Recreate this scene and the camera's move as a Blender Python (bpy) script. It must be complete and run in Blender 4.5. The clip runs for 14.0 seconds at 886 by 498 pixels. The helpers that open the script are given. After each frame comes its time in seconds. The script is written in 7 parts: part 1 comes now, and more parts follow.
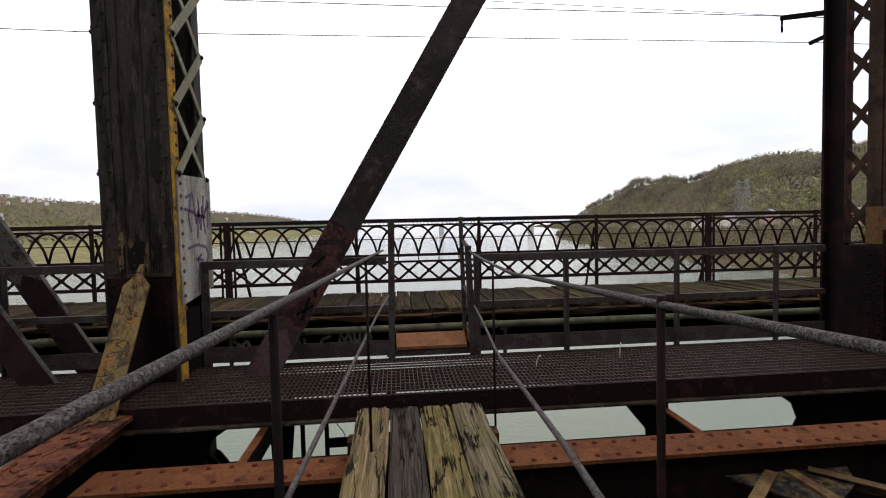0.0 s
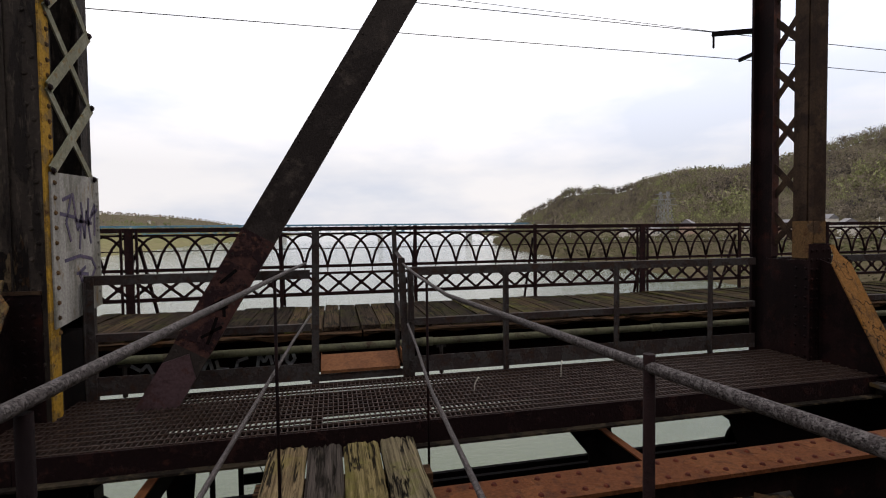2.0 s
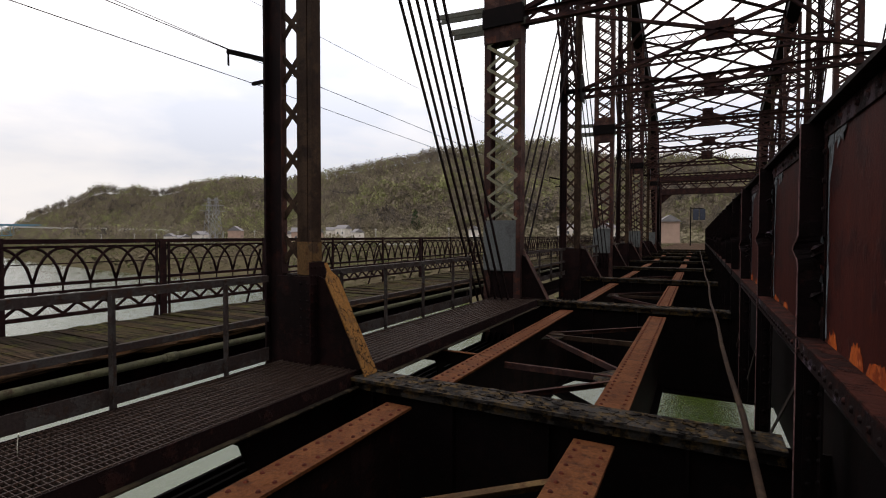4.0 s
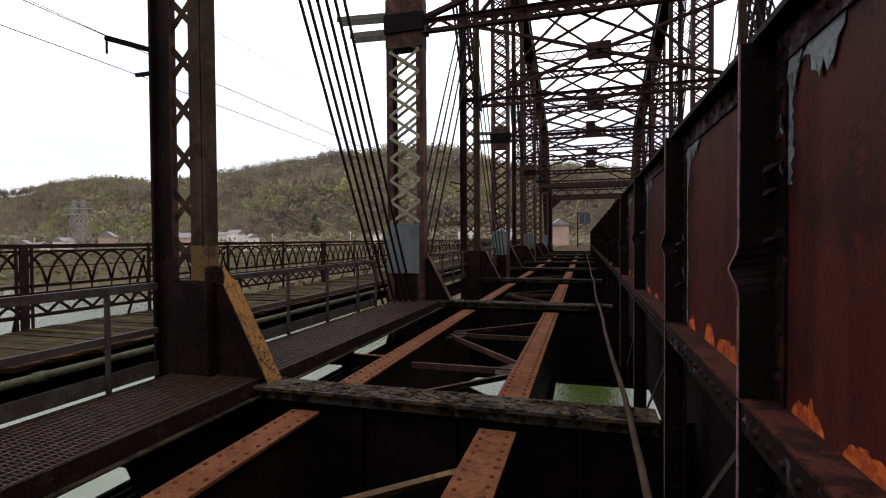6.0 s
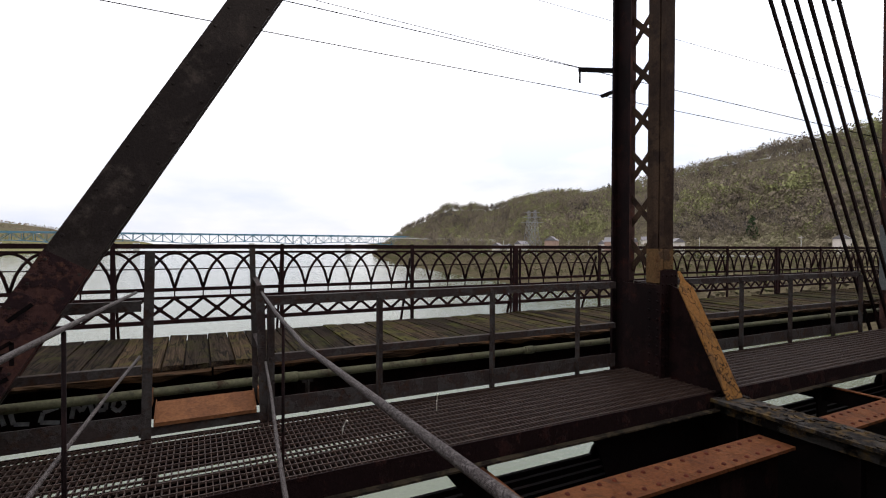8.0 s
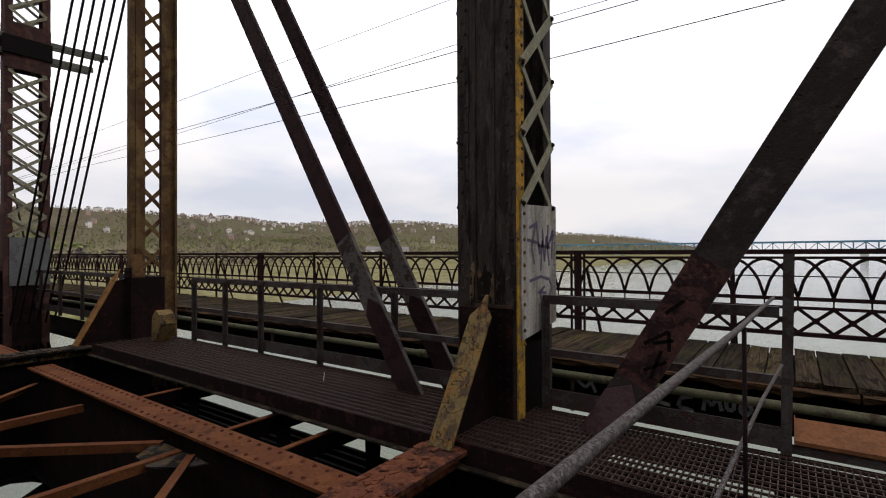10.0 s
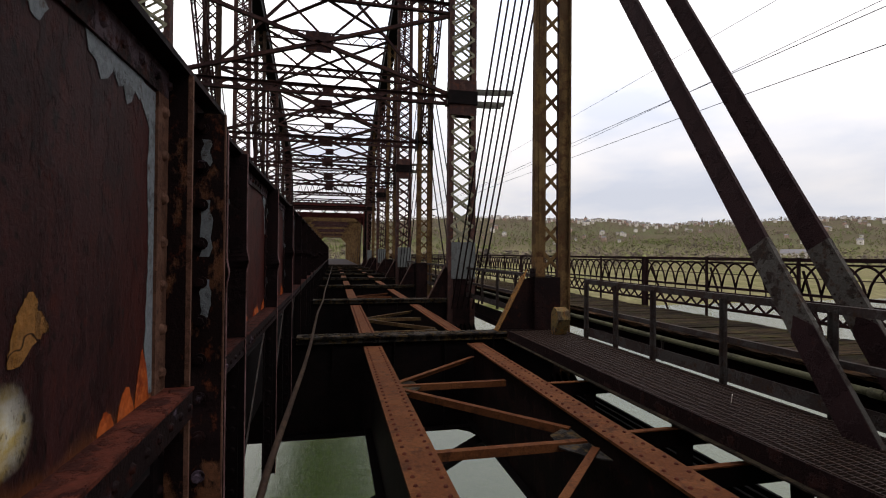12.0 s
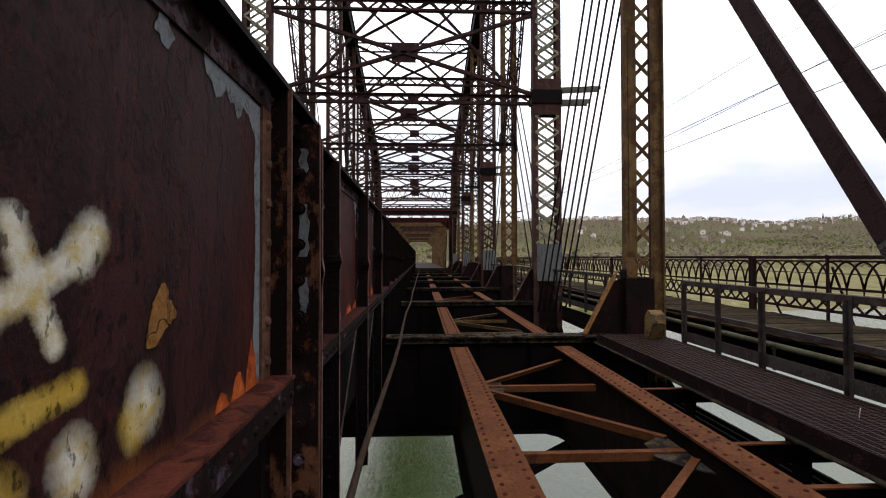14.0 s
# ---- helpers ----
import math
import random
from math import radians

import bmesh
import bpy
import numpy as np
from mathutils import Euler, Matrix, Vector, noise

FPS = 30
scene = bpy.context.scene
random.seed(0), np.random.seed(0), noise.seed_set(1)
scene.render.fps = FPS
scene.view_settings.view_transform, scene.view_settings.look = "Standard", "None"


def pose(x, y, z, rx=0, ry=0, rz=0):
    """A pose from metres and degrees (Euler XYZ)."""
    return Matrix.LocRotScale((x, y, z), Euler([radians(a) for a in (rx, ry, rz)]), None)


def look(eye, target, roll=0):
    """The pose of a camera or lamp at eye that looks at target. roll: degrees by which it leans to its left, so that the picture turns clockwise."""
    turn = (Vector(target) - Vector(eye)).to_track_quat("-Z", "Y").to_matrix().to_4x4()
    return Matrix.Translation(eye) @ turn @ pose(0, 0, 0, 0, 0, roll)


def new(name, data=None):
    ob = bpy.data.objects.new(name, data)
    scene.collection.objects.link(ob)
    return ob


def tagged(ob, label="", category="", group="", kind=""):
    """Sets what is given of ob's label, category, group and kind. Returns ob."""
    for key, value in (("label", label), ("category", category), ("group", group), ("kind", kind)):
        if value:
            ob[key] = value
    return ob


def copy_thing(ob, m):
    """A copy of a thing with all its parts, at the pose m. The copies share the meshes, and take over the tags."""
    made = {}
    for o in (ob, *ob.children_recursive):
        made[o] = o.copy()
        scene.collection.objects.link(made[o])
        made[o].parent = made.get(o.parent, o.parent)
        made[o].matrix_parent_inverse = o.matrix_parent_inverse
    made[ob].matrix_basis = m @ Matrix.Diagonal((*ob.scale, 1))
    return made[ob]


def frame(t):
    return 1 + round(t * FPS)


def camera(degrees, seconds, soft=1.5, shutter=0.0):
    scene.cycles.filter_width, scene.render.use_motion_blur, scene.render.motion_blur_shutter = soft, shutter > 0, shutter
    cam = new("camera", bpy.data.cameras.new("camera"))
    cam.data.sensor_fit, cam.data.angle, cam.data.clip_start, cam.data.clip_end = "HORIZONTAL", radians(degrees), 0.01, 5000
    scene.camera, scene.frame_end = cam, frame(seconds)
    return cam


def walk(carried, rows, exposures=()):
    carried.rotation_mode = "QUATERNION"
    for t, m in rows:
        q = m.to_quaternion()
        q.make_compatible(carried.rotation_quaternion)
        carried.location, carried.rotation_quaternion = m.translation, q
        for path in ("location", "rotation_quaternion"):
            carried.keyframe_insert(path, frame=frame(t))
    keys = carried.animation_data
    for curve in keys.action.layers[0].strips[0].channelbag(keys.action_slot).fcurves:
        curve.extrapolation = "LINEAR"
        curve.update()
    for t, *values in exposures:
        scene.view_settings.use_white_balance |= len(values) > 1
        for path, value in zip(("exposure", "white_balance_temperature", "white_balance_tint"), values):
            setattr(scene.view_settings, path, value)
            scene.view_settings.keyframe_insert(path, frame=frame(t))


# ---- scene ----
cam = camera(84.6, 14.0, soft=1.1)
PATH = [
    (0, (1.348, 0.416, 1.364), (1.536, 2.405, 1.271), -1.3),
    (0.5, (1.364, 0.500, 1.402), (1.611, 2.483, 1.315), -1.1),
    (1, (1.361, 0.542, 1.430), (1.626, 2.523, 1.353), -1.1),
    (1.5, (1.391, 0.624, 1.411), (1.680, 2.601, 1.336), -1.0),
    (2, (1.450, 0.785, 1.399), (1.886, 2.735, 1.328), -0.7),
    (2.5, (1.602, 0.885, 1.419), (2.374, 2.729, 1.352), -1.0),
    (3, (1.802, 0.931, 1.475), (2.965, 2.557, 1.407), -0.8),
    (3.5, (1.849, 0.880, 1.516), (3.362, 2.187, 1.452), -0.1),
    (4, (1.912, 0.851, 1.532), (3.682, 1.781, 1.476), 0.1),
    (4.2, (1.921, 0.836, 1.538), (3.760, 1.621, 1.485), 0.0),
    (6.3, (1.804, 0.867, 1.506), (3.723, 1.426, 1.466), -0.4),
    (6.5, (1.803, 0.887, 1.507), (3.671, 1.600, 1.468), -0.5),
    (7, (1.770, 0.953, 1.505), (3.422, 2.081, 1.474), -0.5),
    (7.5, (1.737, 1.028, 1.505), (3.067, 2.522, 1.482), -0.4),
    (8, (1.598, 1.068, 1.497), (2.497, 2.854, 1.477), 0.3),
    (8.5, (1.511, 1.088, 1.509), (1.914, 3.046, 1.491), 0.3),
    (9, (1.412, 1.152, 1.477), (1.281, 3.147, 1.473), -0.1),
    (9.2, (1.393, 1.187, 1.468), (1.032, 3.154, 1.467), -0.3),
    (11.3, (1.171, 0.927, 1.450), (-0.678, 1.691, 1.475), 0.3),
    (11.5, (1.160, 0.916, 1.455), (-0.731, 1.566, 1.481), 0.2),
    (12, (1.184, 0.898, 1.495), (-0.768, 1.335, 1.516), 0.5),
    (12.5, (1.173, 0.858, 1.495), (-0.807, 1.141, 1.518), 0.3),
    (13, (1.173, 0.841, 1.484), (-0.822, 0.972, 1.508), 0.1),
    (13.5, (1.185, 0.857, 1.469), (-0.813, 0.937, 1.499), 0.0),
    (14, (1.220, 0.906, 1.465), (-0.778, 0.997, 1.499), -0.1),
]
walk(cam, [(t, look(eye, target, roll)) for t, eye, target, roll in PATH], [(t, e, k, 14.5) for t, e, k in ((0, 0.06, 6500), (1, -0.10, 6560), (2.5, -0.24, 6600), (4, -0.25, 6750), (6.5, 0.18, 6450), (7.5, 0.14, 6450), (9, -0.18, 6520), (11.5, -0.28, 6650), (13, -0.12, 6550), (14, 0.05, 6500))])

# ---------------------------------------------------------------- light
world = bpy.data.worlds.new("overcast_sky")
scene.world = world
world.use_nodes = True
wn, wl = world.node_tree.nodes, world.node_tree.links
wn.clear()
w_out = wn.new("ShaderNodeOutputWorld")
w_bg = wn.new("ShaderNodeBackground")
w_sky = wn.new("ShaderNodeTexSky")
w_sky.sky_type = "NISHITA"
w_sky.sun_disc = False
w_sky.sun_elevation = radians(42)
w_sky.sun_rotation = radians(35)
w_geo = wn.new("ShaderNodeTexCoord")
w_map = wn.new("ShaderNodeMapping")
w_map.inputs["Scale"].default_value = (1.0, 1.0, 3.2)
w_noise = wn.new("ShaderNodeTexNoise")
w_noise.inputs["Scale"].default_value = 2.3
w_noise.inputs["Detail"].default_value = 6
w_noise.inputs["Roughness"].default_value = 0.52
w_ramp = wn.new("ShaderNodeValToRGB")
w_ramp.color_ramp.elements[0].position = 0.36
w_ramp.color_ramp.elements[0].color = (0.74, 0.80, 0.90, 1)
w_ramp.color_ramp.elements[1].position = 0.56
w_ramp.color_ramp.elements[1].color = (1.0, 1.0, 1.0, 1)
w_mix = wn.new("ShaderNodeMixRGB")
w_mix.inputs["Fac"].default_value = 0.93
wl.new(w_geo.outputs["Generated"], w_map.inputs["Vector"])
wl.new(w_map.outputs["Vector"], w_noise.inputs["Vector"])
wl.new(w_noise.outputs["Fac"], w_ramp.inputs["Fac"])
w_dim = wn.new("ShaderNodeMixRGB")
w_dim.blend_type = "MULTIPLY"
w_dim.inputs["Fac"].default_value = 1.0
w_dim.inputs["Color2"].default_value = (0.1, 0.1, 0.1, 1)
wl.new(w_sky.outputs["Color"], w_dim.inputs["Color1"])
wl.new(w_dim.outputs["Color"], w_mix.inputs["Color1"])
wl.new(w_ramp.outputs["Color"], w_mix.inputs["Color2"])
w_sep = wn.new("ShaderNodeSeparateXYZ")
wl.new(w_geo.outputs["Generated"], w_sep.inputs["Vector"])
w_up = wn.new("ShaderNodeMapRange")
w_up.inputs["From Min"].default_value, w_up.inputs["From Max"].default_value = 0.12, 1.0
w_up.inputs["To Min"].default_value, w_up.inputs["To Max"].default_value = 1.0, 2.9
wl.new(w_sep.outputs["Z"], w_up.inputs["Value"])
w_cie = wn.new("ShaderNodeVectorMath")
w_cie.operation = "SCALE"
wl.new(w_mix.outputs["Color"], w_cie.inputs[0])
wl.new(w_up.outputs["Result"], w_cie.inputs["Scale"])
wl.new(w_cie.outputs["Vector"], w_bg.inputs["Color"])
w_bg.inputs["Strength"].default_value = 1.08
wl.new(w_bg.outputs["Background"], w_out.inputs["Surface"])

sun = new("sun", bpy.data.lights.new("sun", "SUN"))
sun.data.energy = 0.7
sun.data.angle = radians(16)
sun.data.color = (1.0, 0.95, 0.88)
sun.matrix_world = look((60, 45, 70), (0, 0, 0))


# ---------------------------------------------------------------- materials
def shader(name):
    m = bpy.data.materials.new(name)
    m.use_nodes = True
    n, l = m.node_tree.nodes, m.node_tree.links
    return m, n, l, n["Principled BSDF"]


def ramp_node(n, stops):
    r = n.new("ShaderNodeValToRGB")
    e = r.color_ramp.elements
    while len(e) < len(stops):
        e.new(0.5)
    for el, (p, c) in zip(e, stops):
        el.position, el.color = p, (*c, 1)
    return r


def noise_node(n, l, coord, scale, detail=6, rough=0.6, stretch=(1, 1, 1)):
    mp = n.new("ShaderNodeMapping")
    mp.inputs["Scale"].default_value = stretch
    t = n.new("ShaderNodeTexNoise")
    t.inputs["Scale"].default_value, t.inputs["Detail"].default_value, t.inputs["Roughness"].default_value = scale, detail, rough
    l.new(coord, mp.inputs["Vector"])
    l.new(mp.outputs["Vector"], t.inputs["Vector"])
    return t


def coords(n, kind="Position"):
    if kind == "Position":
        return n.new("ShaderNodeNewGeometry").outputs["Position"]
    return n.new("ShaderNodeTexCoord").outputs[kind]


def mixed(n, l, fac, a, b, mode="MIX"):
    x = n.new("ShaderNodeMixRGB")
    x.blend_type = mode
    for sock, v in ((x.inputs["Fac"], fac), (x.inputs["Color1"], a), (x.inputs["Color2"], b)):
        if isinstance(v, bpy.types.NodeSocket):
            l.new(v, sock)
        elif isinstance(v, tuple):
            sock.default_value = (*v, 1)
        else:
            sock.default_value = v
    return x.outputs["Color"]


def weathered(name, base, patch, rust, patch_at=0.55, rust_at=0.6, scale=3.0, rough=0.75, bump=0.35, fine=45.0, stretch=(1, 1, 1), metal=0.0, streak=0.0, gloss=0.06, crack=0.0, warm=True):
    """Painted or bare steel: a base coat, patches of another coat, rust and fine grain."""
    m, n, l, p = shader(name)
    if warm:
        base, patch, rust = (tuple(v * k for v, k in zip(col, (1.30, 0.83, 0.94))) for col in (base, patch, rust))
    co = coords(n)
    big = noise_node(n, l, co, scale, 8, 0.62, stretch)
    big2 = noise_node(n, l, co, scale * 2.7, 8, 0.68, (stretch[0] * 1.1, stretch[1] * 0.9, stretch[2]))
    grain = noise_node(n, l, co, fine, 4, 0.7)
    r1 = ramp_node(n, [(patch_at - 0.03, (0, 0, 0)), (patch_at + 0.03, (1, 1, 1))])
    r2 = ramp_node(n, [(rust_at - 0.07, (0, 0, 0)), (rust_at + 0.07, (1, 1, 1))])
    l.new(big.outputs["Fac"], r1.inputs["Fac"])
    l.new(big2.outputs["Fac"], r2.inputs["Fac"])
    c = mixed(n, l, r1.outputs["Color"], base, patch)
    c = mixed(n, l, r2.outputs["Color"], c, rust)
    g = ramp_node(n, [(0.25, (0.62, 0.62, 0.62)), (0.75, (1.35, 1.35, 1.35))])
    l.new(grain.outputs["Fac"], g.inputs["Fac"])
    c = mixed(n, l, 1.0, c, g.outputs["Color"], "MULTIPLY")
    if crack:
        lines = noise_node(n, l, co, 5.5, 3, 0.5)
        k = ramp_node(n, [(0.485, (0, 0, 0)), (0.497, (crack, crack, crack)), (0.503, (crack, crack, crack)), (0.515, (0, 0, 0))])
        l.new(lines.outputs["Fac"], k.inputs["Fac"])
        c = mixed(n, l, k.outputs["Color"], c, (0.006, 0.004, 0.003))
    if streak:
        st = noise_node(n, l, co, 9.0, 5, 0.6, (1, 1, 0.06))
        s = ramp_node(n, [(0.35, (0.55, 0.5, 0.46)), (0.7, (1.25, 1.2, 1.15))])
        l.new(st.outputs["Fac"], s.inputs["Fac"])
        c = mixed(n, l, streak, c, s.outputs["Color"], "MULTIPLY")
    l.new(c, p.inputs["Base Color"])
    p.inputs["Roughness"].default_value = rough
    p.inputs["Metallic"].default_value = metal
    p.inputs["Specular IOR Level"].default_value = gloss
    b = n.new("ShaderNodeBump")
    b.inputs["Strength"].default_value = bump
    b.inputs["Distance"].default_value = 0.006
    s = n.new("ShaderNodeMath")
    s.operation = "ADD"
    l.new(grain.outputs["Fac"], s.inputs[0])
    l.new(r1.outputs["Color"], s.inputs[1])
    l.new(s.outputs["Value"], b.inputs["Height"])
    l.new(b.outputs["Normal"], p.inputs["Normal"])
    return m


def timber(name, dark, light, moss, moss_at=0.56, along=1, rough=0.9, crack=0.0):
    """Weathered boards: grain along one axis, moss patches, a shade of its own for each board."""
    m, n, l, p = shader(name)
    co = coords(n)
    st = [24, 24, 24]
    st[along] = 0.9
    grain = noise_node(n, l, co, 1.6, 8, 0.65, tuple(st))
    st2 = [90, 90, 90]
    st2[along] = 2.0
    fine = noise_node(n, l, co, 1.2, 5, 0.7, tuple(st2))
    patch = noise_node(n, l, co, 5.0, 6, 0.6)
    r = ramp_node(n, [(0.30, dark), (0.48, tuple((a + b) / 2 for a, b in zip(dark, light))), (0.68, light)])
    l.new(grain.outputs["Fac"], r.inputs["Fac"])
    f = ramp_node(n, [(0.32, (0.28, 0.28, 0.28)), (0.52, (0.95, 0.95, 0.95)), (0.66, (1.25, 1.25, 1.25))])
    l.new(fine.outputs["Fac"], f.inputs["Fac"])
    c = mixed(n, l, 1.0, r.outputs["Color"], f.outputs["Color"], "MULTIPLY")
    mr = ramp_node(n, [(moss_at - 0.08, (0, 0, 0)), (moss_at + 0.1, (0.85, 0.85, 0.85))])
    l.new(patch.outputs["Fac"], mr.inputs["Fac"])
    c = mixed(n, l, mr.outputs["Color"], c, moss)
    if crack:
        st3 = [7, 7, 7]
        st3[along] = 0.55
        split = noise_node(n, l, co, 1.5, 5, 0.55, tuple(st3))
        k = ramp_node(n, [(0.472, (0, 0, 0)), (0.490, (1, 1, 1)), (0.510, (1, 1, 1)), (0.528, (0, 0, 0))])
        l.new(split.outputs["Fac"], k.inputs["Fac"])
        gate_noise = noise_node(n, l, co, 2.6, 3, 0.5)
        kg = ramp_node(n, [(0.32, (0, 0, 0)), (0.46, (crack, crack, crack))])
        l.new(gate_noise.outputs["Fac"], kg.inputs["Fac"])
        kk = mixed(n, l, 1.0, k.outputs["Color"], kg.outputs["Color"], "MULTIPLY")
        c = mixed(n, l, kk, c, (0.006, 0.005, 0.004))
        knot = noise_node(n, l, co, 9.0, 4, 0.6, (1, 0.7, 1))
        kr = ramp_node(n, [(0.64, (0, 0, 0)), (0.70, (crack, crack, crack))])
        l.new(knot.outputs["Fac"], kr.inputs["Fac"])
        c = mixed(n, l, kr.outputs["Color"], c, (0.012, 0.009, 0.006))
    info = n.new("ShaderNodeObjectInfo")
    v = ramp_node(n, [(0.0, (0.55, 0.56, 0.6)), (0.5, (1.0, 1.0, 1.0)), (1.0, (1.3, 1.24, 1.1))])
    l.new(info.outputs["Random"], v.inputs["Fac"])
    c = mixed(n, l, 1.0, c, v.outputs["Color"], "MULTIPLY")
    l.new(c, p.inputs["Base Color"])
    p.inputs["Roughness"].default_value = rough
    p.inputs["Specular IOR Level"].default_value = 0.02
    b = n.new("ShaderNodeBump")
    b.inputs["Strength"].default_value = 0.8
    b.inputs["Distance"].default_value = 0.008
    l.new(fine.outputs["Fac"], b.inputs["Height"])
    l.new(b.outputs["Normal"], p.inputs["Normal"])
    return m


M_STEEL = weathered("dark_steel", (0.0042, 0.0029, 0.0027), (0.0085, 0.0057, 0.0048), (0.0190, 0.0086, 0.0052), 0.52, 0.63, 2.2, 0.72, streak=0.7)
M_STEEL2 = weathered("olive_steel", (0.0256, 0.0216, 0.0176), (0.0496, 0.0410, 0.0300), (0.0600, 0.0320, 0.0150), 0.55, 0.60, 2.5, 0.72, streak=0.6)
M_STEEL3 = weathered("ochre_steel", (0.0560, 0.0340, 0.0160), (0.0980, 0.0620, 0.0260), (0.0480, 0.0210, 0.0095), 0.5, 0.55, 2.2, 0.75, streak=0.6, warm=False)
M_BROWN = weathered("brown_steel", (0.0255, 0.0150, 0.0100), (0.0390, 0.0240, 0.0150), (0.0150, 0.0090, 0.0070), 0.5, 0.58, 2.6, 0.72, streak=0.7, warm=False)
M_POST = weathered("flaking_post_paint", (0.0235, 0.0180, 0.0145), (0.0100, 0.0074, 0.0062), (0.0620, 0.0500, 0.0390), 0.53, 0.63, 6.0, 0.75, bump=1.0, fine=30, stretch=(1.8, 1.8, 0.32), streak=0.6, warm=False, gloss=0.10)
M_FLAKY = weathered("peeling_post_foot", (0.0060, 0.0045, 0.0040), (0.0900, 0.0640, 0.0360), (0.0420, 0.0220, 0.0100), 0.57, 0.60, 7.0, 0.8, bump=1.0, fine=30, stretch=(1.9, 1.9, 0.5), streak=0.5, warm=False)
M_DIAG = weathered("speckled_diagonal", (0.0235, 0.0180, 0.0155), (0.0150, 0.0112, 0.0098), (0.0480, 0.0370, 0.0300), 0.50, 0.62, 1.6, 0.72, bump=0.6, fine=70, warm=False)
M_MOTTLE = weathered("mottled_diagonal_foot", (0.0290, 0.0210, 0.0155), (0.0120, 0.0095, 0.0090), (0.0520, 0.0350, 0.0200), 0.52, 0.61, 6.5, 0.72, bump=0.9, fine=40)
M_FOOT = weathered("bare_grey_plate", (0.0420, 0.0380, 0.0350), (0.0300, 0.0260, 0.0230), (0.0340, 0.0200, 0.0130), 0.55, 0.66, 5.0, 0.6, bump=0.3)
M_SPRAY_W = weathered("pale_spray_paint", (0.42, 0.42, 0.43), (0.30, 0.30, 0.32), (0.20, 0.19, 0.19), 0.55, 0.64, 14.0, 0.8, bump=0.1, warm=False)
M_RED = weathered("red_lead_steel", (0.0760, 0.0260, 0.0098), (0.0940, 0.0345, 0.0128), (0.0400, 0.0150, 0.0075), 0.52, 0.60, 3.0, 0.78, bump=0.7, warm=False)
# rusty heads, darker than the flange: each rivet's little shadow is in the colour
M_RIVET = weathered("shadowed_rivet_heads", (0.0440, 0.0165, 0.0085), (0.0300, 0.0120, 0.0070), (0.0620, 0.0230, 0.0100), 0.5, 0.6, 12.0, 0.8, bump=0.1)
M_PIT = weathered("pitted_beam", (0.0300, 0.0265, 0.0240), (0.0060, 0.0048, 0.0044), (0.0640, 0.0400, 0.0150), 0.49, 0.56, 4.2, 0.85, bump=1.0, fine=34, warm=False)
M_TRUSS = weathered("overhead_steel", (0.0150, 0.0115, 0.0100), (0.0250, 0.0190, 0.0150), (0.0420, 0.0230, 0.0120), 0.53, 0.60, 2.4, 0.72)
M_PORTAL = weathered("dark_red_portal", (0.0480, 0.0190, 0.0150), (0.0330, 0.0140, 0.0110), (0.0700, 0.0260, 0.0160), 0.52, 0.62, 1.5, 0.8)
M_GREYPEEL = weathered("peeling_grey_flange", (0.0480, 0.0520, 0.0540), (0.0060, 0.0046, 0.0042), (0.0300, 0.0130, 0.0075), 0.50, 0.57, 7.0, 0.65, bump=1.0)
M_FLAKEBLACK = weathered("black_scaling_angle", (0.0050, 0.0036, 0.0032), (0.0420, 0.0470, 0.0540), (0.0260, 0.0100, 0.0060), 0.61, 0.63, 6.0, 0.7, bump=1.0)
M_TAN = weathered("tan_painted_angle", (0.0720, 0.0560, 0.0330), (0.0500, 0.0380, 0.0220), (0.0160, 0.0100, 0.0070), 0.55, 0.62, 7.0, 0.65, bump=0.6)
M_PITO = weathered("ochre_scaling_beam", (0.0620, 0.0330, 0.0150), (0.0220, 0.0135, 0.0090), (0.0900, 0.0520, 0.0200), 0.50, 0.60, 5.0, 0.85, bump=1.0, fine=34)
M_PLATE = weathered("rusted_plate", (0.0280, 0.0095, 0.0066), (0.0161, 0.0074, 0.0064), (0.0450, 0.0150, 0.0075), 0.55, 0.62, 2.6, 0.55, bump=0.3, fine=60, streak=0.85)
M_GREYPAINT = weathered("flaking_grey_paint", (0.120, 0.132, 0.140), (0.080, 0.085, 0.088), (0.040, 0.020, 0.011), 0.58, 0.63, 9.0, 0.6, bump=0.7, warm=False)
M_PEEL = weathered("peeling_ochre_stiffener", (0.0660, 0.0430, 0.0190), (0.0050, 0.0034, 0.0030), (0.0700, 0.0300, 0.0110), 0.44, 0.64, 6.0, 0.7, bump=0.9, stretch=(1, 1, 0.6))
M_SCALE = weathered("scaling_black_stiffener", (0.0052, 0.0040, 0.0037), (0.0700, 0.0740, 0.0760), (0.0360, 0.0140, 0.0070), 0.63, 0.60, 5.5, 0.7, bump=0.9, stretch=(1, 1, 0.55))
M_LEDGE = weathered("scaling_brown_ledge", (0.0560, 0.0235, 0.0130), (0.0240, 0.0118, 0.0080), (0.0600, 0.0250, 0.0125), 0.52, 0.60, 6.5, 0.8, bump=1.0, fine=30)
M_LEDGE_DARK = weathered("dark_scaling_ledge", (0.0320, 0.0145, 0.0090), (0.0120, 0.0072, 0.0056), (0.0440, 0.0190, 0.0100), 0.50, 0.60, 6.5, 0.8, bump=1.0, fine=30)
M_ORANGE = weathered("orange_rust", (0.23, 0.075, 0.013), (0.15, 0.042, 0.010), (0.29, 0.12, 0.03), 0.5, 0.58, 7.0, 0.85, streak=0.6)
M_OCHRE = weathered("peeling_ochre_paint", (0.0880, 0.0490, 0.0200), (0.0480, 0.0290, 0.0170), (0.0500, 0.0200, 0.0090), 0.54, 0.60, 5.0, 0.8, bump=0.9, warm=False)
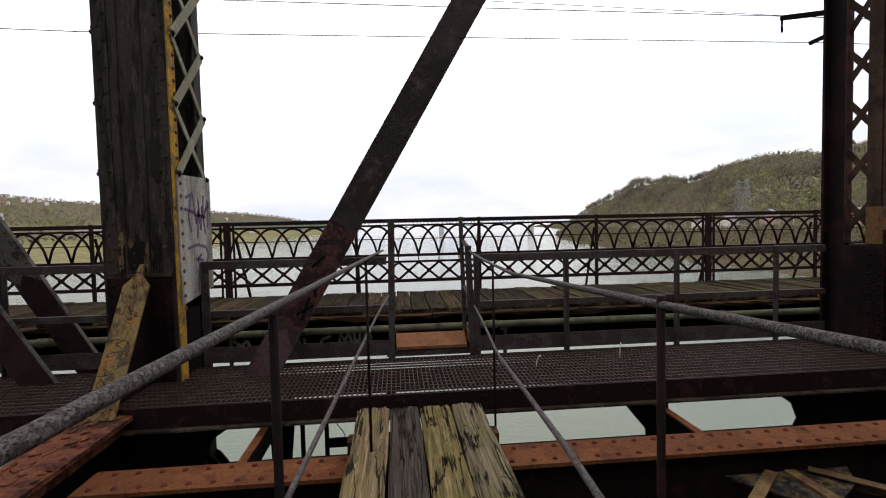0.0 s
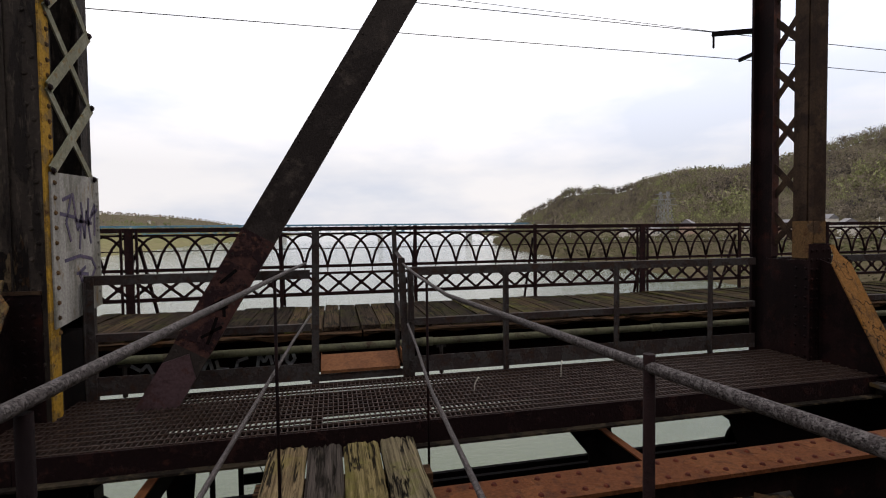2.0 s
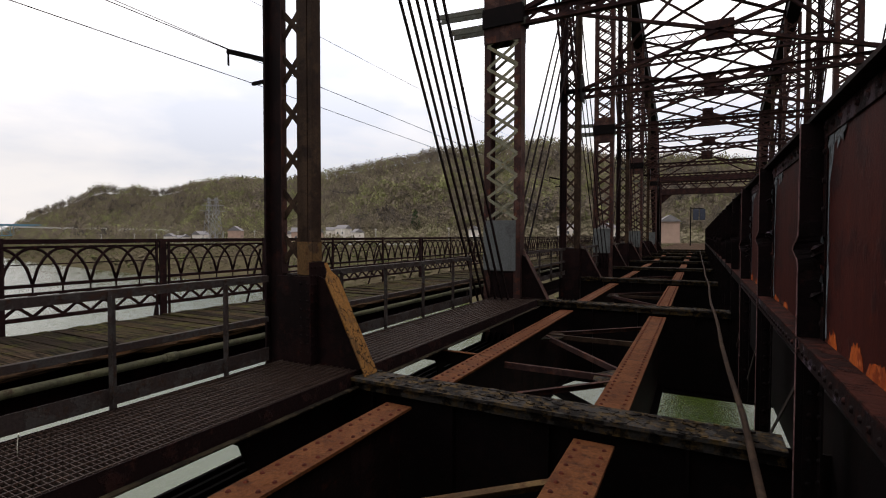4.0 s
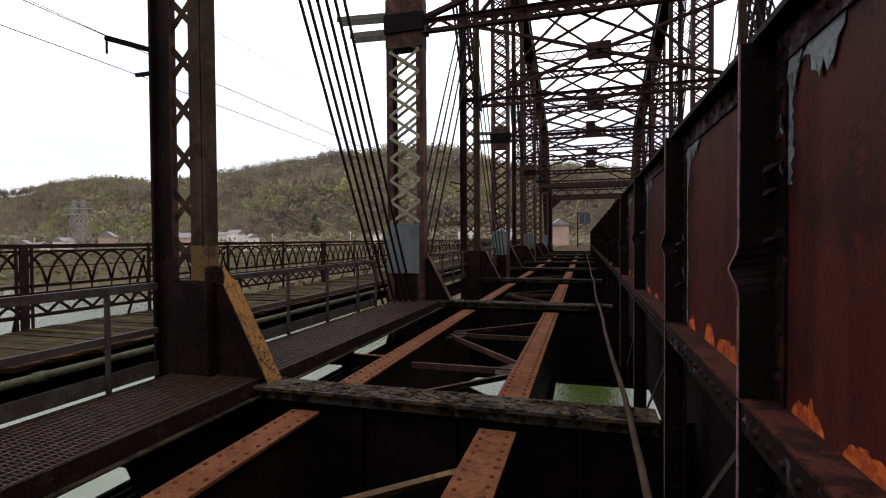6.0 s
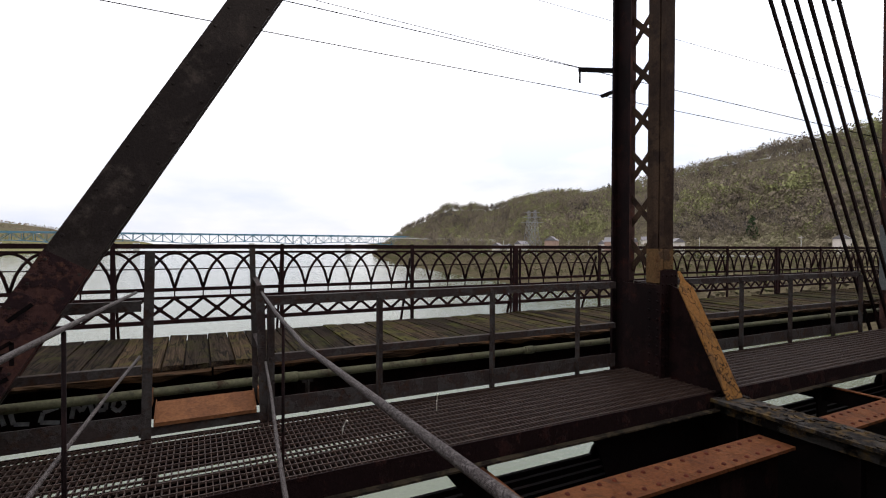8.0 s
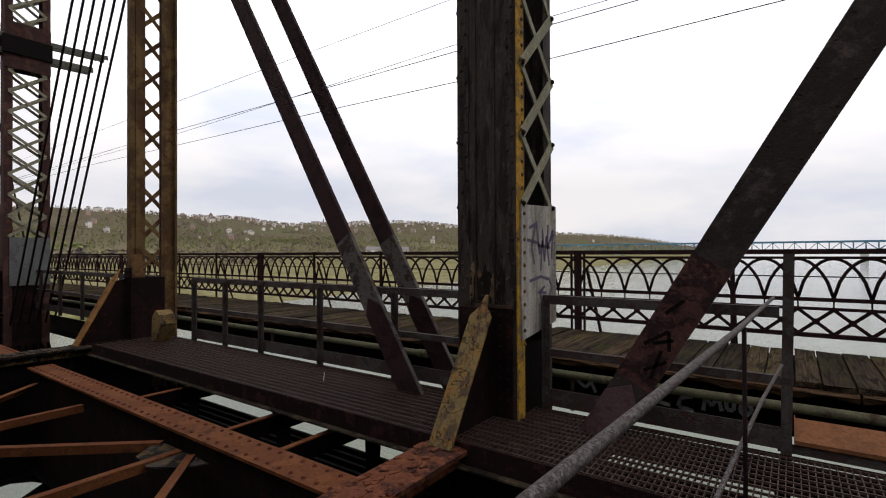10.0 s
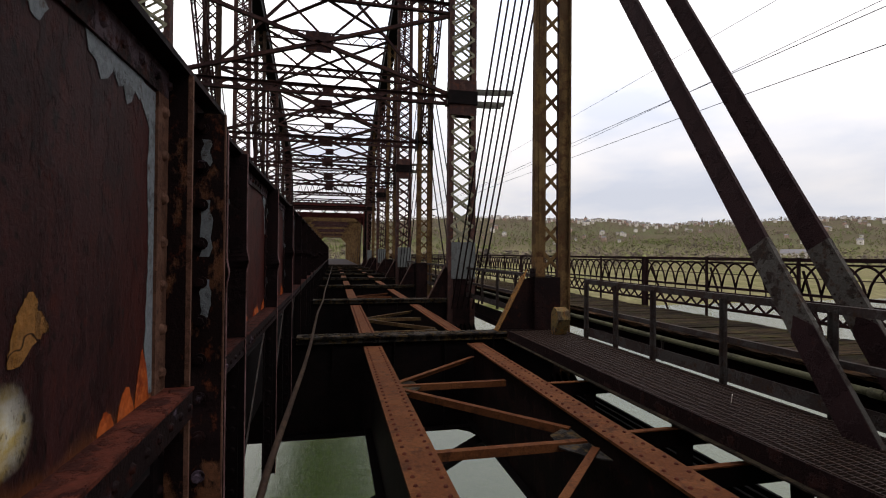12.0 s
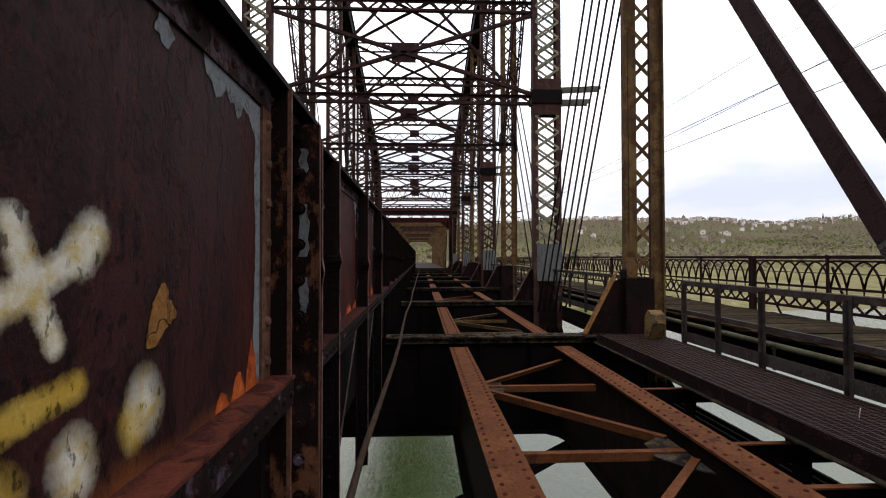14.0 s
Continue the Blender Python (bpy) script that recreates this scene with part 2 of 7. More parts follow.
M_KNEE = weathered("cracked_ochre_flange", (0.1700, 0.0800, 0.0240), (0.1050, 0.0540, 0.0210), (0.1600, 0.0700, 0.0150), 0.53, 0.585, 5.2, 0.8, bump=1.0, warm=False, stretch=(1.6, 1, 0.7), crack=0.95)
M_KNEE_GREY = weathered("stained_olive_flange", (0.1080, 0.0760, 0.0320), (0.0520, 0.0370, 0.0230), (0.1650, 0.0740, 0.0180), 0.54, 0.585, 5.0, 0.8, bump=1.0, warm=False, stretch=(1.6, 1, 0.7), crack=0.75)
M_DIAG_GREY = weathered("peeling_grey_diagonal", (0.0150, 0.0115, 0.0105), (0.0110, 0.0084, 0.0078), (0.0260, 0.0165, 0.0115), 0.52, 0.66, 5.0, 0.72, bump=0.9, fine=70)
M_WHITE = weathered("chalky_white_plate", (0.2350, 0.2300, 0.2130), (0.1550, 0.1520, 0.1330), (0.1500, 0.1050, 0.0520), 0.53, 0.64, 4.0, 0.75, stretch=(1, 1, 0.35), streak=0.8, warm=False)
M_BOX = weathered("grey_box_plate", (0.0820, 0.0870, 0.0860), (0.0660, 0.0680, 0.0670), (0.0640, 0.0520, 0.0400), 0.58, 0.72, 2.0, 0.7, streak=0.3, warm=False)
M_RAIL = weathered("rail_steel", (0.0285, 0.0208, 0.0188), (0.0375, 0.0325, 0.0300), (0.0320, 0.0165, 0.0105), 0.51, 0.59, 5.0, 0.7, bump=0.6, warm=False)
M_TUBE = weathered("speckled_tube", (0.0620, 0.0510, 0.0480), (0.1120, 0.0970, 0.0920), (0.0120, 0.0085, 0.0080), 0.50, 0.545, 110.0, 0.6, bump=0.6, fine=260, warm=False)
M_GRATE = weathered("grating_steel", (0.0262, 0.0156, 0.0122), (0.0360, 0.0230, 0.0180), (0.0400, 0.0210, 0.0130), 0.55, 0.60, 7.0, 0.6, bump=0.1, gloss=0.12, warm=False)
M_ORNAMENT = weathered("railing_iron", (0.0110, 0.0082, 0.0074), (0.0170, 0.0123, 0.0100), (0.0300, 0.0155, 0.0095), 0.55, 0.62, 6.0, 0.7, bump=0.1)
M_STEP = weathered("rust_orange_step", (0.115, 0.048, 0.020), (0.092, 0.038, 0.017), (0.085, 0.030, 0.013), 0.55, 0.64, 4.0, 0.8, warm=False)
M_PIPE = weathered("green_grey_pipe", (0.0860, 0.0820, 0.0480), (0.0640, 0.0600, 0.0380), (0.0380, 0.0240, 0.0150), 0.55, 0.62, 3.0, 0.6, warm=False)
M_YELLOW = weathered("yellow_edge_paint", (0.2700, 0.1500, 0.0200), (0.1500, 0.0930, 0.0300), (0.0500, 0.0210, 0.0090), 0.56, 0.62, 6.0, 0.8, bump=0.9, warm=False)
M_WORN = weathered("bare_worn_edge", (0.1150, 0.1020, 0.0880), (0.0700, 0.0560, 0.0440), (0.0300, 0.0150, 0.0090), 0.55, 0.62, 14.0, 0.6, bump=0.4)
M_STIFF = weathered("dark_brown_stiffener", (0.0058, 0.0042, 0.0040), (0.0036, 0.0028, 0.0027), (0.0150, 0.0085, 0.0065), 0.52, 0.66, 4.0, 0.7, bump=0.7, streak=0.5)
M_DIAG_PALE = weathered("pale_flaking_paint", (0.0560, 0.0510, 0.0450), (0.0250, 0.0180, 0.0150), (0.0400, 0.0220, 0.0140), 0.53, 0.60, 5.5, 0.75, bump=1.0, warm=False)
# near-black steel; below the floor its colour also stands in for deep shade
M_BLACK = weathered("black_and_shaded_steel", (0.0016, 0.0012, 0.0011), (0.0028, 0.0020, 0.0018), (0.0050, 0.0030, 0.0022), 0.55, 0.62, 3.0, 0.7, bump=0.1)
M_SPRAY_B = weathered("blue_grey_spray_paint", (0.050, 0.066, 0.090), (0.062, 0.076, 0.10), (0.085, 0.09, 0.10), 0.55, 0.6, 9.0, 0.8, bump=0.1)


def sprayed_panel():
    """The end panel of the fence: rust with soft-edged spray-can strokes, in metres along x and z."""
    m = weathered("sprayed_plate", (0.0205, 0.0118, 0.0104), (0.0135, 0.0088, 0.0080), (0.0290, 0.0125, 0.0090), 0.50, 0.60, 9.0, 0.5, bump=0.5, fine=60, streak=0.55, stretch=(1, 1, 0.5), gloss=0.055)
    n, l = m.node_tree.nodes, m.node_tree.links
    p = n["Principled BSDF"]
    c = p.inputs["Base Color"].links[0].from_socket
    pos = coords(n)
    wob = noise_node(n, l, pos, 55.0, 3, 0.7)
    tint = noise_node(n, l, pos, 12.0, 5, 0.65)

    def math_node(op, a, b):
        x = n.new("ShaderNodeMath")
        x.operation = op
        for s, v in zip(x.inputs, (a, b)):
            if isinstance(v, bpy.types.NodeSocket):
                l.new(v, s)
            else:
                s.default_value = v
        return x.outputs["Value"]

    def vec(op, a, b):
        x = n.new("ShaderNodeVectorMath")
        x.operation = op
        for s, v in zip(x.inputs, (a, b)):
            if isinstance(v, bpy.types.NodeSocket):
                l.new(v, s)
            else:
                s.default_value = v
        return x

    # redder rust towards the far stiffener, black pits, orange along the foot
    apart = n.new("ShaderNodeSeparateXYZ")
    l.new(pos, apart.inputs["Vector"])
    cloud = noise_node(n, l, pos, 2.6, 6, 0.6, (1, 1, 0.35))
    lean = math_node("MULTIPLY_ADD", apart.outputs["X"], -0.9)
    lean.node.inputs[2].default_value = -0.62
    redness = ramp_node(n, [(0.42, (0, 0, 0)), (0.85, (0.6, 0.6, 0.6))])
    l.new(math_node("ADD", lean, cloud.outputs["Fac"]), redness.inputs["Fac"])
    c = mixed(n, l, redness.outputs["Color"], c, (0.050, 0.0090, 0.0062))
    foot = math_node("MULTIPLY_ADD", apart.outputs["Z"], -2.6)
    foot.node.inputs[2].default_value = 2.70
    rusty = ramp_node(n, [(0.66, (0, 0, 0)), (0.92, (0.85, 0.85, 0.85))])
    l.new(math_node("ADD", foot, cloud.outputs["Fac"]), rusty.inputs["Fac"])
    c = mixed(n, l, rusty.outputs["Color"], c, (0.135, 0.043, 0.013))
    pits = noise_node(n, l, pos, 34.0, 3, 0.6, (1, 1, 0.6))
    hole = ramp_node(n, [(0.585, (0, 0, 0)), (0.655, (0.85, 0.85, 0.85))])
    l.new(pits.outputs["Fac"], hole.inputs["Fac"])
    c = mixed(n, l, hole.outputs["Color"], c, (0.0045, 0.0032, 0.0030))
    flat = vec("MULTIPLY", pos, (1, 0, 1)).outputs["Vector"]
    white = ramp_node(n, [(0.35, (0.36, 0.27, 0.09)), (0.55, (0.44, 0.42, 0.34)), (0.75, (0.50, 0.49, 0.44))])
    yellow = ramp_node(n, [(0.35, (0.30, 0.19, 0.025)), (0.6, (0.36, 0.25, 0.05)), (0.75, (0.42, 0.37, 0.20))])
    l.new(tint.outputs["Fac"], white.inputs["Fac"])
    l.new(tint.outputs["Fac"], yellow.inputs["Fac"])
    strokes = [((0.312, 1.530), (0.272, 1.430), 0.026, white, 1.0), ((0.272, 1.430), (0.203, 1.290), 0.021, white, 1.0), ((0.38, 1.362), (0.272, 1.405), 0.027, white, 1.0), ((0.272, 1.405), (0.145, 1.468), 0.027, white, 1.0), ((0.130, 1.475), (0.092, 1.515), 0.040, white, 1.0),
               ((0.40, 1.152), (0.280, 1.172), 0.026, yellow, 1.0), ((0.280, 1.172), (0.140, 1.190), 0.025, yellow, 1.0), ((0.150, 1.042), (0.140, 0.995), 0.042, white, 1.15), ((-0.060, 1.055), (-0.074, 1.018), 0.031, yellow, 1.25), ((-0.115, 1.100), (-0.135, 1.06), 0.024, white, 2.0),
               ((0.42, 1.05), (0.36, 1.02), 0.05, yellow, 1.2)]
    for (ax, az), (bx, bz), r, tone, haze in strokes:
        d = (bx - ax, 0.0, bz - az)
        length2 = d[0] ** 2 + d[2] ** 2
        rel = vec("SUBTRACT", flat, (ax, 0, az)).outputs["Vector"]
        h = math_node("DIVIDE", vec("DOT_PRODUCT", rel, d).outputs["Value"], length2)
        h = math_node("MINIMUM", math_node("MAXIMUM", h, 0.0), 1.0)
        along = n.new("ShaderNodeVectorMath")
        along.operation = "SCALE"
        along.inputs[0].default_value = d
        l.new(h, along.inputs["Scale"])
        dist = vec("LENGTH", vec("SUBTRACT", rel, along.outputs["Vector"]).outputs["Vector"], (0, 0, 0)).outputs["Value"]
        dist = math_node("ADD", dist, math_node("MULTIPLY", math_node("SUBTRACT", wob.outputs["Fac"], 0.5), 0.022))
        mask = n.new("ShaderNodeMapRange")
        mask.inputs["From Min"].default_value, mask.inputs["From Max"].default_value = r * (1.0 + 0.75 * haze ** 2), r * 0.5 / haze ** 2
        l.new(dist, mask.inputs["Value"])
        worn = math_node("MULTIPLY", mask.outputs["Result"], math_node("SUBTRACT", 1.0, math_node("MULTIPLY", hole.outputs["Color"], 0.85)))
        c = mixed(n, l, worn, c, tone.outputs["Color"])
    l.new(c, p.inputs["Base Color"])
    return m


M_SPRAYED = sprayed_panel()
M_PLANKS = [timber("tan_plank", (0.0380, 0.0260, 0.0145), (0.1750, 0.1320, 0.0780), (0.1000, 0.0830, 0.0280), 0.62, 1, crack=0.95),
            timber("grey_plank", (0.0170, 0.0135, 0.0115), (0.0560, 0.0460, 0.0400), (0.0500, 0.0460, 0.0170), 0.68, 1, crack=0.95),
            timber("mossy_plank", (0.0360, 0.0280, 0.0130), (0.1550, 0.1240, 0.0600), (0.0680, 0.0640, 0.0170), 0.57, 1, crack=1.0),
            timber("bleached_plank", (0.0360, 0.0290, 0.0190), (0.1300, 0.1080, 0.0680), (0.0700, 0.0700, 0.0200), 0.60, 1, crack=1.0)]
M_DECK = timber("grey_deck_boards", (0.0110, 0.0068, 0.0046), (0.0600, 0.0415, 0.0275), (0.0420, 0.0400, 0.0120), 0.575, 1, crack=0.9)
M_DECK_MOSS = timber("mossy_deck_boards", (0.0105, 0.0074, 0.0044), (0.0540, 0.0410, 0.0250), (0.0480, 0.0480, 0.0130), 0.53, 1, crack=0.9)
M_FASCIA = timber("rotten_fascia_timber", (0.0120, 0.0078, 0.0056), (0.0660, 0.0390, 0.0230), (0.0600, 0.0300, 0.0140), 0.57, 0, crack=0.8)
M_BLUE = weathered("blue_bridge_paint", (0.085, 0.185, 0.255), (0.11, 0.21, 0.28), (0.14, 0.21, 0.25), 0.55, 0.65, 0.02, 0.7, bump=0.0, fine=0.3, warm=False)
M_CONCRETE = weathered("pale_concrete", (0.42, 0.41, 0.38), (0.36, 0.35, 0.32), (0.30, 0.28, 0.25), 0.55, 0.65, 0.3, 0.9, bump=0.1, fine=8, warm=False)


def water_material():
    m, n, l, p = shader("river_water")
    co = coords(n)
    r1 = noise_node(n, l, co, 1.5, 7, 0.70, (1, 2.2, 1))
    r2 = noise_node(n, l, co, 0.16, 3, 0.5)
    p.inputs["Base Color"].default_value = (0.026, 0.042, 0.006, 1)
    p.inputs["Roughness"].default_value = 0.05
    p.inputs["IOR"].default_value = 1.62
    a = n.new("ShaderNodeMath")
    a.operation = "MULTIPLY_ADD"
    a.inputs[1].default_value = 0.4
    l.new(r1.outputs["Fac"], a.inputs[0])
    l.new(r2.outputs["Fac"], a.inputs[2])
    b = n.new("ShaderNodeBump")
    b.inputs["Strength"].default_value = 0.6
    b.inputs["Distance"].default_value = 0.13
    l.new(a.outputs["Value"], b.inputs["Height"])
    l.new(b.outputs["Normal"], p.inputs["Normal"])
    return m


def land_material():
    """Banks and hills: reeds and dry grass low down, brown spring woodland floor above."""
    m, n, l, p = shader("river_bank_land")
    co = coords(n)
    big = noise_node(n, l, co, 0.010, 8, 0.6)
    mid = noise_node(n, l, co, 0.05, 8, 0.65)
    fine = noise_node(n, l, co, 0.35, 6, 0.7)
    sep = n.new("ShaderNodeSeparateXYZ")
    l.new(co, sep.inputs["Vector"])
    hgt = n.new("ShaderNodeMapRange")
    hgt.inputs["From Min"].default_value, hgt.inputs["From Max"].default_value = -6, 22
    l.new(sep.outputs["Z"], hgt.inputs["Value"])
    meadow = ramp_node(n, [(0.3, (0.115, 0.096, 0.054)), (0.5, (0.150, 0.134, 0.070)), (0.68, (0.080, 0.086, 0.030))])
    l.new(mid.outputs["Fac"], meadow.inputs["Fac"])
    side = n.new("ShaderNodeMapRange")
    side.inputs["From Min"].default_value, side.inputs["From Max"].default_value = -60, -100
    l.new(sep.outputs["X"], side.inputs["Value"])
    low = ramp_node(n, [(0.3, (0.050, 0.039, 0.024)), (0.5, (0.068, 0.056, 0.034)), (0.68, (0.045, 0.046, 0.018))])
    l.new(mid.outputs["Fac"], low.inputs["Fac"])
    high = ramp_node(n, [(0.32, (0.078, 0.063, 0.046)), (0.5, (0.088, 0.075, 0.048)), (0.7, (0.082, 0.084, 0.044))])
    l.new(big.outputs["Fac"], high.inputs["Fac"])
    flats = mixed(n, l, side.outputs["Result"], low.outputs["Color"], meadow.outputs["Color"])
    c = mixed(n, l, hgt.outputs["Result"], flats, high.outputs["Color"])
    g = ramp_node(n, [(0.3, (0.6, 0.6, 0.6)), (0.7, (1.3, 1.3, 1.3))])
    l.new(fine.outputs["Fac"], g.inputs["Fac"])
    c = mixed(n, l, 1.0, c, g.outputs["Color"], "MULTIPLY")
    l.new(c, p.inputs["Base Color"])
    p.inputs["Roughness"].default_value = 1.0
    p.inputs["Specular IOR Level"].default_value = 0.0
    return m


def leaf_material(name, stops):
    m, n, l, p = shader(name)
    geo = n.new("ShaderNodeNewGeometry")
    big = noise_node(n, l, geo.outputs["Position"], 0.018, 4, 0.6)
    add = n.new("ShaderNodeMath")
    add.operation = "MULTIPLY_ADD"
    add.inputs[1].default_value = 0.05
    l.new(geo.outputs["Random Per Island"], add.inputs[0])
    clump = noise_node(n, l, geo.outputs["Position"], 0.13, 3, 0.5)
    half = n.new("ShaderNodeMath")
    half.operation = "MULTIPLY"
    half.inputs[1].default_value = 0.95
    both = n.new("ShaderNodeMixRGB")
    both.inputs["Fac"].default_value = 0.55
    l.new(big.outputs["Fac"], both.inputs["Color1"])
    l.new(clump.outputs["Fac"], both.inputs["Color2"])
    l.new(both.outputs["Color"], half.inputs[0])
    l.new(half.outputs["Value"], add.inputs[2])
    r = ramp_node(n, stops)
    l.new(add.outputs["Value"], r.inputs["Fac"])
    l.new(r.outputs["Color"], p.inputs["Base Color"])
    p.inputs["Roughness"].default_value = 1.0
    p.inputs["Specular IOR Level"].default_value = 0.0
    soft = n.new("ShaderNodeVectorMath")
    soft.operation = "MULTIPLY_ADD"
    soft.inputs[1].default_value = (0.34, 0.34, 0.34)
    soft.inputs[2].default_value = (0.0, -0.25, 0.50)
    l.new(geo.outputs["Normal"], soft.inputs[0])
    l.new(soft.outputs["Vector"], p.inputs["Normal"])
    return m


def plain(name, color, rough=0.8):
    m, n, l, p = shader(name)
    co = coords(n)
    t = noise_node(n, l, co, 0.6, 5, 0.6)
    r = ramp_node(n, [(0.3, tuple(v * 0.85 for v in color)), (0.7, tuple(min(1, v * 1.12) for v in color))])
    l.new(t.outputs["Fac"], r.inputs["Fac"])
    l.new(r.outputs["Color"], p.inputs["Base Color"])
    p.inputs["Roughness"].default_value = rough
    return m


M_WATER = water_material()
M_LAND = land_material()
M_WOODS = leaf_material("spring_woods", [(0.37, (0.046, 0.039, 0.036)), (0.43, (0.098, 0.082, 0.066)), (0.485, (0.172, 0.138, 0.100)), (0.53, (0.138, 0.116, 0.074)), (0.57, (0.155, 0.158, 0.066)), (0.63, (0.240, 0.240, 0.105))])
M_SCRUB = leaf_material("tan_scrub", [(0.38, (0.135, 0.112, 0.078)), (0.50, (0.180, 0.152, 0.102)), (0.62, (0.165, 0.158, 0.080))])
M_VALLEY = leaf_material("valley_woods", [(0.36, (0.070, 0.056, 0.048)), (0.45, (0.150, 0.112, 0.086)), (0.51, (0.180, 0.140, 0.104)), (0.57, (0.098, 0.104, 0.046)), (0.66, (0.160, 0.180, 0.070))])
M_GREEN = leaf_material("budding_hedges", [(0.38, (0.110, 0.088, 0.062)), (0.48, (0.120, 0.116, 0.050)), (0.55, (0.105, 0.130, 0.042)), (0.65, (0.165, 0.185, 0.070))])
M_BARE = leaf_material("bare_trees", [(0.4, (0.050, 0.040, 0.033)), (0.5, (0.064, 0.054, 0.043)), (0.6, (0.076, 0.068, 0.048))])
M_BUSH = leaf_material("bank_scrub", [(0.40, (0.120, 0.095, 0.066)), (0.50, (0.094, 0.078, 0.048)), (0.60, (0.082, 0.086, 0.034))])
M_PINE = leaf_material("dark_conifer", [(0.3, (0.02, 0.03, 0.015)), (0.7, (0.035, 0.05, 0.022))])
M_HOUSE = plain("house_white", (0.54, 0.49, 0.43))
M_HOUSE2 = plain("house_brick", (0.30, 0.20, 0.15))
M_ROOF = plain("house_roof", (0.13, 0.12, 0.12))
M_GLASS = plain("dark_window", (0.05, 0.06, 0.07), 0.2)


# ---------------------------------------------------------------- builders
BASE = {}


def thing(name, at, label, category, group="", kind=""):
    ob = new(name)
    ob.location = at
    BASE[ob] = Vector(at)
    return tagged(ob, label, category, group, kind)


def part(name, bm, material, parent, label="", kind=""):
    me = bpy.data.meshes.new(name)
    if parent is not None:
        bmesh.ops.translate(bm, verts=bm.verts, vec=-BASE[parent])
    bm.to_mesh(me)
    bm.free()
    me.materials.append(material)
    ob = new(name, me)
    if parent is not None:
        ob.parent = parent
        BASE[ob] = BASE[parent]
    return tagged(ob, label=label, kind=kind)


def solo(name, bm, material, at, label, category, group="", kind=""):
    """A thing that is one mesh, with its origin at its base."""
    bmesh.ops.translate(bm, verts=bm.verts, vec=-Vector(at))
    me = bpy.data.meshes.new(name)
    bm.to_mesh(me)
    bm.free()
    me.materials.append(material)
    ob = new(name, me)
    ob.location = at
    BASE[ob] = Vector(at)
    return tagged(ob, label, category, group, kind)


def B():
    return bmesh.new()


def box(bm, x0, x1, y0, y1, z0, z1):
    v = [bm.verts.new((x, y, z)) for z in (z0, z1) for x, y in ((x0, y0), (x1, y0), (x1, y1), (x0, y1))]
    for f in ((3, 2, 1, 0), (4, 5, 6, 7), (0, 1, 5, 4), (1, 2, 6, 5), (2, 3, 7, 6), (3, 0, 4, 7)):
        bm.faces.new([v[i] for i in f])
    return bm


def bar(bm, p, q, w, h, up=(0, 0, 1)):
    """A square bar from p to q: h thick along up, w thick across it."""
    p, q = Vector(p), Vector(q)
    d = (q - p).normalized()
    s = d.cross(Vector(up))
    s = s.normalized() if s.length > 1e-6 else d.orthogonal().normalized()
    u = s.cross(d).normalized()
    v = [bm.verts.new(c + s * a * w / 2 + u * b * h / 2) for c in (p, q) for a, b in ((-1, -1), (1, -1), (1, 1), (-1, 1))]
    for f in ((0, 1, 2, 3), (7, 6, 5, 4), (1, 0, 4, 5), (2, 1, 5, 6), (3, 2, 6, 7), (0, 3, 7, 4)):
        bm.faces.new([v[i] for i in f])
    return bm


def rod(bm, p, q, r, n=8, r2=None):
    p, q = Vector(p), Vector(q)
    r2 = r if r2 is None else r2
    d = (q - p).normalized()
    s = d.orthogonal().normalized()
    u = d.cross(s)
    rings = []
    for c, rad in ((p, r), (q, r2)):
        rings.append([bm.verts.new(c + (s * math.cos(a) + u * math.sin(a)) * rad) for a in (2 * math.pi * i / n for i in range(n))])
    for i in range(n):
        f = bm.faces.new((rings[0][i], rings[0][(i + 1) % n], rings[1][(i + 1) % n], rings[1][i]))
        f.smooth = n > 5
    bm.faces.new(rings[0][::-1])
    bm.faces.new(rings[1])
    return bm


def tube(bm, pts, r, n=10):
    """A round tube through several points."""
    pts = [Vector(p) for p in pts]
    rings = []
    s = (pts[1] - pts[0]).orthogonal().normalized()
    for i, c in enumerate(pts):
        d = (pts[min(i + 1, len(pts) - 1)] - pts[max(i - 1, 0)]).normalized()
        s = (s - d * s.dot(d)).normalized()
        u = d.cross(s)
        rings.append([bm.verts.new(c + (s * math.cos(a) + u * math.sin(a)) * r) for a in (2 * math.pi * k / n for k in range(n))])
    for a, b in zip(rings, rings[1:]):
        for i in range(n):
            bm.faces.new((a[i], a[(i + 1) % n], b[(i + 1) % n], b[i])).smooth = True
    bm.faces.new(rings[0][::-1])
    bm.faces.new(rings[-1])
    return bm


def rivets(bm, pts, normal, r=0.017, n=6):
    """Domed rivet heads."""
    d = Vector(normal).normalized()
    s = d.orthogonal().normalized()
    u = d.cross(s)
    for p in pts:
        p = Vector(p)
        lo = [bm.verts.new(p + (s * math.cos(a) + u * math.sin(a)) * r) for a in (2 * math.pi * k / n for k in range(n))]
        hi = [bm.verts.new(p + d * r * 0.62 + (s * math.cos(a) + u * math.sin(a)) * r * 0.6) for a in (2 * math.pi * k / n for k in range(n))]
        for i in range(n):
            bm.faces.new((lo[i], lo[(i + 1) % n], hi[(i + 1) % n], hi[i])).smooth = True
        bm.faces.new(hi)
    return bm


def plate(bm, outline, thick):
    """A flat plate: its outline in space, pushed by the vector thick."""
    t = Vector(thick)
    a = [bm.verts.new(Vector(p)) for p in outline]
    b = [bm.verts.new(Vector(p) + t) for p in outline]
    bm.faces.new(a[::-1])
    bm.faces.new(b)
    for i in range(len(a)):
        j = (i + 1) % len(a)
        bm.faces.new((a[i], a[j], b[j], b[i]))
    bmesh.ops.recalc_face_normals(bm, faces=bm.faces)
    return bm


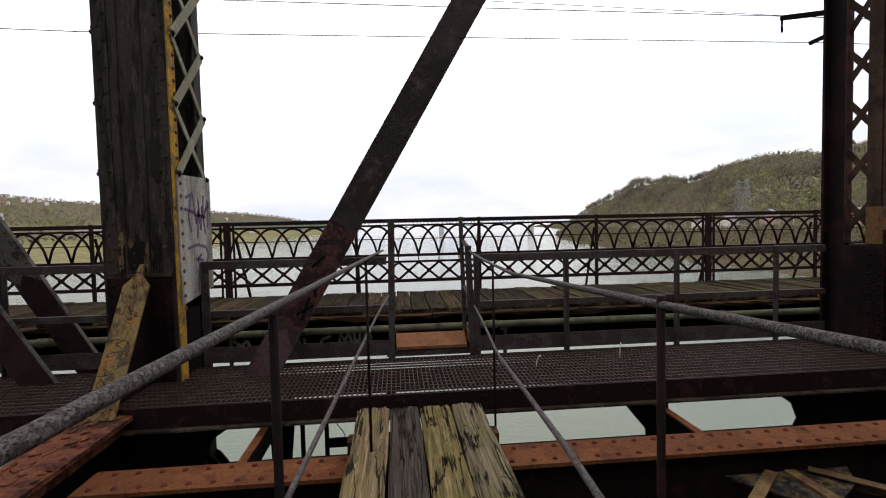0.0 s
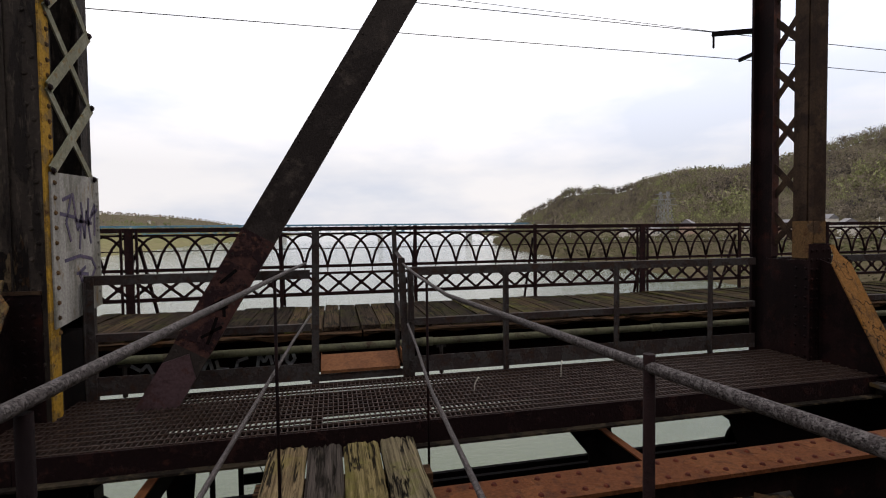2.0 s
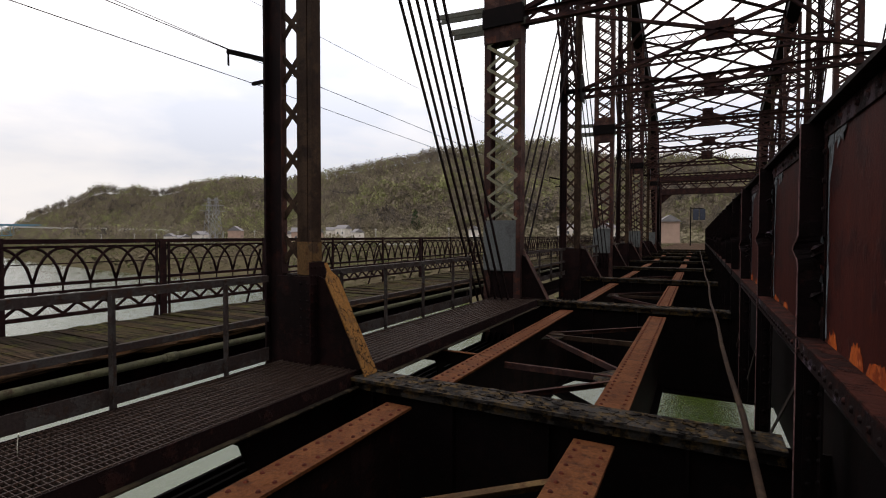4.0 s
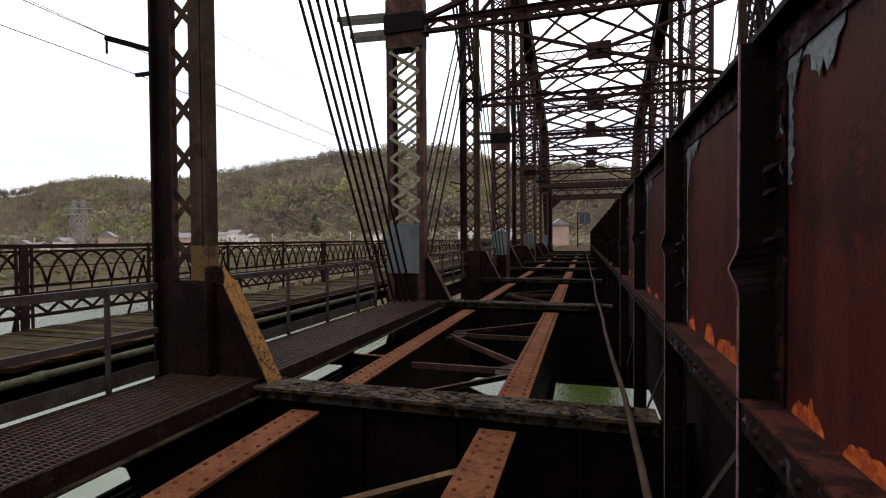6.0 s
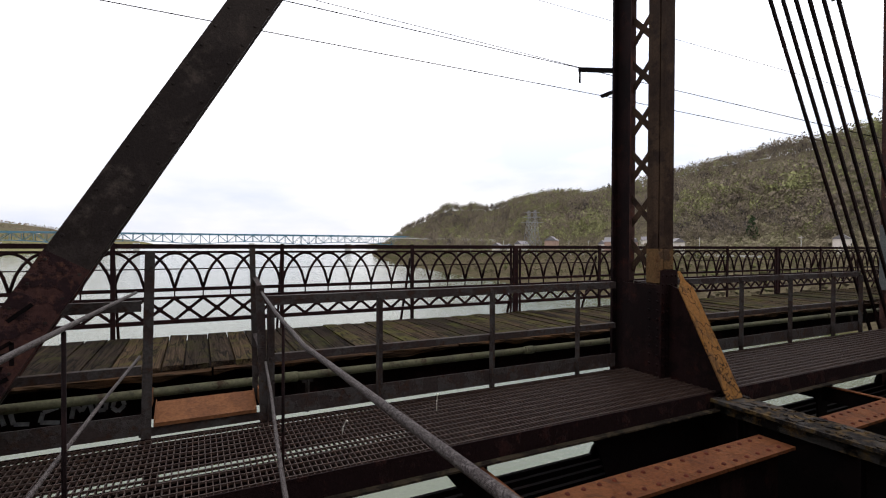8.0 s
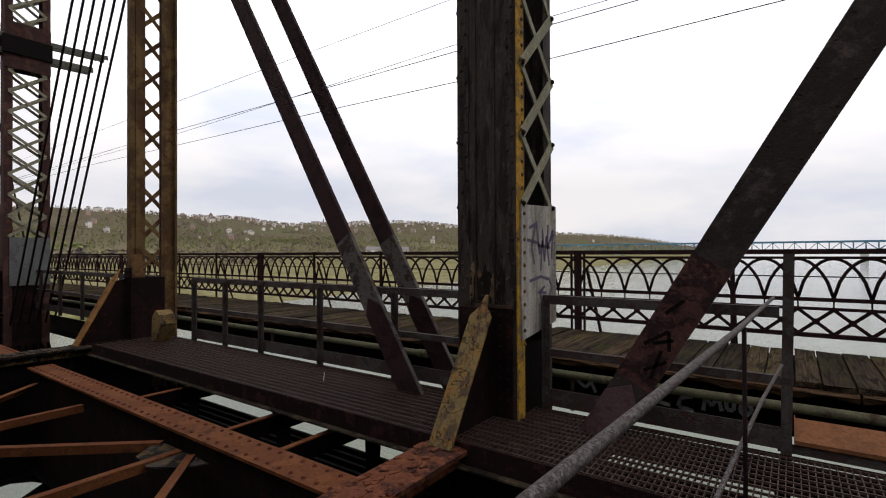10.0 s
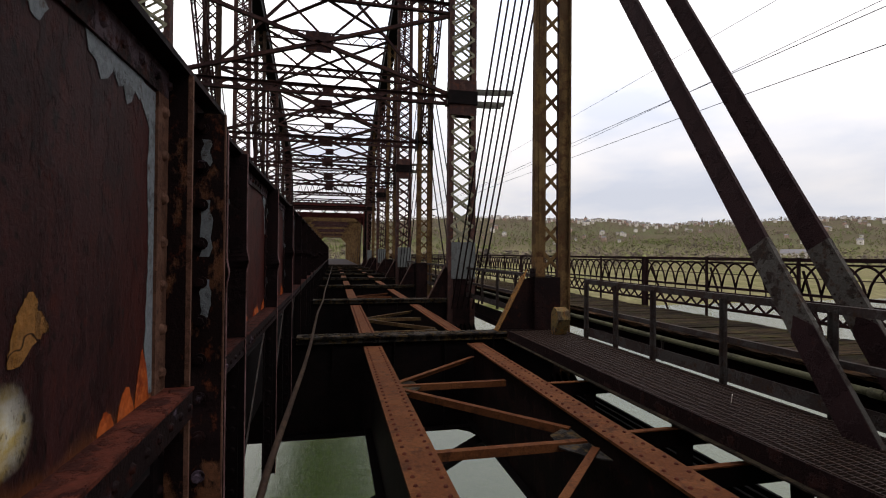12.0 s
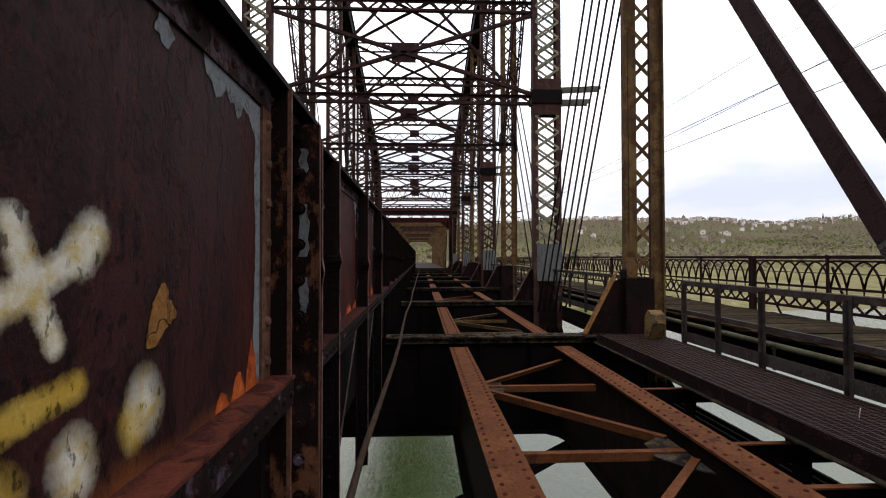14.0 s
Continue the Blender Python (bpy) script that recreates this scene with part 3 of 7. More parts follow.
def steps(a, b, d):
    n = max(1, int(round((b - a) / d)))
    return [a + (b - a) * i / n for i in range(n + 1)]

# ---------------------------------------------------------------- plan
PITCH, X0 = 6.67, -0.69          # truss panel length and the middle post
YL, YR = 4.86, -4.12             # truss planes
ZBEAM, ZSTR = 0.09, -0.08        # tops of floor beams and stringers
WATER = -10.5


def px(n):
    return X0 + PITCH * n


CHORD_Z = [20.5, 20.4, 20.0, 19.4, 18.4, 17.0, 15.4, 13.8, 12.2]


def chord_z(n):
    return CHORD_Z[abs(n)]


# ---------------------------------------------------------------- river, land and distance
bm = B()
box(bm, -3800, 3800, -3800, 3800, WATER - 0.5, WATER)
solo("water", bm, M_WATER, (0, 0, WATER), "calm green-grey river water with fine ripples", "water", kind="structure")


def lerp_table(t, v):
    for (a, b), (c, d) in zip(t, t[1:]):
        if v <= c:
            return b + (d - b) * max(0.0, v - a) / (c - a)
    return t[-1][1]


# skyline of the land: bearing right of the river's axis, height in degrees, distance of the crest
CREST = [(-180, 2.0), (-100, 2.2), (-90, 3.2), (-74, 4.3), (-62, 3.8), (-52, 3.0), (-48, 3.3), (-38, 3.3), (-31, 2.9), (-24, 2.2), (-16, 1.7), (-9, 0.6), (-2, -0.2), (18, -0.2),
         (20.4, 0.3), (21.2, 0.8), (25.2, 2.9), (27.1, 4.0), (29.6, 4.2), (32.2, 4.0), (34.8, 4.7), (36.5, 5.0), (39.1, 5.2), (43.4, 5.1), (47, 5.8), (51.3, 6.7), (54.5, 7.6),
         (58.8, 8.1), (61.8, 8.5), (66.9, 9.0), (75, 8.6), (84, 7.0), (95, 6.0), (120, 4.0), (180, 2.0)]
FAR = [(-180, 1300), (-90, 1100), (-30, 1500), (-10, 2200), (15, 2200), (22, 1150), (30, 900), (45, 720), (70, 560), (95, 520), (140, 900), (180, 1300)]


def shore_left(y):
    return -95 - 0.10 * y if y < 500 else -145 - 0.05 * (y - 500)


def shore_right(y):
    return 78 + 0.04 * y + 0.00028 * y * abs(y) if y < 900 else 341 + 0.25 * (y - 900)


def land_z(x, y):
    r, az = math.hypot(x, y), math.degrees(math.atan2(x, y))
    rise = max(shore_left(y) - x, x - shore_right(y))
    if az > 120 or az < -120:
        rise = max(rise, 0) if abs(x) > 90 else -20
    bank = WATER + max(-3.0, min(4.0, rise * 0.12)) + max(0, min(5.0, (rise - 60) * 0.03))
    far, top = lerp_table(FAR, az), lerp_table(CREST, az)
    peak = 1.5 + far * math.tan(radians(top))
    begin = 0.78 if az < 33 else max(0.42, 0.78 - 0.06 * (az - 33))
    if az < 15:
        begin = 0.42
    s = max(0.0, min(1.2, (r - far * begin) / (far * (1 - begin))))
    hill = bank + (peak - bank) * (s * s * (3 - 2 * s) if s < 1 else 1 - (s - 1) * 0.4)
    hill += 5 * s * noise.noise((x * 0.006, y * 0.006, 1.7)) + 34 * max(0.0, s * (1.0 - s)) * noise.noise((x * 0.009, y * 0.009, 4.1))
    return hill if rise > 0 else bank


def build_land():
    bm = B()
    radii = [40 * 1.025 ** k for k in range(184)]
    turns = 300
    rows = []
    for r in radii:
        rows.append([bm.verts.new((r * math.sin(a), r * math.cos(a), land_z(r * math.sin(a), r * math.cos(a)))) for a in (2 * math.pi * i / turns for i in range(turns))])
    for a, b in zip(rows, rows[1:]):
        for i in range(turns):
            bm.faces.new((a[i], b[i], b[(i + 1) % turns], a[(i + 1) % turns])).smooth = True
    mid = bm.verts.new((0, 0, WATER - 4))
    for i in range(turns):
        bm.faces.new((mid, rows[0][i], rows[0][(i + 1) % turns]))
    bmesh.ops.recalc_face_normals(bm, faces=bm.faces)
    solo("ground", bm, M_LAND, (0, 0, WATER - 4), "reed banks, fields and brown spring hills along the river", "ground", kind="structure")


build_land()


def tufts(name, material, count, place, height, label, seed, leaves=26, size=1.0, low=0.26, blobs=0, twigs=4):
    """Far woods or scrub: thin trunks with rising twigs and crowns of many small leaf clumps, in one mesh."""
    rng = random.Random(seed)
    verts, faces = [], []
    made = 0
    while made < count:
        got = place(rng)
        if got is None:
            continue
        x, y = got
        made += 1
        z = land_z(x, y)
        h = height * rng.uniform(0.55, 1.25) * (1.0 + 0.7 * noise.noise((x * 0.016, y * 0.016, 3.3)))
        w = h * rng.uniform(0.26, 0.42)
        t = 0.011 * h
        k = len(verts)
        lean = rng.uniform(-0.06, 0.06) * h
        verts += [(x - t, y, z - 1), (x + t, y, z - 1), (x + lean, y, z + h * 0.95), (x, y - t, z - 1), (x, y + t, z - 1)]
        faces += [(k, k + 1, k + 2), (k + 3, k + 4, k + 2)]
        for _ in range(twigs):
            k = len(verts)
            b = z + h * rng.uniform(0.2, 0.6)
            a = rng.uniform(0, 6.283)
            q = rng.uniform(0.4, 1.0)
            verts += [(x - t * 0.5, y, b), (x + t * 0.5, y + t * 0.5, b), (x + q * w * math.cos(a), y + q * w * math.sin(a), min(z + h, b + h * rng.uniform(0.25, 0.45)))]
            faces.append((k, k + 1, k + 2))
        for _ in range(blobs):
            # an uneven eight-sided clump of twigs
            a, q = rng.uniform(0, 6.283), rng.random()
            bx, by, bz = x + w * 0.6 * q * math.cos(a), y + w * 0.6 * q * math.sin(a), z + h * rng.uniform(0.25, 0.72)
            e = h * rng.uniform(0.10, 0.21)
            k = len(verts)
            for ux, uy, uz in ((1, 0, 0), (0, 1, 0), (-1, 0, 0), (0, -1, 0), (0, 0, 1), (0, 0, -1)):
                g = e * rng.uniform(0.6, 1.25)
                verts.append((bx + ux * g + rng.uniform(-e, e) * 0.3, by + uy * g + rng.uniform(-e, e) * 0.3, bz + uz * g * 0.9 + rng.uniform(-e, e) * 0.25))
            for i0 in range(4):
                i1 = (i0 + 1) % 4
                faces.append((k + i0, k + i1, k + 4))
                faces.append((k + i1, k + i0, k + 5))
        for _ in range(leaves):
            a, c, q = rng.uniform(0, 6.283), rng.uniform(-1, 1), rng.random() ** 0.4
            s = math.sqrt(1 - c * c)
            cx, cy, cz = x + w * q * s * math.cos(a), y + w * q * s * math.sin(a), z + h * ((low + 0.98) / 2 + (0.98 - low) / 2 * q * c)
            e = h * rng.uniform(0.035, 0.085) * size
            k = len(verts)
            for _ in range(3):
                verts.append((cx + rng.uniform(-e, e) * 1.1, cy + rng.uniform(-e, e) * 1.1, cz + rng.uniform(-e, e) * 1.3))
            faces.append((k, k + 1, k + 2))
    me = bpy.data.meshes.new(name)
    me.from_pydata(verts, [], faces)
    me.materials.append(material)
    return tagged(new(name, me), label, "trees", kind="stuff")


def ring(lo, hi, near, far):
    def place(rng):
        az = radians(rng.uniform(lo, hi))
        f = lerp_table(FAR, math.degrees(az))
        r = f * rng.uniform(near, far)
        x, y = r * math.sin(az), r * math.cos(az)
        rise = max(shore_left(y) - x, x - shore_right(y))
        return (x, y) if rise > 12 else None
    return place


def strip(lo, hi, side, near, far):
    def place(rng):
        y = rng.uniform(lo, hi)
        d = rng.uniform(near, far)
        return (shore_right(y) + d, y) if side > 0 else (shore_left(y) - d, y)
    return place


tufts("hill_woods", M_WOODS, 8200, ring(21, 108, 0.52, 1.0), 13.0, "bare and budding spring woods covering the river hills", 3, 56, 0.95, 0.05, 0, 10)
tufts("headland_woods", M_WOODS, 3600, ring(20, 47, 0.74, 1.005), 11.0, "bare and budding woods on the steep headland", 13, 44, 1.0, 0.0, 0, 10)
tufts("crest_trees", M_BARE, 900, lambda rng: ring(*rng.choice(((22, 36), (46, 108), (46, 75))), 0.955, 1.0)(rng), 13, "bare trees along the crest of the hill", 4, 60, 0.40, 0.0, 0, 24)
tufts("foot_scrub", M_SCRUB, 2600, ring(24, 108, 0.44, 0.53), 5.0, "tan leafless scrub at the foot of the hill", 9, 26, 0.8, 0.0, 2)
tufts("valley_woods", M_VALLEY, 6400, ring(-100, -4, 0.62, 0.985), 7.0, "distant brown and green woods across the valley", 5, 26, 1.0, 0.05, 2)
tufts("valley_hedges", M_GREEN, 2600, ring(-100, -6, 0.5, 0.70), 8.0, "green and tan budding trees at the foot of the far hill", 15, 24, 1.0, 0.05, 2)
tufts("bank_bushes", M_BUSH, 4200, strip(20, 700, 1, 1, 120), 3.6, "tan reeds and leafless scrub on the river bank", 6, 18, 1.0, 0.0, 3)
tufts("meadow_bushes", M_WOODS, 2200, strip(-120, 600, -1, 110, 460), 7.0, "green and tan bushes beyond the river meadow", 7, 14, 1.0, 0.0, 3)
tufts("end_bushes", M_BUSH, 500, lambda rng: (rng.choice((-1, 1)) * rng.uniform(100, 170), rng.uniform(-60, 40)), 7.0, "green scrub at the ends of the bridge", 8)


def conifer(at, h):
    rng = random.Random(int(h * 100 + at[0]))
    t = thing("conifer_tree", at, "dark green conifer standing on the hillside", "tree", "conifers on the hill")
    part("trunk", rod(B(), at, (at[0], at[1], at[2] + h * 0.9), h * 0.02, 6, h * 0.004), M_WOODS, t)
    bm = B()
    for k in range(170):
        q = rng.random()
        a = rng.uniform(0, 6.283)
        z = at[2] + h * (0.08 + 0.92 * q)
        w = h * 0.34 * (1 - q) + 0.3
        c = Vector((at[0] + w * math.cos(a) * rng.uniform(0.4, 1), at[1] + w * math.sin(a) * rng.uniform(0.4, 1), z))
        e = h * 0.075
        bm.faces.new([bm.verts.new(c + Vector((rng.uniform(-e, e), rng.uniform(-e, e), rng.uniform(-e, e)))) for _ in range(3)])
    part("crown", bm, M_PINE, t)


def at_bearing(az, r):
    x, y = r * math.sin(radians(az)), r * math.cos(radians(az))
    return (x, y, land_z(x, y))


for az, r, h in ((59.1, 330, 14), (39.6, 765, 14), (40.0, 762, 16), (40.4, 760, 15), (41.3, 758, 17), (41.7, 756, 15), (42.2, 752, 16), (45.0, 712, 15), (45.5, 708, 17), (69, 500, 16), (35.0, 830, 14)):
    conifer(at_bearing(az, r), h)


def house(at, w, d, h, turn, wall, lab, panes=True):
    t = thing("house", at, lab, "house", "houses in the valley")
    bm = box(B(), -w / 2, w / 2, -d / 2, d / 2, -2, h)
    bmesh.ops.transform(bm, matrix=Matrix.Translation(at) @ Matrix.Rotation(turn, 4, "Z"), verts=bm.verts)
    part("wall", bm, wall, t)
    bm = plate(B(), [(-w / 2 - 0.4, -d / 2 - 0.4, h), (-w / 2 - 0.4, d / 2 + 0.4, h), (-w / 2 - 0.4, 0, h + d * 0.38)], (w + 0.8, 0, 0))
    bmesh.ops.transform(bm, matrix=Matrix.Translation(at) @ Matrix.Rotation(turn, 4, "Z"), verts=bm.verts)
    part("roof", bm, M_ROOF, t)
    for s in (-1, 1) if panes else ():
        for k in (-1, 1):
            bm = box(B(), k * w * 0.22 - 0.6, k * w * 0.22 + 0.6, s * (d / 2) - 0.1, s * (d / 2) + 0.1, h * 0.45, h * 0.45 + 1.5)
            bmesh.ops.transform(bm, matrix=Matrix.Translation(at) @ Matrix.Rotation(turn, 4, "Z"), verts=bm.verts)
            part("window", bm, M_GLASS, t)


M_SIGNAL = plain("blue_black_housing", (0.012, 0.018, 0.035), 0.5)


def build_houses():
    rng = random.Random(21)
    spots = [(34.2, 0.49, 6), (35.8, 0.50, 8), (49.6, 0.50, 8), (50.8, 0.50, 9), (33.2, 0.45, 8), (34.6, 0.46, 7), (36.0, 0.47, 9), (39.4, 0.46, 11), (45.3, 0.46, 8), (46.1, 0.45, 10), (47.6, 0.46, 9), (52.4, 0.46, 8), (66.0, 0.47, 8), (70.5, 0.46, 8), (76.5, 0.48, 8), (80.8, 0.47, 9)]
    for az, q, w in spots:
        pale = rng.random() < 0.7 or q > 0.485
        house(at_bearing(az, lerp_table(FAR, az) * q), w, w * 0.75, w * 0.75, rng.uniform(0, 3), M_HOUSE if pale else M_HOUSE2, "white clapboard house at the foot of the hill" if pale else "brick house at the foot of the hill")
    for _ in range(330):
        az = rng.choice((rng.uniform(-82, -12), rng.uniform(-72, -44), rng.gauss(-62, 5), rng.gauss(-52, 5), rng.gauss(-38, 4), rng.gauss(-24, 4)))
        r = lerp_table(FAR, az) * (rng.uniform(0.80, 0.98) if rng.random() < 0.85 else rng.uniform(0.6, 0.8))
        w = rng.uniform(4.2, 7.2)
        pale = rng.random() < 0.7
        house(at_bearing(az, r), w, w * 0.7, w * 0.95, rng.uniform(0, 3), M_HOUSE if pale else M_HOUSE2, "pale distant town house among trees" if pale else "brick distant town house among trees", False)


def church(at, w, h, spire):
    """A far church: nave, square tower and a pointed spire."""
    t = thing("church", at, "pale stone church with a tower on the far hill", "church", "churches of the town")
    x, y, z = at
    part("nave", box(B(), x - w, x + w * 1.6, y - w, y + w, z - 3, z + h * 0.4), M_HOUSE, t)
    part("roof", plate(B(), [(x - w - 0.3, y - w - 0.3, z + h * 0.4), (x - w - 0.3, y + w + 0.3, z + h * 0.4), (x - w - 0.3, y, z + h * 0.4 + w)], (w * 2.6 + 0.6, 0, 0)), M_ROOF, t)
    part("tower", box(B(), x - w * 0.5, x + w * 0.5, y - w * 0.5, y + w * 0.5, z - 3, z + h), M_HOUSE2, t)
    part("spire", rod(B(), (x, y, z + h), (x, y, z + h + spire), w * 0.62, 8, 0.05), M_ROOF, t)


church(at_bearing(-61.0, 1050), 5.0, 13, 5)
church(at_bearing(-49.3, 1150), 3.0, 9, 11)
# long white sheds by the river flats
for az, r, w in ((-41.0, 640, 34), (-43.6, 650, 18), (-30.5, 700, 26)):
    house(at_bearing(az, r), w, 12, 6, radians(40), M_HOUSE, "long white industrial shed on the river flats")


build_houses()


M_PYLON = plain("galvanised_grey", (0.20, 0.20, 0.20))


def pylon(at, h, label):
    t = thing("transmission_tower", at, label, "tower", "transmission towers")
    x, y, z = at
    bm, bl = B(), B()

    def corner(k, q):
        w = h * (0.085 * (1 - q) + 0.018)
        a, b = ((-1, -1), (1, -1), (1, 1), (-1, 1))[k % 4]
        return (x + a * w, y + b * w, z + h * q)
    lev = [0, 0.18, 0.34, 0.48, 0.6, 0.7, 0.79, 0.87, 0.94, 1.0]
    for k in range(4):
        bar(bm, corner(k, 0), corner(k, 1), 0.16, 0.16)
        for a, b in zip(lev, lev[1:]):
            bar(bl, corner(k, a), corner(k + 1, b), 0.09, 0.09)
            bar(bl, corner(k + 1, a), corner(k, b), 0.09, 0.09)
    part("leg_frame", bm, M_PYLON, t)
    part("lattice", bl, M_PYLON, t)
    for q, s in ((0.72, 0.16), (0.84, 0.13), (0.95, 0.10)):
        part("cross_arm", bar(B(), (x - h * s, y + h * s * 0.5, z + h * q), (x + h * s, y - h * s * 0.5, z + h * q), 0.25, 0.3), M_PYLON, t)


def roadside():
    """The riverside road at the foot of the hill: a pale parapet and its poles."""
    bm = B()
    pts = [at_bearing(az, lerp_table(FAR, az) * 0.43) for az in steps(23, 60, 1.0)]
    for a, b in zip(pts, pts[1:]):
        bar(bm, (a[0], a[1], a[2] + 0.4), (b[0], b[1], b[2] + 0.4), 0.3, 1.0)
    solo("road_parapet", bm, M_CONCRETE, pts[0], "pale concrete parapet of the riverside road", "parapet", kind="structure")
    rng = random.Random(41)
    for az in (27.4, 30.1, 32.0, 33.9, 38.2, 41.3, 43.4, 48.8, 50.6, 54.5, 63.0, 72.5):
        x, y, z = at_bearing(az, lerp_table(FAR, az) * 0.44)
        h = rng.uniform(8, 10)
        t = thing("utility_pole", (x, y, z), "thin grey utility pole beside the riverside road", "pole", "utility poles")
        part("pole", rod(B(), (x, y, z - 0.5), (x, y, z + h), 0.14, 6, 0.09), M_CONCRETE, t)
        part("cross_arm", bar(B(), (x - 0.9, y + 0.5, z + h - 0.8), (x + 0.9, y - 0.5, z + h - 0.8), 0.12, 0.12), M_CONCRETE, t)


roadside()
pylon(at_bearing(37.5, 352), 31, "grey lattice transmission tower on the hillside")
pylon(at_bearing(36.8, 372), 32, "grey lattice transmission tower behind another")


def blue_bridge():
    """The far road bridge over the river."""
    y, za, zb = 905, 15.0, 4.0
    xs = steps(-470, 372, 13.5)
    t = thing("steel_truss_bridge", (0, y, WATER), "pale blue steel deck truss bridge over the river", "bridge")
    part("deck", box(B(), xs[0] - 60, xs[-1] + 320, y - 6, y + 6, za - 0.6, za + 1.0), M_BLUE, t)
    part("parapet", box(B(), xs[0] - 60, xs[-1] + 320, y - 6.2, y - 5.8, za + 1.0, za + 2.2), M_BLUE, t)
    for s in (-5, 5):
        low = B()
        web = B()
        for i, (a, b) in enumerate(zip(xs, xs[1:])):
            dip = lambda v: zb - 4.0 * abs(math.cos(math.pi * v / 170.0)) ** 3
            bar(low, (a, y + s, dip(a)), (b, y + s, dip(b)), 0.9, 1.1)
            bar(web, (a, y + s, za), (a, y + s, dip(a)), 0.6, 0.6)
            bar(web, (a, y + s, za if i % 2 else dip(a)), (b, y + s, dip(b) if i % 2 else za), 0.6, 0.6)
        part("lower_chord", low, M_BLUE, t)
        part("web_truss", web, M_BLUE, t)
    for x in (-425, -255, -85, 85, 255):
        part("pier", box(B(), x - 4, x + 4, y - 8, y + 8, WATER - 2, zb - 3), M_CONCRETE, t)


blue_bridge()


def viaduct():
    """The pale approach of the far bridge, curving along the foot of the hill."""
    spots = []
    for k in range(15):
        u = k / 14
        az, r = 21.2 + 11.5 * u, 905 / math.cos(radians(21.2)) * (1 - u) + 560 * u
        spots.append((r * math.sin(radians(az)), r * math.cos(radians(az)), 1.5 + r * (0.0115 - 0.004 * u)))
    t = thing("approach_viaduct", (spots[0][0], spots[0][1], WATER), "pale grey road viaduct leading up to the far bridge", "viaduct")
    for a, b in zip(spots, spots[1:]):
        part("deck", bar(B(), a, b, 8.0, 1.3), M_CONCRETE, t)
        part("parapet", bar(B(), (a[0], a[1], a[2] + 1.2), (b[0], b[1], b[2] + 1.2), 8.4, 0.5), M_CONCRETE, t)
    for x, y, z in spots[::2]:
        part("pier", box(B(), x - 1.2, x + 1.2, y - 1.2, y + 1.2, WATER - 3, z - 0.6), M_CONCRETE, t)


viaduct()


def signal_head(at):
    """The dark signal seen through the far portal."""
    t = thing("traffic_signal", at, "dark blue-black signal heads on a pole beyond the portal", "signal")
    x, y, z = at
    part("pole", rod(B(), (x, y + 1.1, z), (x, y + 1.1, z + 7.2), 0.09, 8), M_BLACK, t)
    part("arm", bar(B(), (x, y + 1.1, z + 6.9), (x, y - 0.8, z + 6.9), 0.1, 0.1), M_BLACK, t)
    for dy in (-0.6, 0.35):
        bm = box(B(), x - 0.15, x + 0.15, y + dy - 0.4, y + dy + 0.4, z + 5.0, z + 6.8)
        for k in range(3):
            rod(bm, (x - 0.16, y + dy, z + 5.35 + 0.55 * k), (x - 0.42, y + dy, z + 5.35 + 0.55 * k), 0.2, 10)
        part("signal_box", bm, M_SIGNAL, t)


signal_head((92.0, 1.0, -0.9))
house((128.0, 7.2, 1.8), 4.2, 4.2, 3.0, 0.2, M_HOUSE2, "pale grey house behind the end of the bridge")

# ---------------------------------------------------------------- bridge: floor system
ZBOT, ZSBOT = -1.60, -1.50        # undersides of floor beams and stringers


RIVET_MESH = {}


def rivet_objects(parent, pts, r, material):
    """Single rivet heads that share one mesh, set upright on a flange."""
    key = (r, material.name)
    if key not in RIVET_MESH:
        bm = rivets(B(), [(0, 0, 0)], (0, 0, 1), r, 8)
        RIVET_MESH[key] = bpy.data.meshes.new("rivet")
        bm.to_mesh(RIVET_MESH[key])
        bm.free()
        RIVET_MESH[key].materials.append(material)
    for p in pts:
        ob = new("rivet", RIVET_MESH[key])
        ob.parent = parent
        ob.location = Vector(p) - BASE[parent]


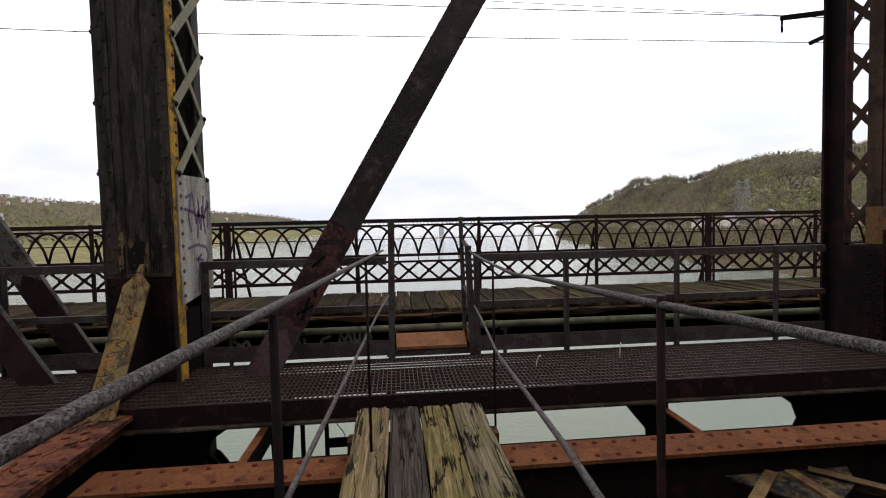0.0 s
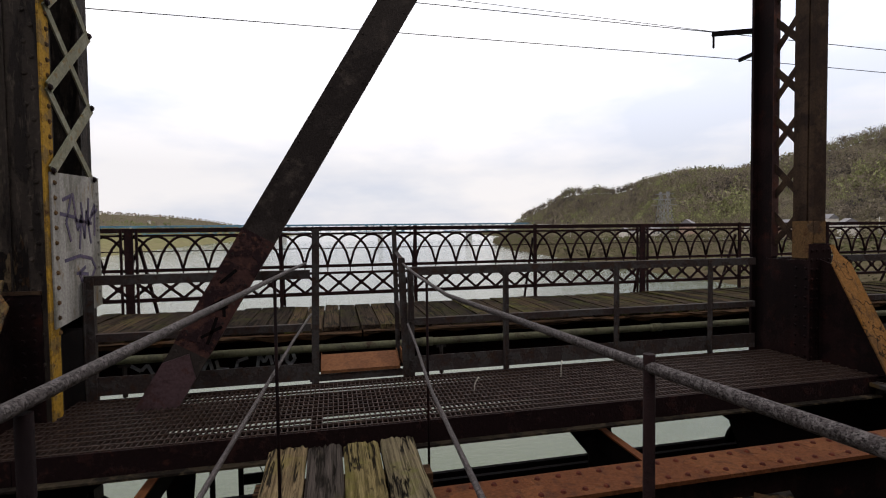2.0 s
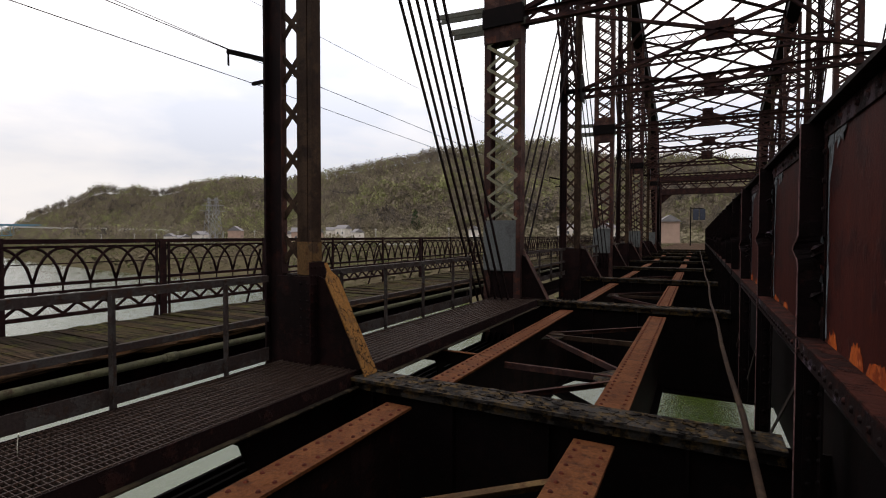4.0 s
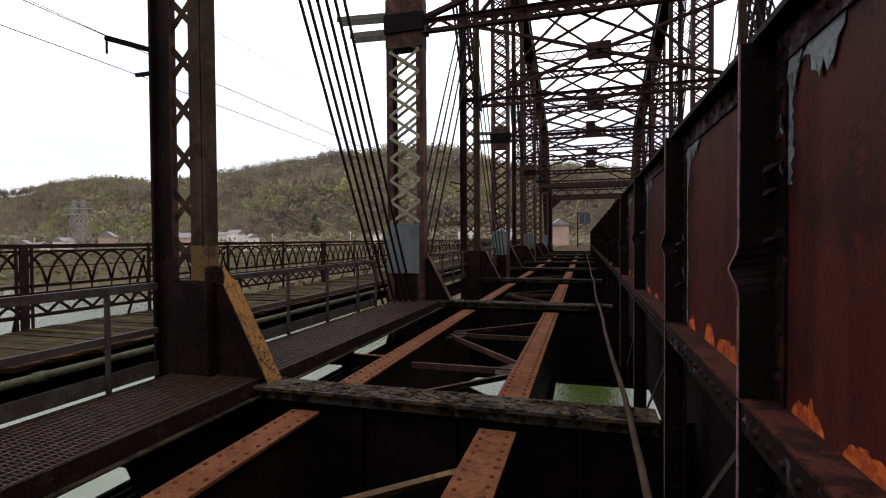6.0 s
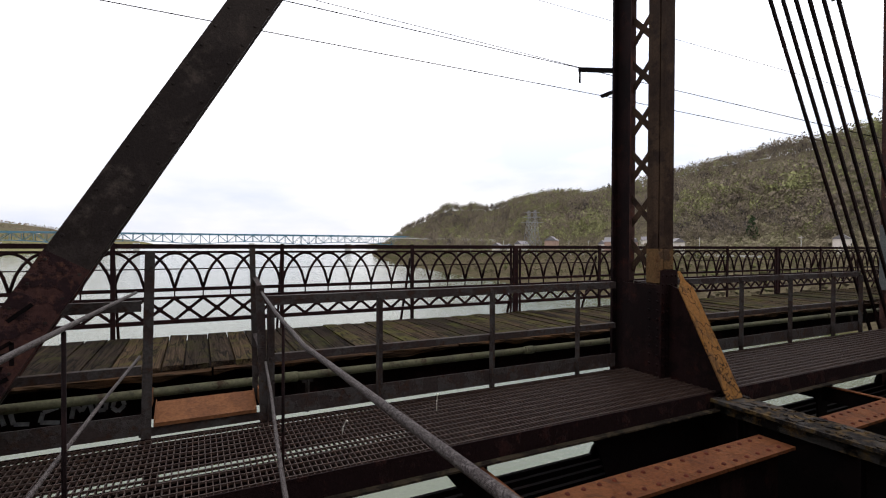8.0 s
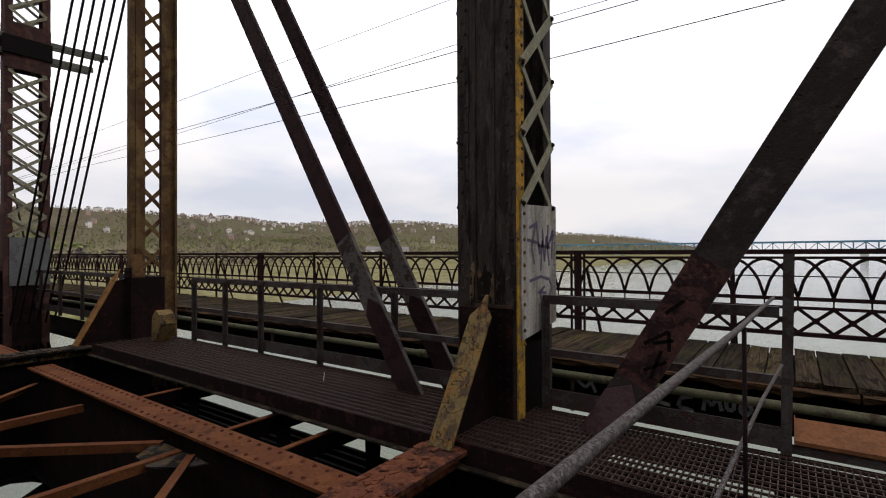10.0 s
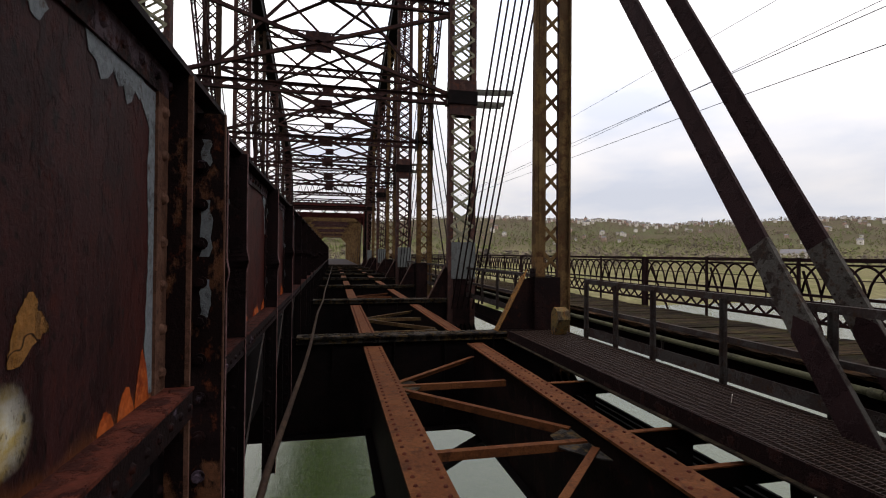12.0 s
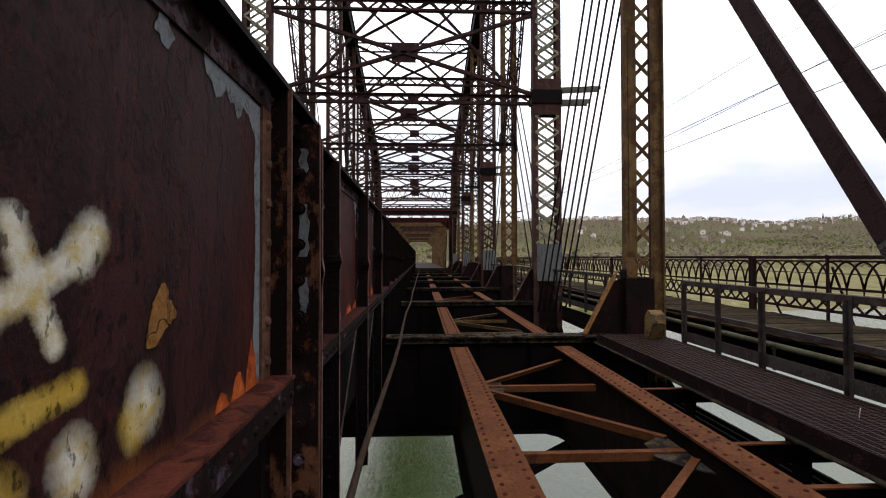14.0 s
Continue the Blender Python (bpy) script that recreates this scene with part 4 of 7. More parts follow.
def floor_beam(n):
    x = px(n)
    near = abs(x) < 22
    t = thing("floor_beam", (x, YL, ZBEAM), "riveted floor beam with shade-dark web and pitted scaling top flange", "beam", "floor beams")
    # web, stiffeners and bottom flange are coloured near-black for the shade under the floor
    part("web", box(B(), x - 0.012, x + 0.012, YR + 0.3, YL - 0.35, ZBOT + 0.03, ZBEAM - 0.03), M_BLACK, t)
    bm = box(B(), x - 0.17, x + 0.17, 0.3, YL - 0.4, ZBEAM - 0.03, ZBEAM)
    box(bm, x - 0.10, x - 0.012, 0.3, YL - 0.4, ZBEAM - 0.13, ZBEAM - 0.032)
    box(bm, x + 0.012, x + 0.10, 0.3, YL - 0.4, ZBEAM - 0.13, ZBEAM - 0.032)
    if near:
        for s in (-1, 1):
            rivets(bm, [(x + s * 0.12, y, ZBEAM) for y in steps(0.5, 3.6, 0.14)], (0, 0, 1), 0.021, 8)
        rng = random.Random(n + 40)
        for _ in range(110):
            # scale lifting off the flange
            cx, cy = x + rng.uniform(-0.15, 0.15), rng.uniform(0.4, 4.3)
            r = rng.uniform(0.012, 0.05)
            k = rng.randrange(5, 8)
            ring_pts = [(cx + r * rng.uniform(0.5, 1.1) * math.cos(6.283 * i / k), cy + 1.6 * r * rng.uniform(0.5, 1.1) * math.sin(6.283 * i / k)) for i in range(k)]
            lift = rng.uniform(0.004, 0.016)
            top = [bm.verts.new((u, v, ZBEAM + 0.003 + lift * (0.4 + 0.6 * (i % 3) / 2))) for i, (u, v) in enumerate(ring_pts)]
            low = [bm.verts.new((u, v, ZBEAM - 0.001)) for u, v in ring_pts]
            bm.faces.new(top)
            for i in range(k):
                bm.faces.new((low[i], low[(i + 1) % k], top[(i + 1) % k], top[i]))
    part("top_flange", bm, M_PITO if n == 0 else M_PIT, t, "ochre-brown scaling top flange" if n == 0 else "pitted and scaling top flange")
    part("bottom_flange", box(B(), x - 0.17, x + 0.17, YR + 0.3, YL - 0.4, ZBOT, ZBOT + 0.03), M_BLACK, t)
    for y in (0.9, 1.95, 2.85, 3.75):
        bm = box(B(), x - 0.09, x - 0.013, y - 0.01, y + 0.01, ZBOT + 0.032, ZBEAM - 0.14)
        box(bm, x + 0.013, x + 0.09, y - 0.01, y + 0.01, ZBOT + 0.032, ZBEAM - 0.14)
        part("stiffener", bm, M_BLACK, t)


for n in range(-9, 10):
    floor_beam(n)


def stringer(y0, y1, n):
    a, b = px(n) + 0.19, px(n + 1) - 0.19
    ym = (y0 + y1) / 2
    near = -16 < a < 22
    t = thing("stringer", ((a + b) / 2, ym, ZSTR), "rust-red riveted stringer between floor beams", "beam", "stringers")
    bm = box(B(), a, b, y0, y1, ZSTR - 0.025, ZSTR)
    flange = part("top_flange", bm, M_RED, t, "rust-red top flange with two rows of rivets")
    if near:
        rows = [(x + (0.05 if y > ym else 0.0), y, ZSTR) for y in (y0 + 0.055, y1 - 0.055) for x in steps(a + 0.08, b - 0.13, 0.135)]
        if n in (-1, 0, 1):
            rivet_objects(flange, rows, 0.019, M_RIVET)
        else:
            part("rivet", rivets(B(), rows, (0, 0, 1), 0.019, 6), M_RIVET, flange, kind="stuff")
    # web and bottom flange are far darker than the top; under-floor shade is coloured in
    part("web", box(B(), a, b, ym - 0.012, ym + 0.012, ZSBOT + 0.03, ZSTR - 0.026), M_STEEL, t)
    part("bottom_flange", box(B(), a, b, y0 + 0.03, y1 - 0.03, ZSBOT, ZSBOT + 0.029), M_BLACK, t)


STR_B, STR_A = (1.40, 1.71), (3.22, 3.50)
for n in range(-9, 9):
    stringer(*STR_B, n)
    stringer(*STR_A, n)


def stringer_bracing(n):
    """Light angles between the two stringers of a panel."""
    a, b = px(n), px(n + 1)
    z = ZSTR - 0.15
    t = thing("stringer_bracing", ((a + b) / 2, 2.4, z), "rusty angle bracing between the stringers", "bracing", "stringer bracing")
    lo, hi = STR_B[1] + 0.01, STR_A[0] - 0.01
    if n < 0:
        lo, hi = hi, lo

    def at(u):
        return a + u if n >= 0 else b - u
    ends = [((2.28, lo), (2.28, hi)), ((4.47, lo), (4.47, hi)), ((0.45, hi), (2.1, lo)), ((2.6, lo), (4.35, hi)), ((4.6, hi), (6.05, lo))]
    for (u1, y1), (u2, y2) in ends:
        d = (Vector((at(u2), y2, 0)) - Vector((at(u1), y1, 0))).normalized()
        s = Vector((-d.y, d.x, 0)) * 0.035
        p, q = Vector((at(u1), y1, z)), Vector((at(u2), y2, z))
        up, dn = Vector((0, 0, 0.008)), Vector((0, 0, -0.07))
        if n > 0:
            s = s * 0.72
        prof = [p + s + up, p - s + up, p - s, p + s * 0.8, p + s * 0.8 + dn, p + s + dn]
        part("brace", plate(B(), prof, q - p), (M_STEEL3 if (u1 + n) % 2 < 1.2 else M_RED) if n <= 0 else (M_STEEL2 if u1 != 4.47 else M_BROWN), t)
    for u, y, e in ((2.28, lo, 1), (4.47, hi, -1)):
        x = at(u)
        e = e if n >= 0 else -e
        out = [(x - 0.42, y - e * 0.02, z - 0.012), (x + 0.42, y - e * 0.02, z - 0.012), (x + 0.30, y + e * 0.16, z - 0.012), (x + 0.08, y + e * 0.30, z - 0.012), (x - 0.22, y + e * 0.26, z - 0.012)]
        part("gusset_plate", plate(B(), out, (0, 0, -0.012)), M_PIT, t, "scaling gusset plate")


for n in range(-5, 6):
    stringer_bracing(n)


def bottom_chord(y):
    """A pack of flat eyebars below the floor, one bar a panel and side."""
    for n in range(-9, 9):
        a, b = px(n), px(n + 1)
        t = thing("bottom_chord", ((a + b) / 2, y, -1.06), "pack of black flat eyebars along the bottom of the truss", "eyebar", "bottom chord")
        for k in range(9):
            yy = y - 0.70 + 0.143 * k if y > 0 else y - 0.45 + 0.143 * k
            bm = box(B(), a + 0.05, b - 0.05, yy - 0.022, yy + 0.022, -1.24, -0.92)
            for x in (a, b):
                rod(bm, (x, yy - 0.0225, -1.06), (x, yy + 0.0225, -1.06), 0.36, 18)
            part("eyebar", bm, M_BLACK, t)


bottom_chord(YL)
bottom_chord(YR)


def lower_laterals(n):
    a, b = px(n), px(n + 1)
    t = thing("lower_bracing", ((a + b) / 2, 0.3, -1.7), "dark latticed bracing under the floor", "bracing", "lower bracing")
    part("diagonal", bar(B(), (a, YL - 0.9, -1.68), (b, YR + 0.9, -1.68), 0.24, 0.10), M_BLACK, t)
    part("diagonal", bar(B(), (a, YR + 0.9, -1.80), (b, YL - 0.9, -1.80), 0.24, 0.10), M_BLACK, t)
    for s in (-1, 1):
        x = a if s < 0 else b
        part("gusset_plate", plate(B(), [(x, YL - 0.85, -1.61), (x - s * 0.9, YL - 0.85, -1.61), (x - s * 0.5, YL - 1.5, -1.61), (x, YL - 1.7, -1.61)], (0, 0, -0.02)), M_BLACK, t)


for n in range(-4, 5):
    lower_laterals(n)

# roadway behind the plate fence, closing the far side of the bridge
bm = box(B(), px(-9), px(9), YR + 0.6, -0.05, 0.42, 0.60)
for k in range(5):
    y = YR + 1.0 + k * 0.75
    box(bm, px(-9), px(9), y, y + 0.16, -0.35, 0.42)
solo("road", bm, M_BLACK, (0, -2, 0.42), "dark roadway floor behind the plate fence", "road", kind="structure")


# ---------------------------------------------------------------- truss posts
M_LACE = weathered("pale_olive_lacing", (0.1450, 0.1380, 0.0950), (0.1850, 0.1780, 0.1300), (0.1500, 0.0850, 0.0220), 0.55, 0.62, 6.0, 0.75, warm=False)

def knee(t, x, yface, s=1, mat=M_KNEE, base=3.83, zt=1.06, hw=0.105, top_y=4.34):
    """A plate bracket from the post down to the floor beam; s: +1 on the near truss, -1 on the far one."""
    yb, yt = (base, top_y) if s > 0 else (yface + 0.64, yface + 0.07)
    y1 = yface - s * 0.001
    part("knee_plate", plate(B(), [(x - 0.008, y1, ZBEAM + 0.004), (x - 0.008, yb + s * 0.03, ZBEAM + 0.004), (x - 0.008, yt + s * 0.01, zt - 0.03), (x - 0.008, y1, zt + 0.03)], (0.016, 0, 0)), M_STEEL, t)
    a, b = Vector((x, yb, ZBEAM + 0.004)), Vector((x, yt, zt))
    d = (b - a).normalized()
    nrm = Vector((0, -s * d.z, abs(d.y)))
    half, wide, slim = Vector((hw, 0, 0)), Vector((0.028, 0, 0)), Vector((0.018, 0, 0))
    out = [a - half, a + half, b + half, b + d * 0.09 + wide, b + d * 0.19 + slim, b + d * 0.19 - slim, b + d * 0.09 - wide, b - half]
    part("knee_flange", plate(B(), out, nrm * 0.014), mat, t, "flaking ochre-painted flange of the knee bracket")
    for side in (-1, 1):
        bm = box(B(), *sorted((x + side * 0.009, x + side * 0.095)), *sorted((y1, yb + s * 0.1)), ZBEAM + 0.004, ZBEAM + 0.02)
        rivets(bm, [(x + side * 0.055, yface - s * k, ZBEAM + 0.02) for k in (0.08, 0.18, 0.28, 0.38, 0.48)], (0, 0, 1), 0.018)
        part("base_angle", bm, M_STEEL, t)


def main_post(n):
    """The heavy built-up post in the middle of the near truss, seen from close by."""
    x, w, yn, yf, top = px(n) - 0.06, 0.55, 4.62, 5.32, 21.0
    t = thing("truss_post", (x, (yn + yf) / 2, -1.3), "heavy riveted steel post with cross lacing and white gusset", "truss post", "truss posts")
    for y, s, nm in ((yn, -1, "near_web"), (yf, 1, "far_web")):
        inner = y - s * 0.03
        bm = box(B(), x - w / 2 + 0.013, x + w / 2 - 0.013, *sorted((inner, y - s * 0.012)), -1.3, top)
        if s < 0:
            rivets(bm, [(x + dx, y + 0.012, z) for z in steps(0.2, 1.3, 0.1) for dx in (-0.16, -0.05, 0.12)], (0, -1, 0), 0.016)
        part(nm, bm, M_POST, t)
        for e in (-1, 1):
            xe = x + e * w / 2
            bend = y - s * 0.012
            prof = [(xe, y), (xe - e * 0.10, y), (xe - e * 0.10, bend), (xe - e * 0.012, bend), (xe - e * 0.012, y - s * 0.16), (xe, y - s * 0.16)]
            bm = plate(B(), [(u, v, -1.3) for u, v in prof], (0, 0, top + 1.3))
            if s < 0:
                rivets(bm, [(xe - e * 0.035, y, z) for z in steps(0.1, 7.0, 0.21)], (0, -1, 0), 0.019)
                rivets(bm, [(xe - e * 0.078, y, z) for z in steps(0.2, 7.1, 0.21)], (0, -1, 0), 0.019)
                if e < 0:
                    rivets(bm, [(xe, y + 0.10, z) for z in steps(0.2, 7, 0.42)], (-1, 0, 0), 0.028)
            part("corner_angle", bm, M_POST, t)
        if s < 0:
            for dx in (-0.105, 0.075):
                part("seam_strip", box(B(), x + dx - 0.005, x + dx + 0.005, y - 0.002, y + 0.0118, 0.6, top), M_POST, t)
    # flaking paint left on the lower face, in three ragged sheets
    rng = random.Random(77)
    for xa, xb in ((x - 0.225, x - 0.118), (x - 0.095, x + 0.065), (x + 0.085, x + 0.2)):
        up = [(xa + (xb - xa) * i / 8, yn + 0.0085, 1.30 + rng.uniform(-0.04, 0.16)) for i in range(9)]
        dn = [(xa + (xb - xa) * i / 8, yn + 0.0085, 1.02 + rng.uniform(-0.03, 0.06)) for i in range(8, -1, -1)]
        part("paint_flake", plate(B(), up + dn, (0, 0.003, 0)), M_FLAKY, t, "cracked remains of tan paint")
    for xe, s in ((x + w / 2, 1), (x - w / 2, -1)):
        # edge strip and lacing on the two open faces
        bm = box(B(), min(xe, xe + s * 0.012), max(xe, xe + s * 0.012), yn + 0.002, yn + 0.12, 0.05, top)
        strip_ob = part("edge_strip", bm, M_YELLOW if s > 0 else M_POST, t, "yellow painted riveted edge strip" if s > 0 else "")
        for z in steps(0.72, 4.2, 0.105):
            part("rivet", rivets(B(), [(xe + s * 0.028 if z < 1.86 else xe + s * 0.012, yn + 0.085, z)], (s, 0, 0), 0.019), M_OCHRE if s > 0 else M_STEEL, strip_ob)
        z, step = 1.855, 0.572
        while z < 20:
            if z < 8:
                part("lacing_bar", bar(B(), (xe + s * 0.031, yn + 0.06, z), (xe + s * 0.031, yf - 0.05, z + step), 0.082, 0.012, (1, 0, 0)), M_LACE if s > 0 else M_STEEL2, t)
                part("lacing_bar", bar(B(), (xe + s * 0.018, yf - 0.05, z), (xe + s * 0.018, yn + 0.06, z + step), 0.056, 0.012, (1, 0, 0)), M_LACE if s > 0 else M_STEEL2, t)
                part("bolt_head", rivets(B(), [(xe + s * 0.037, yf - 0.05, z)], (s, 0, 0), 0.026), M_STEEL, t)
                part("bolt_head", rivets(B(), [(xe + s * 0.037, yn + 0.06, z)], (s, 0, 0), 0.026), M_STEEL, t)
            z += step
        g = plate(B(), [(xe + s * 0.014, yn + 0.045, 0.75), (xe + s * 0.014, yf + 0.04, 0.83), (xe + s * 0.014, yf + 0.04, 1.875), (xe + s * 0.014, yn + 0.045, 1.845)], (s * 0.014, 0, 0))
        rivets(g, [(xe + s * 0.028, yf, z) for z in steps(0.95, 1.75, 0.1)], (s, 0, 0), 0.016)
        plate_ob = part("gusset_plate", g, M_WHITE if s > 0 else M_STEEL2, t, "chalky white gusset plate with spray-can scribbles" if s > 0 else "")
        if s > 0:
            gx = xe + 0.0295
            tags = (((4.80, 1.66), (4.92, 1.70), (4.84, 1.50), (4.90, 1.36)), ((4.76, 1.56), (4.98, 1.54)), ((4.94, 1.72), (5.00, 1.44), (5.06, 1.56), (5.02, 1.30)), ((5.06, 1.66), (5.10, 1.38), (5.14, 1.60), (5.20, 1.34)), ((4.96, 1.52), (5.22, 1.50)), ((5.18, 1.70), (5.16, 1.48), (5.28, 1.66), (5.26, 1.40)), ((5.22, 1.56), (5.32, 1.62)),
                    ((4.80, 1.22), (5.02, 1.25), (5.20, 1.22), (5.26, 1.14), (5.18, 1.06), (5.04, 1.05), (5.00, 1.12), (5.10, 1.16)), ((4.96, 1.12), (5.14, 1.10)))
            for (ya, za), (yb, zb) in [pair for tag in tags for pair in zip(tag, tag[1:])]:
                part("spray_line", bar(B(), (gx, ya, za), (gx, yb, zb), 0.026, 0.002, (1, 0, 0)), M_SPRAY_B, plate_ob, "blue-grey spray paint line")
    # black riveted cover plate over the foot, under a strap
    bm = box(B(), x - w / 2 + 0.015, x + w / 2 - 0.03, yn - 0.016, yn - 0.001, 0.10, 1.00)
    rivets(bm, [(x + dx, yn - 0.016, z) for z in steps(0.18, 0.94, 0.085) for dx in (-0.21, -0.12, 0.06, 0.13, 0.20)], (0, -1, 0), 0.017)
    part("cover_plate", bm, M_STEEL, t, "black riveted plate over the post foot")
    part("strap", box(B(), x - 0.10, x + w / 2 - 0.03, yn - 0.024, yn - 0.002, 1.005, 1.03), M_BROWN, t)
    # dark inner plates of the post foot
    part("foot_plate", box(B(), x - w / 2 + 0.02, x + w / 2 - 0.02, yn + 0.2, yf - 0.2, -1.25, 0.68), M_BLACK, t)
    knee(t, px(n), yn - 0.016, 1, M_KNEE_GREY, 3.87, 0.95, 0.098, 4.43)
    return t


main_post(0)


def profile(pts, z0, z1):
    """A rolled section: its outline in plan, drawn up from z0 to z1."""
    return plate(B(), [(x, y, z0) for x, y in pts], (0, 0, z1 - z0))


def hanger(n, y=YL, s=1, kneed=True):
    """A slender post, thin along the bridge: a boxed channel on each side, crossed lacing between; s points away from the track."""
    x, top = px(n), chord_z(n)
    yn, ya, yb, yf = y - s * 0.315, y - s * 0.10, y + s * 0.17, y + s * 0.41
    near = y > 0 and abs(x) < 9
    # ochre for x < 0 also carries their sunlit look, brown the shaded faces
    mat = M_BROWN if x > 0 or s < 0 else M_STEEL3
    t = thing("truss_hanger", (x, y, -1.2), "slender rusty truss post of two channels with crossed lacing", "truss post", "slender truss posts")
    w, g = 0.070, 0.012
    ym = yn + s * 0.055
    pts = [(x - w, yn), (x + w, yn), (x + w, ym), (x + w - g, ym), (x + w - g, ym + s * 0.016), (x + w, ym + s * 0.016), (x + w, ya), (x - w, ya), (x - w, ym + s * 0.016), (x - w + g, ym + s * 0.016), (x - w + g, ym), (x - w, ym)]
    part("near_channel", profile(pts, -1.2, top), mat, t)
    d, c = 0.012, s * 0.03
    pts = [(x - 0.035, yb), (x + 0.035, yb), (x + 0.035, yb + c), (x + d, yb + c), (x + d, yf - c), (x + w, yf - c), (x + w, yf), (x - w, yf), (x - w, yf - c), (x - d, yf - c), (x - d, yb + c), (x - 0.035, yb + c)]
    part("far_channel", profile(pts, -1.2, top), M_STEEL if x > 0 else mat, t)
    part("edge_strip", box(B(), x - 0.040, x + 0.040, *sorted((yb - s * 0.006, yb - s * 0.001)), 1.1, top), M_STEEL2, t)
    joined = B()
    z, step, gap = 1.2, 0.37, 0.13
    while z < top - 0.5:
        for a, b, o in ((ya - s * 0.04, yb + s * 0.04, -0.004), (yb + s * 0.04, ya - s * 0.04, 0.005)):
            if near and z < 7:
                part("lacing_bar", bar(B(), (x + o, a, z), (x + o, b, z + step), 0.066, 0.008, (1, 0, 0)), mat, t)
            else:
                bar(joined, (x + o, a, z), (x + o, b, z + step), 0.066, 0.008, (1, 0, 0))
        z += step + gap
    part("lacing", joined, mat, t, kind="stuff")
    for e in (-1, 1):
        bm = box(B(), *sorted((x + e * (w + 0.001), x + e * (w + 0.016))), *sorted((yn, yb + s * 0.03)), -1.2, 1.08)
        if near:
            rivets(bm, [(x + e * (w + 0.016), yn + s * k, z) for k in (0.06, 0.16) for z in steps(0.15, 1.0, 0.09)], (e, 0, 0), 0.017)
        part("foot_plate", bm, M_STEEL, t)
        if near:
            part("paint_patch", box(B(), *sorted((x + e * (w + 0.001), x + e * (w + 0.005))), *sorted((yn + s * 0.002, ya)), 1.10, 1.46), M_OCHRE, t, "patch of peeling ochre paint")
    if near:
        part("paint_patch", box(B(), x - w, x + w, *sorted((yn - s * 0.001, yn - s * 0.005)), 1.25, 1.46), M_OCHRE, t, "patch of peeling ochre paint")
    bm = box(B(), x - 0.125, x + 0.125, *sorted((yn - s * 0.001, yn - s * 0.016)), -1.1, 1.24)
    if near:
        rivets(bm, [(x + e * k, yn - s * 0.016, z) for e in (-1, 1) for k in (0.04, 0.10) for z in steps(0.15, 1.18, 0.095)], (0, -s, 0), 0.017)
    part("face_plate", bm, M_STEEL, t)
    if kneed:
        knee(t, x, yn - s * 0.018, s, M_KNEE if near else M_STEEL2)
    return t


M_PALE = weathered("pale_grey_olive_steel", (0.0750, 0.0740, 0.0620), (0.0980, 0.0960, 0.0800), (0.0520, 0.0380, 0.0210), 0.55, 0.62, 3.0, 0.7, warm=False)


def heavy_post(n, y=YL, s=1, kneed=True):
    """A wider post with double lacing and a pale box plate at its foot."""
    x, top = px(n), chord_z(n)
    yn, yf, w = y - s * 0.42, y + s * 0.47, 0.30

    def span(a, b):
        return (min(a, b), max(a, b))
    mat = M_STEEL2
    t = thing("truss_post", (x, y, -1.2), "wide olive truss post with double lacing and grey box plate", "truss post", "wide truss posts")
    for nm, ya, yb in (("near_channel", yn, yn + s * 0.16), ("far_channel", yf, yf - s * 0.16)):
        g = 0.014 if yb > ya else -0.014
        h = w / 2
        pts = [(x - h, ya), (x + h, ya), (x + h, yb), (x + h - 0.014, yb), (x + h - 0.014, ya + g), (x - h + 0.014, ya + g), (x - h + 0.014, yb), (x - h, yb)]
        part(nm, profile(pts, -1.2, top), mat, t)
    joined = B()
    for xe in (x - w / 2 - 0.006, x + w / 2 + 0.006):
        z, step = 1.9, 0.50
        while z < top - 0.5:
            for a, b, o in ((yn + s * 0.08, yf - s * 0.08, 0.0), (yf - s * 0.08, yn + s * 0.08, 0.009)):
                bar(joined, (xe + o, a, z), (xe + o, b, z + step), 0.068, 0.008, (1, 0, 0))
            z += step
    part("lacing", joined, M_LACE if 0 < abs(n) < 3 else mat, t, kind="stuff")
    for e in (-1, 1):
        xe = x + e * (w / 2 + 0.014)
        part("box_plate", box(B(), *span(xe, xe + e * 0.012), *span(yn + s * 0.10, yf), 0.72, 1.88), M_BOX, t, "plain pale grey box plate")
        for z in (5.95, 6.72):
            part("batten_plate", box(B(), *span(xe, xe + e * 0.02), *span(yn, yf), z, z + 0.36), M_STEEL2, t)
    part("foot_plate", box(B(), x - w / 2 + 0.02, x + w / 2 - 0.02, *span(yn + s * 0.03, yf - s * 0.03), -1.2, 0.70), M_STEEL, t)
    # double arm reaching out past the truss, with its dark joint box
    for dx in (-0.13, 0.13):
        part("outrigger_arm", bar(B(), (x + dx, y - s * 0.5, 6.72), (x + dx, y + s * 1.75, 6.84), 0.03, 0.11), M_PALE, t, "pale grey outrigger arm")
        part("outrigger_arm", bar(B(), (x + dx, y - s * 0.5, 6.34), (x + dx, y + s * 1.40, 6.40), 0.03, 0.14), M_PALE, t, "pale grey outrigger arm")
    part("joint_box", box(B(), x - 0.24, x + 0.24, *span(yn - s * 0.05, yf + s * 0.02), 6.30, 6.72), M_BLACK, t)
    if kneed:
        knee(t, x, yn, s, M_STEEL2)
    return t


for n in range(-8, 9):
    if n == 0:
        heavy_post(0, YR, -1, False)
    elif n % 2:
        hanger(n)
        hanger(n, YR, -1, False)
    else:
        heavy_post(n)
        heavy_post(n, YR, -1, False)


